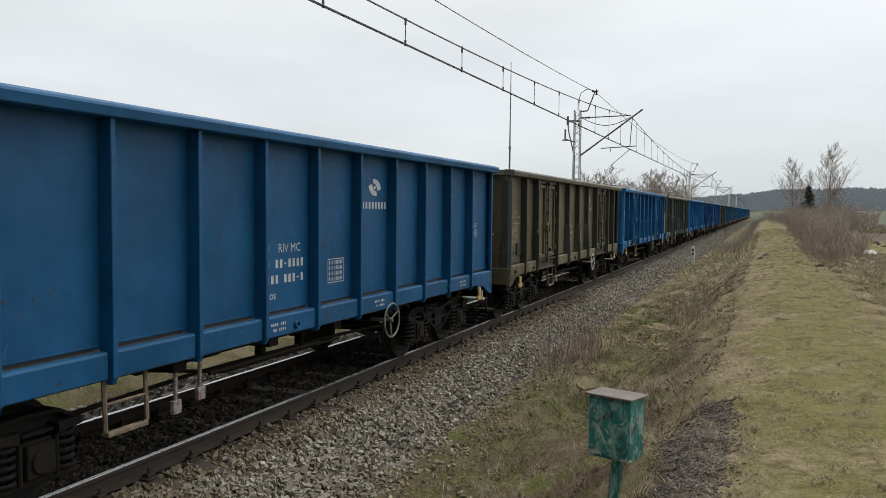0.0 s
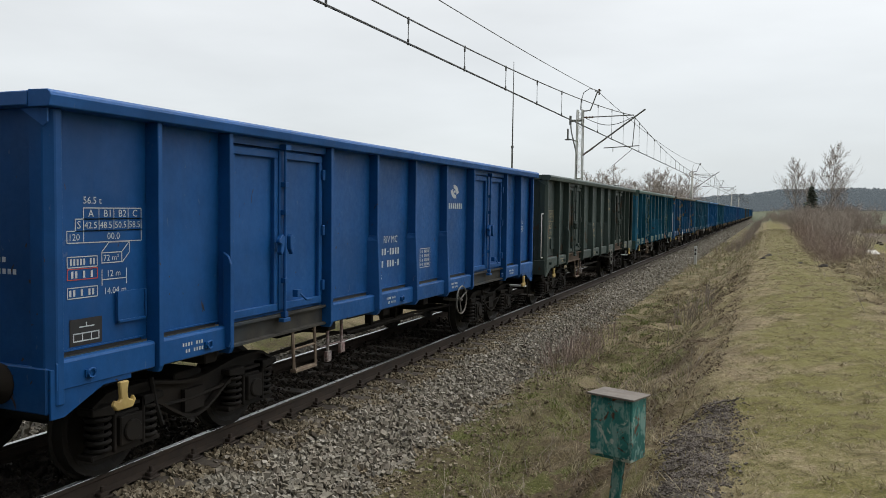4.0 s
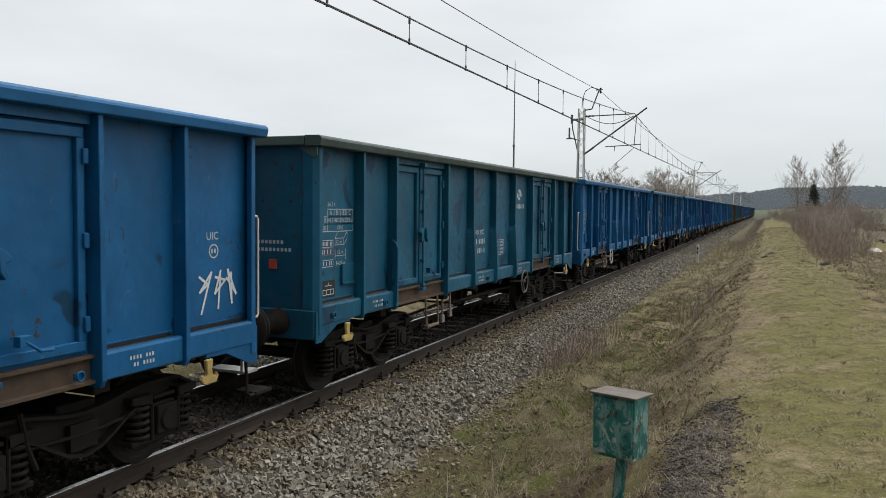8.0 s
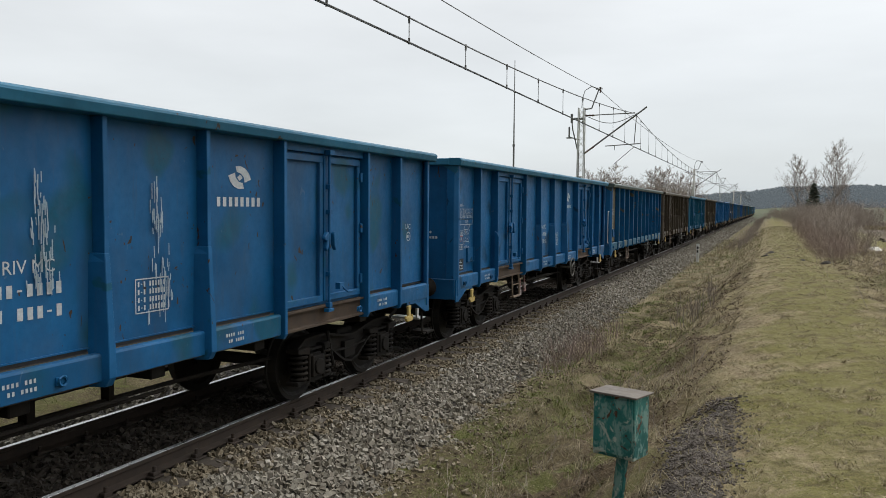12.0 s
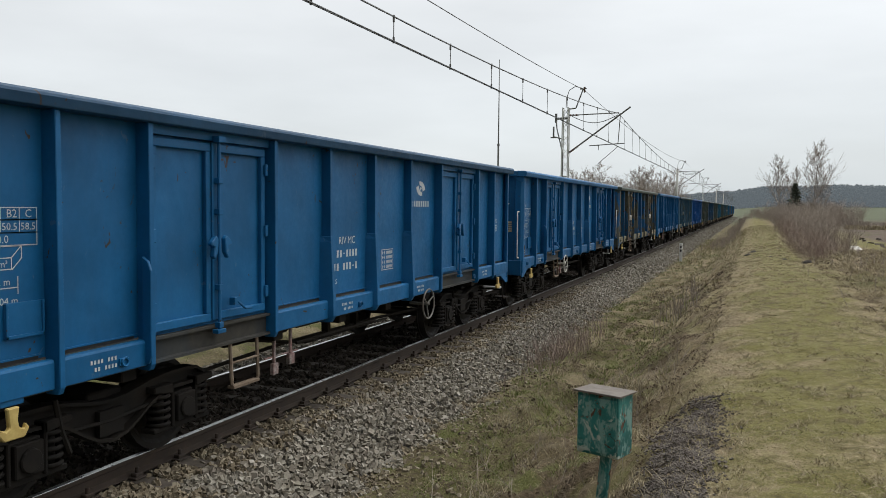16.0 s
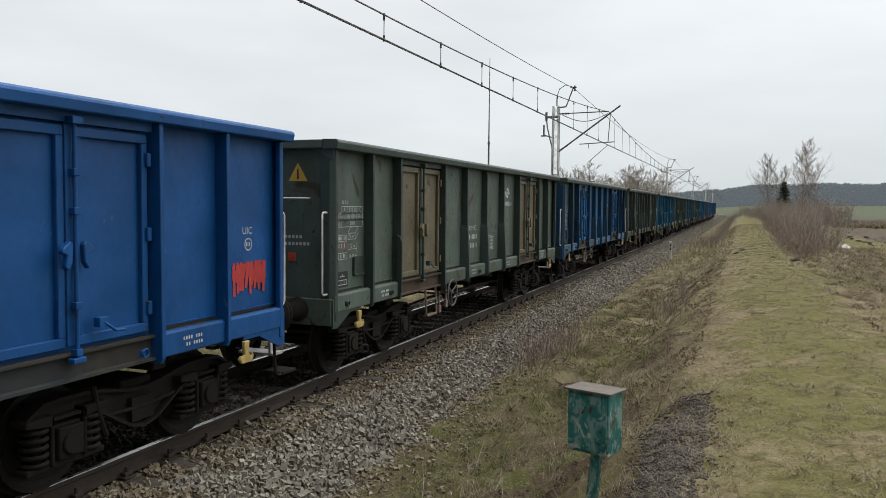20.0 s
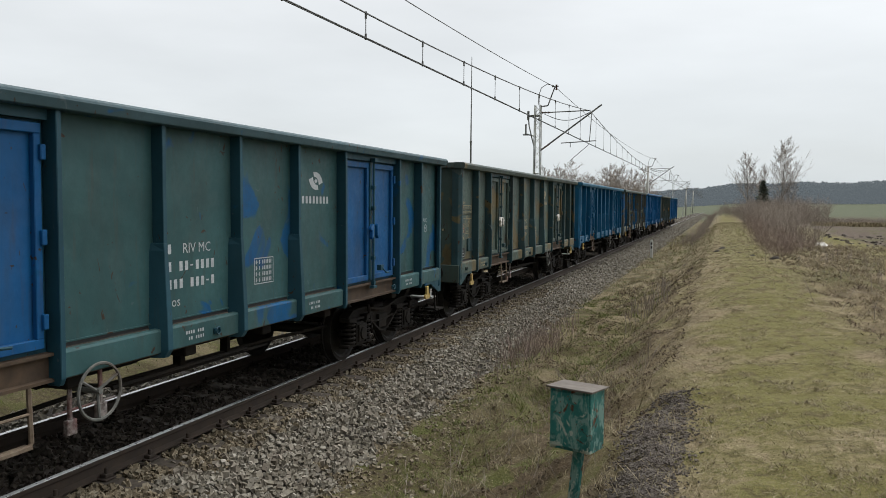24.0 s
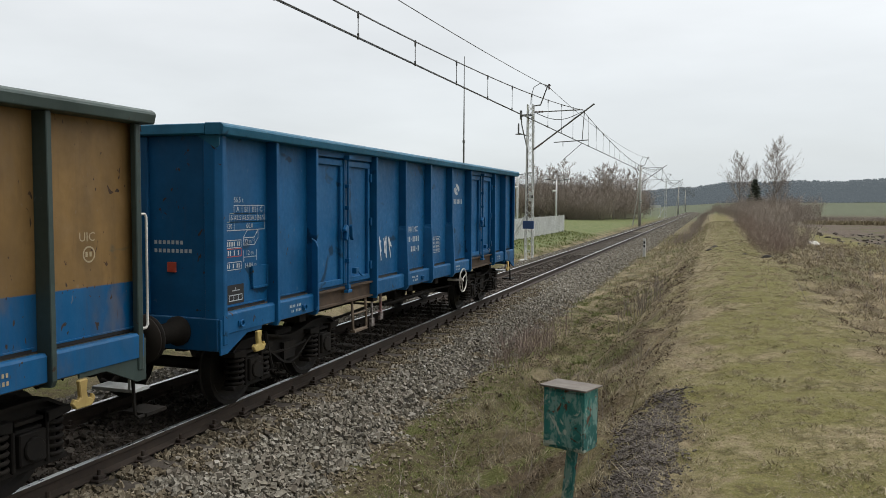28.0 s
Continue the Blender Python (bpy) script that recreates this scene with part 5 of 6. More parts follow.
template, ribbed = build_wagon(), build_wagon(True)
wagons = {-1: ribbed, 0: template, 18: copy_thing(ribbed, Matrix.Identity(4))}
for number in FLEET:
    if number not in wagons:
        wagons[number] = copy_thing(template, Matrix.Identity(4))
for number, w in wagons.items():
    coat, under, amount, rust, posts, rim, rusty, doors, older, wheel, words = FLEET[number]
    tagged(w, "%s steel open goods wagon on the track" % words, "wagon", "wagons of the goods train")
    size = 1.0 if under is OLD_TAN or number == 8 else 2.4 if number in (2, 36) else 1.5
    low = {38: (1.72, BLUE), 20: (1.42, BLUE)}.get(number)
    body = paint("wagon_paint", coat, under, amount, rust, size, low=low, soft=0.09 if number in (2, 8, 13, 36, 16, 17, 34) else 0.035)
    looks = {
        P_PAINT: body,
        P_POST: paint("post_paint", (0.075, 0.085, 0.075), BLUE, 0.5, rust, 0.8) if number in (24, 36) else paint("post_paint", posts or coat, under, amount * 0.5, rust * 0.6, 2.5),
        P_DOOR: paint("door_paint", TEAL, (0.2, 0.185, 0.1), 0.52, rust, 2.6) if number == 13 else paint("door_paint", doors, under, amount * (1 if number == 2 else 0.5), rust, size) if doors else body,
        P_SILL: M_SILL_RUST if rusty else M_SILL_GRIME,
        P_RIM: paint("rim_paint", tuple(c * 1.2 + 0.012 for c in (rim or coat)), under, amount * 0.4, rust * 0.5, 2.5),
        # most ends: side coat cut to 0.8, shade between wagons put into colour
        P_END: paint("end_paint_shaded", tuple(0.8 * c for c in coat) if number not in (24, 38, 18) else (SAGE if number != 18 else BLUE), under, amount * 0.8, rust, size),
        P_MARK: M_MARK_OLD if coat in (OLIVE, UMBER, KHAKI, SAGE, OCHRE) or number in (21, 24, 26, 34, 36) else M_MARK,
        P_GRIP: M_WHITE if number in (24, 34) else paint("handle_paint", doors or coat, under, 0, 0.1),
    }
    second = paint("older_coat", under, coat, 0.15, rust, size, low=low) if older else None
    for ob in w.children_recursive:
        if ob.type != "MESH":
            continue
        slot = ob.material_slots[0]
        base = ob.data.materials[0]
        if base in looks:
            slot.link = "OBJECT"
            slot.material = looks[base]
            if second and ob.name.startswith("side_panel"):
                yy = ob.matrix_basis.translation.y * (1 if ob.matrix_basis.to_3x3()[0][0] > 0 else -1)
                near_bay = min(range(8), key=lambda i: abs((EDGE[BAYS[i][0]] + EDGE[BAYS[i][1]]) / 2 - yy))
                if near_bay in older:
                    slot.material = second
    wheel_at = EDGE[6] + (0.72 if number == -1 else 0.66) if wheel == 6 else EDGE[3] + 0.38
    add_brake_wheel(w, wheel_at, number in (0, 8, 9, 12, 20, 23, 37, 39))
    if number in (2, 4, 6, 8, 10, 12, 13, 14, 16, 18, 21, 23, 24, 28, 29, 30, 31, 33, 38):
        part("corner_grip", GRIP_MESH, M_WHITE, w, Matrix.Translation((0, -HALF, 0)), "white-painted tubular grip")
        part("end_grip", BAR_MESH, M_WHITE, w, Matrix.Translation((0, -HALF, 0)))


# graffiti, hazard plates and other marks of single wagons
M_GRAF_WHITE = plain("white_spray", (0.55, 0.58, 0.6), (0.72, 0.74, 0.75), 20.0, 0.6, 0.0, 0.0, 0.001)
M_GRAF_PALE = plain("faded_white_spray", (0.26, 0.34, 0.4), (0.42, 0.5, 0.55), 20.0, 0.6, 0.0, 0.0, 0.001)
M_GRAF_RED = plain("red_spray", (0.4, 0.03, 0.03), (0.55, 0.06, 0.05), 20.0, 0.6, 0.0, 0.0, 0.001)
M_SIGN_YELLOW = plain("yellow_sign", (0.6, 0.36, 0.05), (0.72, 0.45, 0.08), 10.0, 0.5, 0.0, 0.0, 0.001)


def strokes(name, wagon, lines, width, material, label):
    """Sprayed strokes on the near side, as flat ribbons on the sheet."""
    g = Geo()
    x = SHEET + 0.005
    for line in lines:
        x += 0.0006
        for (a, b), (c, d) in zip(line[:-1], line[1:]):
            n = math.hypot(c - a, d - b) or 1
            p, q = -(d - b) / n * width / 2, (c - a) / n * width / 2
            e, h = (c - a) / n * width / 3, (d - b) / n * width / 3
            x += 0.00006
            g.add([(x, a - p - e, b - q - h), (x, c - p + e, d - q + h), (x, c + p + e, d + q + h), (x, a + p - e, b + q - h)], [(0, 1, 2, 3)])
    return part(name, mesh(name, g, fix=False), material, wagon, None, label)


def scrawl(seed, y, z, w, h, n):
    r = random.Random(seed)
    out = []
    for i in range(n):
        c = y + w * (i + 0.5) / n
        out.append([(c + w / n * r.uniform(-0.5, 0.5), z + h * (0.1 + 0.8 * abs(math.sin(j * 1.3 + i)))) for j in range(5)])
    return out


strokes("graffiti", wagons[10], scrawl(3, EDGE[1] + 0.2, 1.4, 0.8, 0.4, 4), 0.025, M_GRAF_WHITE, "white sprayed scrawl")
strokes("graffiti", wagons[10], scrawl(8, EDGE[9] + 0.3, 1.35, 0.6, 0.5, 3), 0.025, M_GRAF_WHITE, "white sprayed scrawl")
rng = random.Random(5)
fan = []
for i in range(11):
    a, h = -0.3 + 0.75 * i / 10 + rng.uniform(-0.12, 0.12), 0.3 + 0.3 * rng.random()
    y, z = EDGE[6] + 0.6 + 0.03 * (i - 5) + rng.uniform(-0.04, 0.04), 1.42 + rng.uniform(0, 0.22)
    bend = rng.uniform(-0.5, 0.8)
    fan.append([(y + (a + bend * f * f) * 0.5 * f, z + h * f * (1.1 - 0.2 * f)) for f in (0.0, 0.2, 0.4, 0.6, 0.8, 1.0)])
fan.append([(EDGE[6] + 0.45 + 0.14 * math.cos(0.5 * i), 1.62 + 0.2 * math.sin(0.5 * i)) for i in range(11)])
strokes("graffiti", wagons[3], fan, 0.01, M_GRAF_PALE, "pale scratched fan of strokes")
strokes("graffiti", wagons[39], scrawl(6, EDGE[3] + 0.1, 1.45, 0.8, 0.5, 4), 0.03, M_GRAF_WHITE, "white sprayed scrawl")
strokes("graffiti", wagons[27], scrawl(9, EDGE[9] + 0.25, 1.42, 0.6, 0.42, 11), 0.04, M_GRAF_RED, "red sprayed scrawl")
strokes("graffiti", wagons[27], scrawl(10, EDGE[2] + 1.05, 1.6, 0.65, 0.55, 11), 0.05, M_GRAF_RED, "red sprayed scrawl")
rng = random.Random(61)
for i, (bay, off, wide_z) in enumerate(((2, 0.55, 1.1), (4, 0.7, 0.9), (5, 0.65, 1.25))):
    runs = []
    for j in range(70):
        z = 2.75 - wide_z * rng.random() ** 0.8
        y = EDGE[bay] + off + 0.14 * (2.75 - z) * rng.uniform(-0.5, 1.2) + rng.uniform(-0.05, 0.05)
        runs.append([(y, z), (y + rng.uniform(-0.006, 0.006), z - rng.uniform(0.03, 0.16))])
    strokes("lime_streak", wagons[16], runs, 0.009, M_GRAF_PALE, "white run-down lime streak")
for number in (13, 14, 16, 23, 28, 30, 33, 24, 38):
    w = wagons[number]
    ey = -HALF - 0.004 + 0.02
    g = Geo().add([(0.72, ey, 2.72), (1.0, ey, 2.72), (0.86, ey, 2.96)], [(0, 1, 2)])
    part("warning_triangle", mesh("warning_triangle", g, fix=False), M_SIGN_YELLOW, w, None, "yellow warning triangle on the end wall")
    part("warning_symbol", mesh("warning_symbol", Geo().add([(0.845, ey - 0.003, 2.75), (0.875, ey - 0.003, 2.75), (0.87, ey - 0.003, 2.88), (0.85, ey - 0.003, 2.88)], [(0, 1, 2, 3)]), fix=False), M_BLACK, w)
g = Geo().ring((0.86, -HALF + 0.016, 2.55), 0.09, 0.02, "y", 18, 4)
part("round_sign", mesh("round_sign", g), M_SIGN_YELLOW, wagons[23], None, "round orange sign on the end wall")
for number, yy in ((26, EDGE[9] + 0.4), (25, EDGE[6] + 0.5), (23, EDGE[9] + 0.5), (25, EDGE[9] + 0.2)):
    part("paper_plate", mesh("paper_plate", Geo().box(SHEET, SHEET + 0.006, yy, yy + 0.28, 1.42, 1.62)), M_WHITE, wagons[number], None, "white maintenance plate")
for number in (2, 4, 8, 10, 12, 13, 14, 16, 21, 23):
    g = Geo()
    for i in range(5):
        for j in range(4):
            x0, z0 = 0.62 + 0.13 * j, 1.86 + 0.05 * i
            g.add([(x0, -HALF + 0.016, z0), (x0 + 0.11, -HALF + 0.016, z0), (x0 + 0.11, -HALF + 0.016, z0 + 0.035), (x0, -HALF + 0.016, z0 + 0.035)], [(0, 1, 2, 3)])
    part("end_table", mesh("end_table", g, fix=False), M_MARK_OLD, wagons[number], None, "faded stencilled table on the end wall")


# ---- overhead line ----
MASTS = [(-21.0, 0), (39.5, 0), (104.0, 1), (162.0, 0), (224.0, 1), (282.0, 1)]


def lattice(g, x, y, z0, z1, w0, w1, pitch):
    """Four angle legs and zigzag bars."""
    leg = lambda i, z: (x + (1, 1, -1, -1)[i] * (w0 + (w1 - w0) * (z - z0) / (z1 - z0)) / 2, y + (1, -1, -1, 1)[i] * (w0 + (w1 - w0) * (z - z0) / (z1 - z0)) / 2, z)
    for i in range(4):
        g.tube(leg(i, z0), leg(i, z1), 0.035, 4)
    n = int((z1 - z0) / pitch)
    for k in range(n):
        a, b = z0 + k * pitch, z0 + (k + 1) * pitch
        for i in range(4):
            j = (i + 1) % 4
            g.tube(leg(i if k % 2 else j, a), leg(j if k % 2 else i, b), 0.014, 4)
    return g


def insulator(p, q, r=0.06, n=6):
    """A ribbed porcelain rod, turned about its own line."""
    p, q = Vector(p), Vector(q)
    size = (q - p).length
    prof = [(0.001, 0.0)]
    for i in range(n):
        a = size * i / n
        prof += [(r * 0.45, a + 0.1 * size / n), (r, a + 0.45 * size / n), (r, a + 0.6 * size / n), (r * 0.45, a + 0.8 * size / n)]
    prof.append((0.001, size))
    g = Geo().lathe(prof, "z", (0, 0, 0), 10)
    m = Matrix.Translation(p) @ (q - p).to_track_quat("Z", "Y").to_matrix().to_4x4()
    g.v = [tuple(m @ Vector(c)) for c in g.v]
    return g


def build_mast(s, concrete):
    m = track_pose(s)
    base = float(ground_z(*(m @ Vector((-2.62, 0, 0))).xy))
    t = thing("catenary_mast", "white concrete catenary mast with cantilever arm beside the track" if concrete else "white lattice steel catenary mast with cantilever arm beside the track", "catenary mast", m, "masts of the overhead line")
    x = -2.62
    if concrete:
        part("mast_column", mesh("mast_column", Geo().tube((x, 0, base - 0.3), (x, 0, 7.44), 0.2, 12, 0.13), 0, True), M_CONCRETE, t)
        part("stay", mesh("stay", Geo().tube((x - 0.9, 0.0, base - 0.1), (x - 0.1, 0, 5.2), 0.07, 8)), M_CONCRETE, t)
    else:
        part("mast_column", mesh("mast_column", lattice(Geo(), x, 0, base + 0.1, 7.44, 0.36, 0.28, 0.33)), M_FENCE, t)
        part("footing", mesh("footing", Geo().box(x - 0.45, x + 0.45, -0.45, 0.45, base - 0.4, base + 0.16), 0.04), M_CONCRETE, t)
        part("stay", mesh("stay", Geo().box(x - 0.04, x + 0.04, -0.04, 0.04, 0, 0.02).tube((x - 1.5, -0.6, base - 0.1), (x - 0.15, 0, 1.9), 0.06, 6)), M_FENCE, t)
    part("number_board", mesh("number_board", Geo().box(x + 0.02, x + 0.28, -0.3, -0.26, 2.55, 3.0), 0.006), M_FENCE, t)
    g = Geo()
    for i in range(3):
        g.box(x + 0.07 + 0.06 * i, x + 0.11 + 0.06 * i, -0.304, -0.301, 2.7, 2.84)
    part("number_bars", mesh("number_bars", g), M_BLACK, t)
    if s < 60:
        part("switch_box", mesh("switch_box", Geo().box(x - 0.26, x + 0.3, -0.36, -0.22, 1.15, 1.55), 0.01), M_BLUE_SIGN, t, None, "small blue box fixed on the mast")
        g = Geo().pipe([(x - 0.5, 0, 6.9), (x - 0.45, 0, 6.4), (x - 0.15, 0, 5.2), (x - 0.12, 0, 3.4), (x - 0.12, 0, 1.5)], 0.035)
        g.pipe([(x - 0.6, 0, 6.0), (x - 0.1, 0, 5.85)], 0.03).box(x - 0.75, x - 0.45, -0.1, 0.1, 5.93, 5.98).tube((x - 0.62, 0, 5.98), (x - 0.62, 0, 6.5), 0.045, 8)
        g.box(x - 0.55, x + 0.15, -0.06, 0.06, 6.85, 6.95).box(x - 0.55, x - 0.45, -0.05, 0.05, 6.7, 7.15)
        part("disconnector_gear", mesh("disconnector_gear", g), M_ARM, t)
    arm = Geo().tube((x + 0.15, 0, 5.15), (0.58, 0, 7.37), 0.04, 8).tube((x + 0.15, 0, 7.05), (0.02, 0, 7.1), 0.028, 8)
    part("cantilever_strut", mesh("cantilever_strut", arm), M_ARM, t)
    g = Geo().tube((0.1, 0, 7.08), (0.0, 0, 5.55), 0.022, 6).tube((-1.41, 0, 5.51), (0.33, 0, 5.6), 0.025, 8).tube((-0.95, 0, 5.52), (-0.95, 0, 5.3), 0.018, 6).tube((-0.95, 0, 4.62), (0.0, 0, 5.44), 0.015, 6)
    part("registration_arm", mesh("registration_arm", g), M_ARM, t)
    part("insulator", mesh("insulator", insulator((x + 0.2, 0, 5.19), (x + 0.65, 0, 5.5))), M_INSUL, t)
    part("insulator", mesh("insulator", insulator((x + 0.2, 0, 7.05), (x + 0.65, 0, 7.055))), M_INSUL, t)
    g = Geo().pipe([(x, 0, 7.44), (x + 0.02, 0, 7.9), (x + 0.15, 0, 8.3), (x + 0.45, 0, 8.48), (x + 0.8, 0, 8.38)], 0.02)
    g.tube((x + 0.1, 0, 7.36), (x + 0.5, 0, 7.4), 0.035, 6).tube((x + 0.5, 0, 7.4), (x + 0.85, 0, 8.34), 0.035, 6).tube((x + 0.7, 0, 8.34), (x + 1.02, 0, 8.35), 0.03, 6)
    part("feeder_bracket", mesh("feeder_bracket", g), M_ARM, t)
    part("feeder_insulator", mesh("feeder_insulator", insulator((x + 0.92, 0, 8.15), (x + 0.92, 0, 8.45), 0.06, 4)), M_INSUL, t)
    cable = [(x + 0.3 + 2.3 * i / 10, 0, 7.0 - 0.36 * math.sin(math.pi * i / 10)) for i in range(11)]
    part("jumper_cable", mesh("jumper_cable", Geo().pipe(cable, 0.018, 5)), M_WIRE, t)
    return t


for s, kind_of in MASTS:
    build_mast(s, kind_of)

overhead = thing("overhead_line", "sagging messenger and contact wires above the track", "overhead line")
wire_spans = [(a[0], b[0]) for a, b in zip(MASTS[:-1], MASTS[1:])] + [(282.0, 342.0), (-81.0, -21.0)]
for a, b in wire_spans:
    n = 24
    mess = [along(a + (b - a) * i / n, 0.0, 7.08 - 4.8 * (i / n) * (1 - i / n)) for i in range(n + 1)]
    part("messenger_wire", mesh("messenger_wire", Geo().pipe(mess, 0.016, 5)), M_WIRE, overhead)
    for o in (-0.02, 0.02):
        part("contact_wire", mesh("contact_wire", Geo().pipe([along(a + (b - a) * i / 8, o, 5.45) for i in range(9)], 0.012, 5)), M_WIRE, overhead)
    feed = [along(a + (b - a) * i / n, -1.72, 8.28 - 2.4 * (i / n) * (1 - i / n)) for i in range(n + 1)]
    part("feeder_wire", mesh("feeder_wire", Geo().pipe(feed, 0.014, 5)), M_WIRE, overhead)
    if a >= -30:
        for j in range(20):
            s = a + 2.1 + 2.93 * j
            if s > b - 1.5:
                break
            f = (s - a) / (b - a)
            zt = 7.08 - 4.8 * f * (1 - f)
            part("dropper", mesh("dropper", Geo().tube(along(s, 0, 5.45), along(s, 0.0, zt), 0.009, 4).tube(along(s, 0, zt - 0.1), along(s, 0, zt + 0.03), 0.022, 5).tube(along(s, 0, 5.42), along(s, 0, 5.53), 0.022, 5)), M_WIRE, overhead)

# ---- things on the far side of the track ----
pole = thing("antenna_pole", "tall thin grey antenna pole behind the track", "pole", pose(-9.6, 50.45, 0))
part("pole_shaft", mesh("pole_shaft", Geo().tube((0, 0, -0.3), (0, 0, 6.5), 0.075, 8, 0.06)), M_ARM, pole)
part("pole_tip", mesh("pole_tip", Geo().tube((0, 0, 6.5), (0, 0, 12.15), 0.05, 8, 0.02).tube((0, 0, 6.45), (0, 0, 6.6), 0.09, 8).tube((0, 0, 10.0), (0, 0, 10.1), 0.06, 8)), M_ARM, pole)

fence = thing("panel_fence", "white profiled sheet fence behind the platform", "fence", pose(-6.3, 0, 0))
sheet_geo = Geo()
for i in range(10):
    y0 = i * 0.2
    sheet_geo.add([(0, y0, 0), (0, y0 + 0.1, 0), (0, y0 + 0.1, 1.42), (0, y0, 1.42), (0.045, y0 + 0.115, 0), (0.045, y0 + 0.185, 0), (0.045, y0 + 0.185, 1.42), (0.045, y0 + 0.115, 1.42), (0, y0 + 0.2, 0), (0, y0 + 0.2, 1.42)],
                  [(0, 1, 2, 3), (1, 4, 7, 2), (4, 5, 6, 7), (5, 8, 9, 6)])
sheet_geo.box(-0.03, -0.004, 0, 2.0, 0.2, 0.26).box(-0.03, -0.004, 0, 2.0, 1.2, 1.26)
fence_mesh = mesh("fence_panel", sheet_geo, fix=False)
post_mesh_f = mesh("fence_post", Geo().box(-0.1, -0.03, -0.04, 0.04, -0.3, 1.48), 0.006)
for i in range(13):
    yy = 44 + 2.0 * i
    part("fence_panel", fence_mesh, M_FENCE, fence, Matrix.Translation((0, yy, -0.02)))
    part("fence_post", post_mesh_f, M_GALV, fence, Matrix.Translation((0, yy, 0)))

for yy, xx in ((55.9, -7.2), (70.96, -7.2)):
    t = thing("platform_lamp", "white platform lamp post beside the fence", "street lamp", pose(xx, yy, 0), "platform lamps")
    part("lamp_column", mesh("lamp_column", Geo().tube((0, 0, -0.3), (0, 0, 4.6), 0.1, 10, 0.07), 0, True), M_FENCE, t)
    part("lamp_arm", mesh("lamp_arm", Geo().tube((0, 0, 4.5), (1.0, 0, 4.62), 0.03, 6).tube((0, 0, 4.5), (-0.8, 0, 4.62), 0.03, 6)), M_ARM, t)
    for x0 in (0.7, -1.0):
        part("lamp_head", mesh("lamp_head", Geo().box(x0, x0 + 0.5, -0.12, 0.12, 4.6, 4.67), 0.02), M_ARM, t)
    part("loudspeaker", mesh("loudspeaker", Geo().tube((0.05, -0.1, 3.6), (-0.3, -0.25, 3.55), 0.05, 8, 0.14)), M_FENCE, t)

board = thing("station_board", "white-framed board on two posts by the track", "sign", pose(-5.0, 170, 0, 0, 0, 0))
for x in (-1.0, 1.0):
    part("board_post", mesh("board_post", Geo().tube((x, 0, -0.3), (x, 0, 2.2), 0.06, 8)), M_FENCE, board)
part("board_face", mesh("board_face", Geo().box(-1.0, 1.0, -0.04, 0.02, 1.6, 2.2), 0.01), M_FENCE, board)

km = thing("hectometre_post", "white concrete distance post with black figures as bars", "post", pose(2.75, 44.2, float(ground_z(2.75, 44.2))))
part("post_shaft", mesh("post_shaft", Geo().box(-0.075, 0.075, -0.06, 0.06, -0.3, 1.0), 0.015), M_FENCE, km)
g = Geo()
for i in range(2):
    g.box(-0.045, 0.045, -0.064, -0.0605, 0.72 - 0.2 * i, 0.86 - 0.2 * i)
part("figure_bars", mesh("figure_bars", g), M_BLACK, km)

# ---- the green box on its post ----
BX, BY = 5.365, 5.18
box_z = float(ground_z(BX, BY))


def box_paint():
    k = Nodes("flaking_green_paint")
    v = k.coords(shift=False)
    n1, n2, n3 = k.noise(v, 7.0, 5.0, 0.65, 0.6), k.noise(k.coords((1, 1, 0.5), shift=False), 16.0, 5.0, 0.7, 0.5), k.noise(v, 5.0, 4.0, 0.6)
    col = k.mix(k.ramp(n3, 0.4, 0.6), (0.01, 0.1, 0.09), (0.028, 0.18, 0.16))
    col = k.mix(k.ramp(n2, 0.5, 0.58, 0, 0.75), col, (0.22, 0.35, 0.31))
    col = k.mix(k.ramp(n1, 0.56, 0.6, 0, 0.85), col, (0.42, 0.46, 0.39))
    col = k.mix(k.ramp(n1, 0.43, 0.405), col, k.mix(k.ramp(n2, 0.4, 0.6), (0.03, 0.014, 0.009), (0.14, 0.06, 0.028)))
    k.bump(k.math("ADD", n2, n1), 0.5, 0.004)
    return k.done(col, 0.6, 0.0, 0.4)


M_BOX = box_paint()
M_LID = plain("rusty_grey_lid", (0.1, 0.085, 0.072), (0.2, 0.18, 0.16), 14.0, 0.85, 0.0, 0.4, 0.004, (0.12, 0.075, 0.045))
kit = thing("trackside_box", "small green metal box with flaking paint on a leaning post", "trackside box", pose(BX, BY, 0, 0, 0, -18))
part("box_body", mesh("box_body", Geo().box(-0.15, 0.15, -0.1, 0.1, 0.82, 1.225), 0.006), M_BOX, kit)
part("box_lid", mesh("box_lid", Geo().prism([(-0.125, 1.226), (0.125, 1.226), (0.125, 1.234), (-0.125, 1.24)], "x", -0.17, 0.17), 0.002), M_LID, kit, None, "rusty grey sheet lid")
part("box_door", mesh("box_door", Geo().box(-0.138, 0.138, -0.108, -0.101, 0.84, 1.205), 0.003), M_BOX, kit)
part("box_post", mesh("box_post", Geo().tube((-0.07, 0.02, box_z - 0.3), (0.02, 0, 0.821), 0.04, 10)), M_BOX, kit)


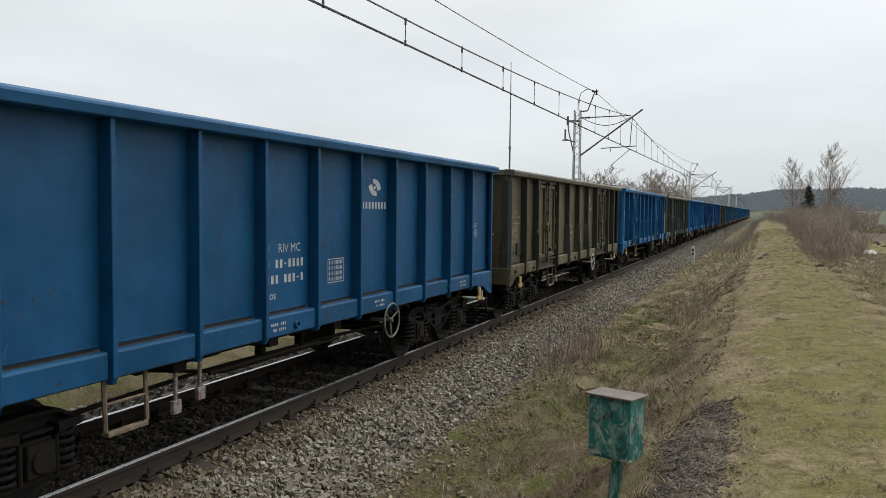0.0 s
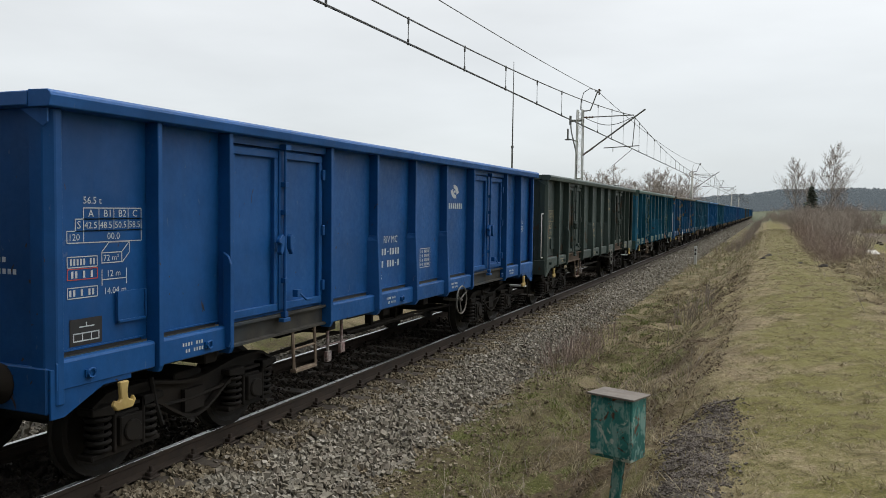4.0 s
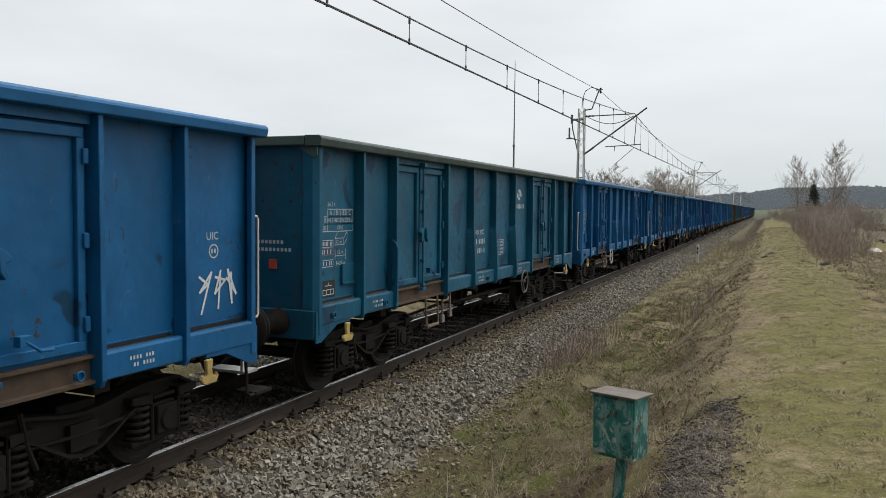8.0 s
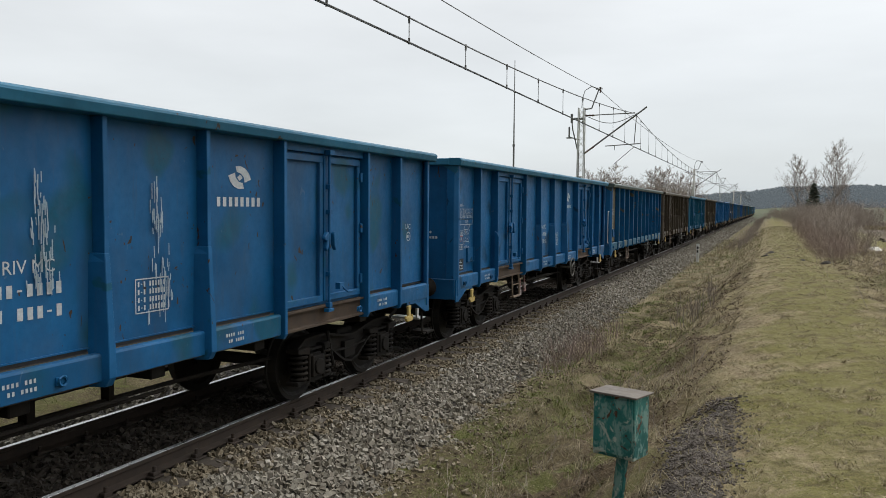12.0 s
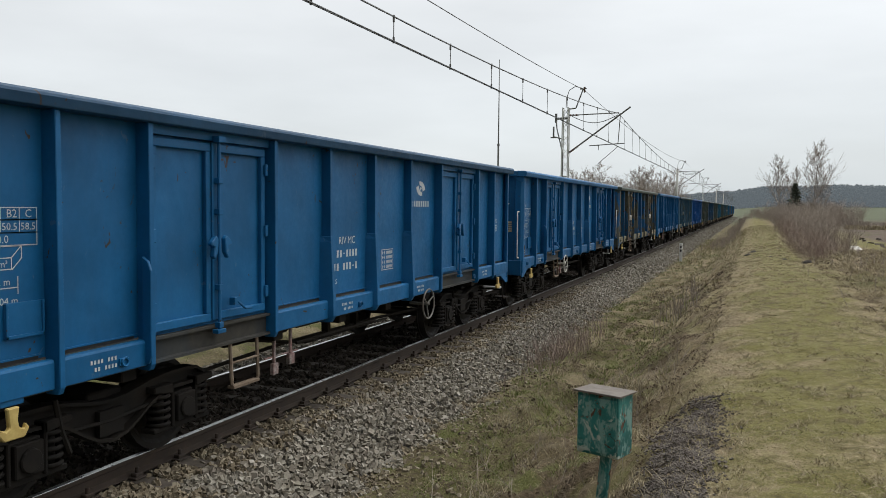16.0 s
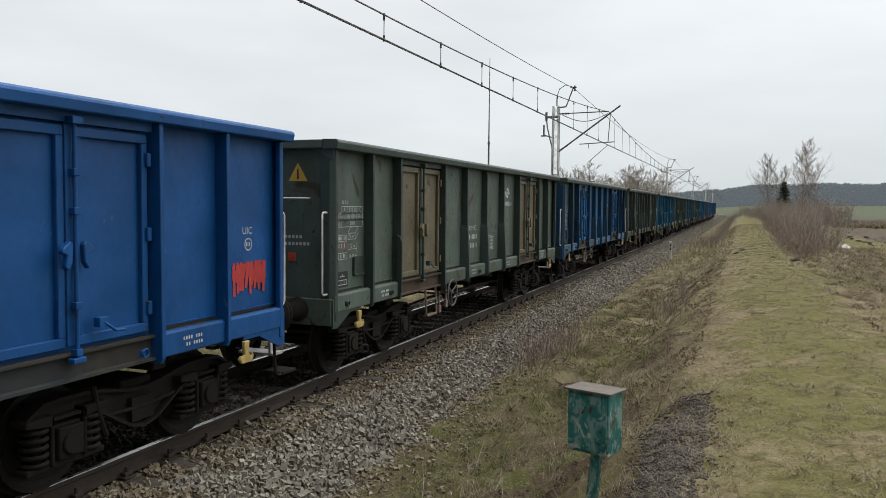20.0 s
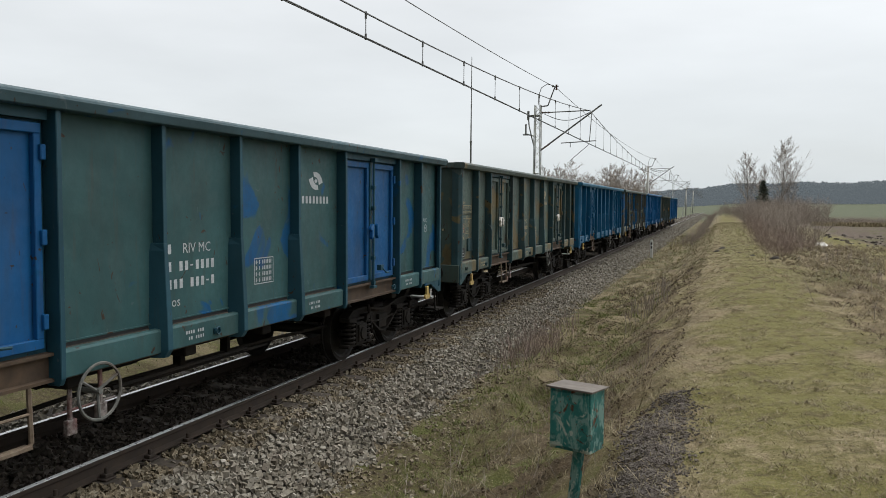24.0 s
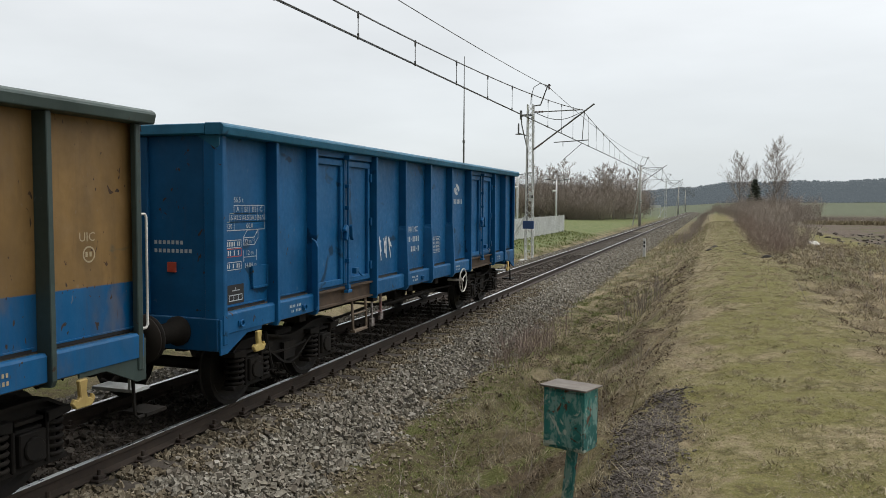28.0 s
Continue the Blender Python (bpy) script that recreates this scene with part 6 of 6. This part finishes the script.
# ---- plants ----
def sprigs(paths, sides=3):
    """Thin tapered stems from (start, end, r0, r1) rows, as one numpy mesh."""
    a = np.array([p[0] for p in paths])
    b = np.array([p[1] for p in paths])
    r0 = np.array([p[2] for p in paths])[:, None]
    r1 = np.array([p[3] for p in paths])[:, None]
    d = b - a
    d /= np.linalg.norm(d, axis=1, keepdims=True) + 1e-9
    ref = np.where(abs(d[:, 2:3]) > 0.9, np.array([[1.0, 0, 0]]), np.array([[0, 0, 1.0]]))
    s = np.cross(d, ref)
    s /= np.linalg.norm(s, axis=1, keepdims=True) + 1e-9
    t = np.cross(d, s)
    rings = []
    for c, r in ((a, r0), (b, r1)):
        for i in range(sides):
            g = 6.28319 * i / sides
            rings.append(c + r * (math.cos(g) * s + math.sin(g) * t))
    v = np.stack(rings, 1)
    q = np.array([(i, (i + 1) % sides, sides + (i + 1) % sides, sides + i) for i in range(sides)])
    f = q[None] + 2 * sides * np.arange(len(paths))[:, None, None]
    return v.reshape(-1, 3), f.reshape(-1, 4)


def grow(r, p, d, length, radius, depth, out, droop=0.0, spread=0.7, kids=(2, 4)):
    """A crooked limb and, from it, smaller ones."""
    steps = 3
    for i in range(steps):
        d = (d + Vector((r.uniform(-1, 1), r.uniform(-1, 1), r.uniform(-0.6, 1) - droop)) * 0.16).normalized()
        q = p + d * length / steps
        ra, rb = radius * (1 - 0.22 * i / steps * 2), radius * (1 - 0.22 * (i + 1) / steps * 2)
        out.append((tuple(p), tuple(q), ra, rb, depth))
        p = q
        if depth > 0 and (i > 0 or depth < 3):
            for _ in range(r.randint(*kids) - 1):
                side = Vector((r.uniform(-1, 1), r.uniform(-1, 1), r.uniform(-0.3, 0.8))).normalized()
                grow(r, q, (d * (1 - spread) + side * spread).normalized(), length * r.uniform(0.4, 0.68), max(0.006, rb * 0.55), depth - 1, out, droop, spread, kids)
    return out


def bare_tree_meshes(seed, height, trunk, limbs, rise=0.55, twig=0.016):
    """A leading stem to the top, limbs from a third of the way up, twigs on them."""
    r = random.Random(seed)
    wood, fine = [], []
    p, d, n = Vector((0, 0, -0.2)), Vector((0, 0, 1)), 9
    stem = [p]
    for i in range(n):
        d = (d + Vector((r.uniform(-1, 1), r.uniform(-1, 1), 0.6)) * 0.09).normalized()
        q = p + d * (height / n)
        wood.append((tuple(p), tuple(q), trunk * (1 - 0.9 * i / n), trunk * (1 - 0.9 * (i + 1) / n)))
        p = q
        stem.append(p)
    for i in range(limbs):
        f = 0.22 + 0.76 * (i + r.random()) / limbs
        k = min(n - 1, int(f * n))
        base = stem[k].lerp(stem[k + 1], f * n - k)
        a = 2.4 * i + r.uniform(-0.5, 0.5)
        way = Vector((math.cos(a), math.sin(a), rise + r.uniform(0, 0.9))).normalized()
        reach = height * (0.34 * (1 - f) + 0.1) * r.uniform(0.7, 1.2)
        rows = grow(r, base, way, reach, max(twig, trunk * 0.42 * (1 - f)), 2, [], -0.25, 0.5, (2, 5))
        fine += [(a1, b1, max(twig * 0.6, c1), max(twig * 0.5, d1)) for a1, b1, c1, d1, _ in rows]
    return bulk("trunk", *sprigs(wood, 7), M_BARK, True), bulk("crown", *sprigs(fine), M_TWIG)


def shrub_mesh(seed, stems, height, spread, material, thick=0.012):
    r = random.Random(seed)
    rows = []
    for _ in range(stems):
        a = r.uniform(0, 6.283)
        base = Vector((math.cos(a), math.sin(a), 0)) * spread * 0.6 * math.sqrt(r.random())
        lean = Vector((math.cos(a) * r.uniform(0, 0.55), math.sin(a) * r.uniform(0, 0.55), 1)).normalized()
        grow(r, base + Vector((0, 0, -0.05)), lean, height * r.uniform(0.4, 0.75), thick * r.uniform(0.7, 1.2), 2, rows, 0.0, 0.45, (2, 3))
    return bulk("branchwork", *sprigs([x[:4] for x in rows]), material)


def place(x, y, turn=0.0, scale=1.0, sink=0.0):
    return Matrix.LocRotScale((x, y, float(ground_z(x, y)) - sink), Euler((0, 0, turn)), (scale, scale, scale))


rng = random.Random(50)
tree_kinds = [bare_tree_meshes(60 + i, 8.6, 0.14, 16, 0.45, 0.02) for i in range(4)]
spots = [(-17.5, 122), (-16.2, 130), (-14.8, 120), (-13.6, 127), (-12.4, 121), (-11.2, 129), (-10.2, 123), (-9.2, 131), (-8.4, 125), (-7.4, 133), (-6.6, 140), (-18.8, 128), (-20, 120), (-15.5, 138), (-11.8, 140), (-8.8, 146), (-6.8, 152), (-21.5, 132), (-24, 126)]
for i, (tx, ty) in enumerate(spots):
    t = thing("bare_tree", "leafless grey-brown tree in the thicket beyond the track", "tree", place(tx, ty, rng.uniform(0, 6), rng.uniform(0.7, 1.0) * (1.12 if i == 0 else 1)), "thicket trees")
    a, b = tree_kinds[i % 4]
    part("trunk", a, M_BARK, t)
    part("crown", b, M_TWIG, t)
low_kinds = [shrub_mesh(80 + i, 60, 2.2, 2.0, M_TWIG, 0.006) for i in range(3)]
red_kinds = [shrub_mesh(90 + i, 44, 1.6, 1.7, M_TWIG_RED, 0.0042) for i in range(3)]
for i in range(44):
    t = thing("thicket_shrub", "dense bare brown shrub at the thicket's edge", "shrub", place(-22 + 15.5 * i / 44 + rng.uniform(-0.6, 0.6), 117 + (i % 5) * 3 + (14 if i > 35 else 0), rng.uniform(0, 6), rng.uniform(1.6, 2.4)), "thicket shrubs")
    part("branchwork", low_kinds[i % 3], M_TWIG, t)
for i, (tx, ty, sc, kind_of) in enumerate([(9.0, 27.5, 0.72, 1), (9.6, 29.5, 0.85, 1), (9.2, 32, 0.9, 1), (10.4, 34, 0.9, 0), (9.3, 36.5, 0.95, 1), (10.2, 40, 1.0, 0), (9.4, 44, 1.0, 1), (10.6, 48, 1.1, 0), (9.8, 53, 1.1, 1), (11.0, 57, 1.2, 0), (10.0, 62, 1.2, 0), (11.6, 66, 1.3, 0), (10.6, 72, 1.3, 1), (12.4, 76, 1.5, 0), (11.2, 82, 1.4, 0), (13.2, 86, 1.6, 0), (14.6, 90, 1.75, 0), (11.8, 93, 1.5, 0), (16.2, 94, 1.7, 0), (12.8, 99, 1.6, 0), (15.2, 101, 1.8, 0), (17.4, 99, 1.6, 0), (10.8, 104, 1.4, 0), (9.8, 118, 1.4, 0), (12.9, 108, 2.0, 0), (14.4, 110, 1.8, 0), (11.6, 106, 1.9, 0), (13.6, 104, 1.7, 0), (12.2, 102, 1.7, 1), (14.2, 96, 2.1, 0), (16.0, 104, 2.3, 0), (18.0, 106, 2.2, 0), (19.5, 108, 1.9, 0), (10.6, 128, 1.1, 0), (8.2, 146, 0.9, 0), (6.9, 158, 1.0, 0), (9.6, 162, 1.2, 0), (12.0, 136, 1.6, 0), (13.8, 130, 1.9, 0)]):
    t = thing("bare_shrub", "leafless reddish-brown shrub beside the grass lane" if kind_of else "leafless brown shrub beside the grass lane", "shrub", place(tx - 0.6 - 0.012 * ty, ty, rng.uniform(0, 6), sc * 0.6), "shrubs beside the lane")
    part("branchwork", (red_kinds if kind_of else low_kinds)[i % 3], M_TWIG_RED if kind_of else M_TWIG, t)
birch = bare_tree_meshes(71, 9.8, 0.12, 22, 0.95, 0.015)
for tx, ty, sc in ((13.3, 110, 1.02), (9.8, 110, 0.82), (10.6, 114, 0.7), (14.6, 112, 0.62)):
    t = thing("birch_tree", "slender leafless birch with pale bark by the lane", "tree", place(tx, ty, rng.uniform(0, 6), sc), "trees by the lane")
    part("trunk", birch[0], M_BIRCH, t)
    part("crown", birch[1], M_TWIG, t)


def conifer_mesh(seed, h):
    r = random.Random(seed)
    rows = []
    for i in range(260):
        z = h * (0.08 + 0.92 * r.random() ** 0.8)
        a, reach = r.uniform(0, 6.283), ((h - z) * 0.24 + 0.3) * r.uniform(0.45, 1.35)
        p = Vector((0, 0, z))
        for _ in range(2):
            q = p + Vector((math.cos(a) * reach / 2, math.sin(a) * reach / 2, -0.06 * reach + r.uniform(-0.1, 0.1)))
            rows.append((tuple(p), tuple(q), 0.11, 0.06))
            p = q
    return bulk("crown", *sprigs(rows, 4), M_NEEDLE)


spruce = thing("spruce_tree", "dark green spruce among bare trees by the lane", "tree", place(11.4, 111, 0))
part("trunk", mesh("trunk", Geo().tube((0, 0, -0.2), (0, 0, 5.3), 0.13, 8, 0.03)), M_BARK, spruce)
part("crown", conifer_mesh(5, 5.2), M_NEEDLE, spruce)


def scrub(name, label, count, xs, ys, h, seed, material, r0=0.008, lean=0.5):
    """Many dead weed stems in a band."""
    r = np.random.default_rng(seed)
    x, y = xs(r, count), ys(r, count)
    z = ground_z(x, y)
    hh = h * r.uniform(0.4, 1.0, count)
    a, l = r.uniform(0, 6.283, count), r.uniform(0, lean, count)
    top = np.stack([x + hh * l * np.cos(a), y + hh * l * np.sin(a), z + hh], -1)
    base = np.stack([x, y, z - 0.03], -1)
    midp = base * 0.45 + top * 0.55 + r.normal(0, 0.03, base.shape) * hh[:, None]
    rows = [(b, m, r0, r0 * 0.8) for b, m in zip(base, midp)] + [(m, t, r0 * 0.8, r0 * 0.4) for m, t in zip(midp, top)]
    for j in range(2):
        end = midp + (top - midp) * 0.5 + r.normal(0, 0.16, base.shape) * hh[:, None]
        rows += [(m, e, r0 * 0.6, r0 * 0.3) for m, e in zip(midp, end)]
    return tagged(new(name, bulk(name, *sprigs(rows), material)), label, "weeds", kind="stuff")


scrub("lineside_scrub", "dead brown weeds along the ditch", 1500, lambda r, n: r.normal(4.5, 0.5, n), lambda r, n: 55 + 170 * r.random(n) ** 1.3, 0.6, 101, M_TWIG, 0.01)
scrub("bramble", "bare reddish bramble stems at the ballast edge", 260, lambda r, n: r.normal(2.95, 0.22, n), lambda r, n: r.normal(15.2, 1.3, n), 0.5, 102, M_TWIG_RED, 0.005, 0.9)
scrub("dead_weeds", "dark dry weed stalks standing in the ditch", 46, lambda r, n: r.normal(4.72, 0.22, n), lambda r, n: r.normal(19.3, 1.4, n), 0.75, 103, M_TWIG, 0.006, 0.25)
scrub("field_hedge", "low brown hedge at the field's far edge", 8000, lambda r, n: r.uniform(13.5, 95, n), lambda r, n: r.uniform(93, 112, n), 0.75, 104, M_TWIG, 0.011)
scrub("rough_weeds", "dry weeds between the lane and the field", 380, lambda r, n: r.normal(10.6, 1.3, n), lambda r, n: 9 + 32 * r.random(n), 0.5, 105, M_TWIG, 0.005, 0.7)
scrub("ditch_twigs", "thin dry twigs lying about the ditch", 120, lambda r, n: r.uniform(3.4, 5.4, n), lambda r, n: r.uniform(5.5, 12, n), 0.35, 106, M_TWIG, 0.003, 1.6)

k_rows = [((5.62, 7.35, 0.45), (5.72, 7.0, 0.62), 0.006, 0.005), ((5.5, 8.05, 0.35), (5.58, 7.8, 0.62), 0.006, 0.004)]
tagged(new("straw_stalks", bulk("straw_stalks", *sprigs(k_rows, 5), M_DRY)), "two pale broken straw stalks in the ditch", "straw")


def blades(name, label, count, where, height, width, material, seed, flat=0.6):
    """Single grass blades, each a bent sliver."""
    r = np.random.default_rng(seed)
    x, y = where(r, count)
    z = ground_z(x, y) - 0.01
    n = len(x)
    h = height * r.uniform(0.35, 1.0, n) * (1 + 0.012 * y)
    a, b = r.uniform(0, 6.283, n), r.uniform(0, 6.283, n)
    l = h * r.uniform(0.1, 1.0, n) * flat * 2
    w = width * r.uniform(0.6, 1.2, n) * (1 + 0.05 * y)
    base = np.stack([x, y, z], -1)
    side = np.stack([np.cos(b), np.sin(b), 0 * b], -1) * w[:, None]
    lean = np.stack([np.cos(a), np.sin(a), 0 * a], -1)
    mid_p = base + lean * (l * 0.35)[:, None] + np.stack([0 * h, 0 * h, h * 0.75], -1)
    tip = base + lean * l[:, None] + np.stack([0 * h, 0 * h, h * (1 - 0.35 * flat)], -1)
    v = np.stack([base - side, base + side, mid_p + side * 0.6, mid_p - side * 0.6, tip], 1)
    f = np.array([(0, 1, 2), (0, 2, 3), (3, 2, 4)])[None] + 5 * np.arange(n)[:, None, None]
    return tagged(new(name, bulk(name, v.reshape(-1, 3), f.reshape(-1, 3), material)), label, "grass", kind="stuff")


def patchy(x0, x1, y0, y1, power, scale, seed, cut, soft=0.5):
    def pick(r, n):
        x, y = r.uniform(x0, x1, n), y0 + (y1 - y0) * r.random(n) ** power
        keep = r.random(n) < np.clip((fbm(x, y, scale, seed) - cut) / soft + 0.5, 0, 1)
        heap = ((x - 5.8) / 0.28) ** 2 + ((y - 6.0) / 1.7) ** 2 < 1
        return x[keep & ~heap], y[keep & ~heap]
    return pick


blades("lane_grass", "short green turf on the lane", 60000, patchy(5.7, 8.6, 3.4, 85, 2.6, 1.2, 201, 0.05, 0.9), 0.03, 0.0024, M_LANE, 301, 2.4)
blades("lane_straw", "short dry straw in the turf", 110000, patchy(5.6, 9.2, 3.4, 85, 2.6, 0.9, 202, -0.1, 0.9), 0.035, 0.0022, M_DRY, 302, 2.4)
blades("bank_straw", "dry matted grass on the ditch bank", 10000, patchy(3.0, 5.9, 4.2, 26, 1.5, 1.1, 203, 0.1), 0.08, 0.0022, M_DRY, 303, 1.9)
blades("bank_litter", "matted brown dead leaves and stalks in the ditch", 60000, patchy(3.2, 5.8, 4.2, 30, 1.5, 1.6, 208, 0.0), 0.035, 0.006, M_LITTER, 308, 2.4)
blades("bank_grass", "green grass tufts in the ditch", 40000, patchy(2.6, 4.8, 4.2, 24, 1.6, 1.5, 204, 0.0), 0.06, 0.0022, M_GREEN, 304, 1.4)
blades("rough_straw", "tall dry grass between lane and field", 46000, patchy(8.3, 14.0, 5.5, 42, 1.4, 1.6, 205, -0.1), 0.1, 0.003, M_DRY, 305, 1.7)
blades("far_side_grass", "grass beyond the track", 16000, patchy(-9.0, -3.2, 8, 70, 1.3, 3.0, 206, -0.2), 0.14, 0.004, M_GREEN, 306, 0.8)
blades("field_strip", "pale dry grass strip along the hedge", 9000, lambda r, n: (r.uniform(15, 95, n), r.normal(88, 0.6, n)), 0.3, 0.012, M_DRY, 307, 0.8)

def clumps(centres, per, spread):
    """Picks blade places in clumps about the centres."""
    def where(r, n):
        x, y = centres(r, n // per)
        a = r.uniform(0, 6.283, (len(x), per))
        rad = spread * np.sqrt(r.random((len(x), per)))
        return (x[:, None] + rad * np.cos(a)).ravel(), (y[:, None] + rad * np.sin(a)).ravel()
    return where


blades("dry_tufts", "bent tufts of long dry grass on the ditch bank", 9000, clumps(patchy(3.2, 5.7, 4.3, 30, 1.4, 1.0, 211, 0.1), 40, 0.1), 0.18, 0.0024, M_DRY, 311, 1.4)
blades("green_tufts", "long green grass tufts in the ditch", 9000, clumps(patchy(2.9, 5.2, 4.5, 26, 1.4, 1.4, 212, 0.2), 40, 0.12), 0.12, 0.0024, M_GREEN, 312, 1.2)
blades("field_tufts", "coarse dry tufts beside the lane", 26000, clumps(patchy(8.6, 13.0, 6, 40, 1.3, 1.2, 213, 0.0), 40, 0.12), 0.16, 0.0026, M_DRY, 313, 1.6)
blades("rough_litter", "flattened brown dead stalks beside the field", 40000, patchy(8.0, 14.0, 6, 40, 1.4, 1.8, 218, 0.1), 0.07, 0.005, M_LITTER, 318, 2.2)
blades("lane_tufts", "small green tufts in the lane's turf", 14000, clumps(patchy(5.8, 8.6, 3.6, 40, 2.0, 1.3, 221, 0.0, 1.2), 24, 0.1), 0.022, 0.003, M_LANE, 321, 2.6)
blades("lane_wisps", "bleached wisps of straw lying on the lane", 36000, clumps(patchy(5.7, 9.4, 3.6, 40, 2.0, 1.0, 222, -0.1, 1.2), 24, 0.06), 0.05, 0.003, M_DRY, 322, 2.0)
blades("verge_straw", "dry grass along the line further off", 16000, patchy(2.5, 5.9, 24, 75, 1.3, 2.2, 214, 0.1), 0.14, 0.003, M_DRY, 314, 1.3)
blades("verge_grass", "green grass along the line further off", 9000, patchy(2.4, 5.9, 22, 75, 1.3, 2.6, 215, 0.2), 0.12, 0.0024, M_GREEN, 315, 1.2)

# ---- small things on the ground ----
def clods(name, label, count, where, size, seed, category):
    r = np.random.default_rng(seed)
    x, y = where(r, count)
    v = stone_shapes(20, seed)[r.integers(0, 20, len(x))] * (size * r.uniform(0.4, 1.0, len(x)))[:, None, None]
    v = np.einsum("nij,nkj->nki", turns(r, len(x)), v) * np.array([1, 1, 0.7]) + np.stack([x, y, ground_z(x, y) + 0.01], -1)[:, None]
    f = CUBE_TRI[None] + 8 * np.arange(len(x))[:, None, None]
    return tagged(new(name, bulk(name, v.reshape(-1, 3), f.reshape(-1, 3), M_SOIL)), label, category, kind="stuff")


clods("soil_heap", "dark crumbly soil heap at the lane's edge", 10000, lambda r, n: (r.normal(5.8, 0.11, n), 4.2 + 3.7 * r.beta(2, 2, n)), 0.014, 401, "soil")
blades("heap_straw", "thin dry grass grown through the soil heap", 800, lambda r, n: (r.normal(5.95, 0.18, n), 4.3 + 2.8 * r.random(n)), 0.1, 0.0018, M_DRY, 319, 2.2)
clods("plough_clods", "dark wet plough clods in the field", 1500, lambda r, n: (12.9 + 1.1 * r.integers(0, 14, n) + r.normal(0, 0.12, n), r.uniform(20, 60, n)), 0.11, 402, "soil")
hill = Geo()
hill.lathe([(0.001, 0.16), (0.1, 0.14), (0.2, 0.07), (0.27, 0.0), (0.26, -0.05), (0.001, -0.05)], "z", (0, 0, 0), 10)
hill.v = [(x * (1 + 0.2 * math.sin(5 * y)), y * (1 + 0.2 * math.cos(7 * x)), z * (1 + 0.3 * math.sin(9 * x + 4 * y))) for x, y, z in hill.v]
hill_mesh = mesh("molehill", hill, 0, True)
hill_mesh.materials.append(M_MOLE)
for hx, hy, hs in ((6.35, 33.2, 1.0), (6.15, 32.2, 0.7), (7.27, 27.7, 0.7), (7.87, 26.5, 0.9), (8.0, 27.6, 0.6), (5.95, 14.5, 0.42), (6.9, 29.5, 0.5), (7.3, 35, 0.6)):
    ob = new("molehill", hill_mesh)
    ob.matrix_basis = place(hx, hy, hx * 7, hs * 0.75, 0.04)
    tagged(ob, "dark earth molehill on the grass lane", "molehill", "molehills on the lane")
rag = new("plastic_sheet", mesh("plastic_sheet", Geo().add([(0.45 * math.cos(6.283 * i / 12) * (1 + 0.3 * math.sin(i * 2.7)), 0.3 * math.sin(6.283 * i / 12), 0.02) for i in range(12)] + [(0.2 * math.cos(6.283 * i / 12), 0.13 * math.sin(6.283 * i / 12), 0.2 + 0.06 * math.sin(i * 1.9)) for i in range(12)] + [(0, 0, 0.25)],
          [(i, (i + 1) % 12, 12 + (i + 1) % 12, 12 + i) for i in range(12)] + [(12 + i, 12 + (i + 1) % 12, 24) for i in range(12)])))
rag.data.materials.append(M_WHITE)
rag.matrix_basis = place(10.55, 39.3)
tagged(rag, "crumpled white plastic sheet in the dry grass", "litter")


# ---- moving things ----
SPEED = (-3.0967e-06, 0.00052131, -0.03562174, 20.5184133, -15.550392)


def travel(t):
    """Metres the train has gone; wagon n's near end stands at n * PITCH - travel."""
    a, b, c, d, e = SPEED
    return (((a * t + b) * t + c) * t + d) * t + e


def motions():
    for number, w in wagons.items():
        rows = []
        for i in range(29):
            rows.append((float(i), track_pose(PITCH * number - travel(i) + HALF)))
        walk(w, rows)
        # wheels turn while the wagon rolls past the lineside
        sets = [c for b in w.children if b.name.startswith("bogie") for c in b.children if c.name.startswith("wheelset")]
        near = [f for f in range(0, 841) if -4.0 < PITCH * number - travel(f / 30) + HALF < 34.0]
        if not near:
            continue
        for ws in sets:
            at = Matrix.Translation(ws.matrix_basis.translation)
            spin = lambda f: at @ Matrix.Rotation((travel(f / 30) - travel(near[0] / 30)) / 0.462, 4, "X")
            keyed = [(f / 30, spin(f)) for f in near]
            if near[0] > 0:
                keyed.insert(0, (0.0, spin(near[0])))
            if near[-1] < 840:
                keyed.append((28.0, spin(near[-1])))
            walk(ws, keyed)


motions()
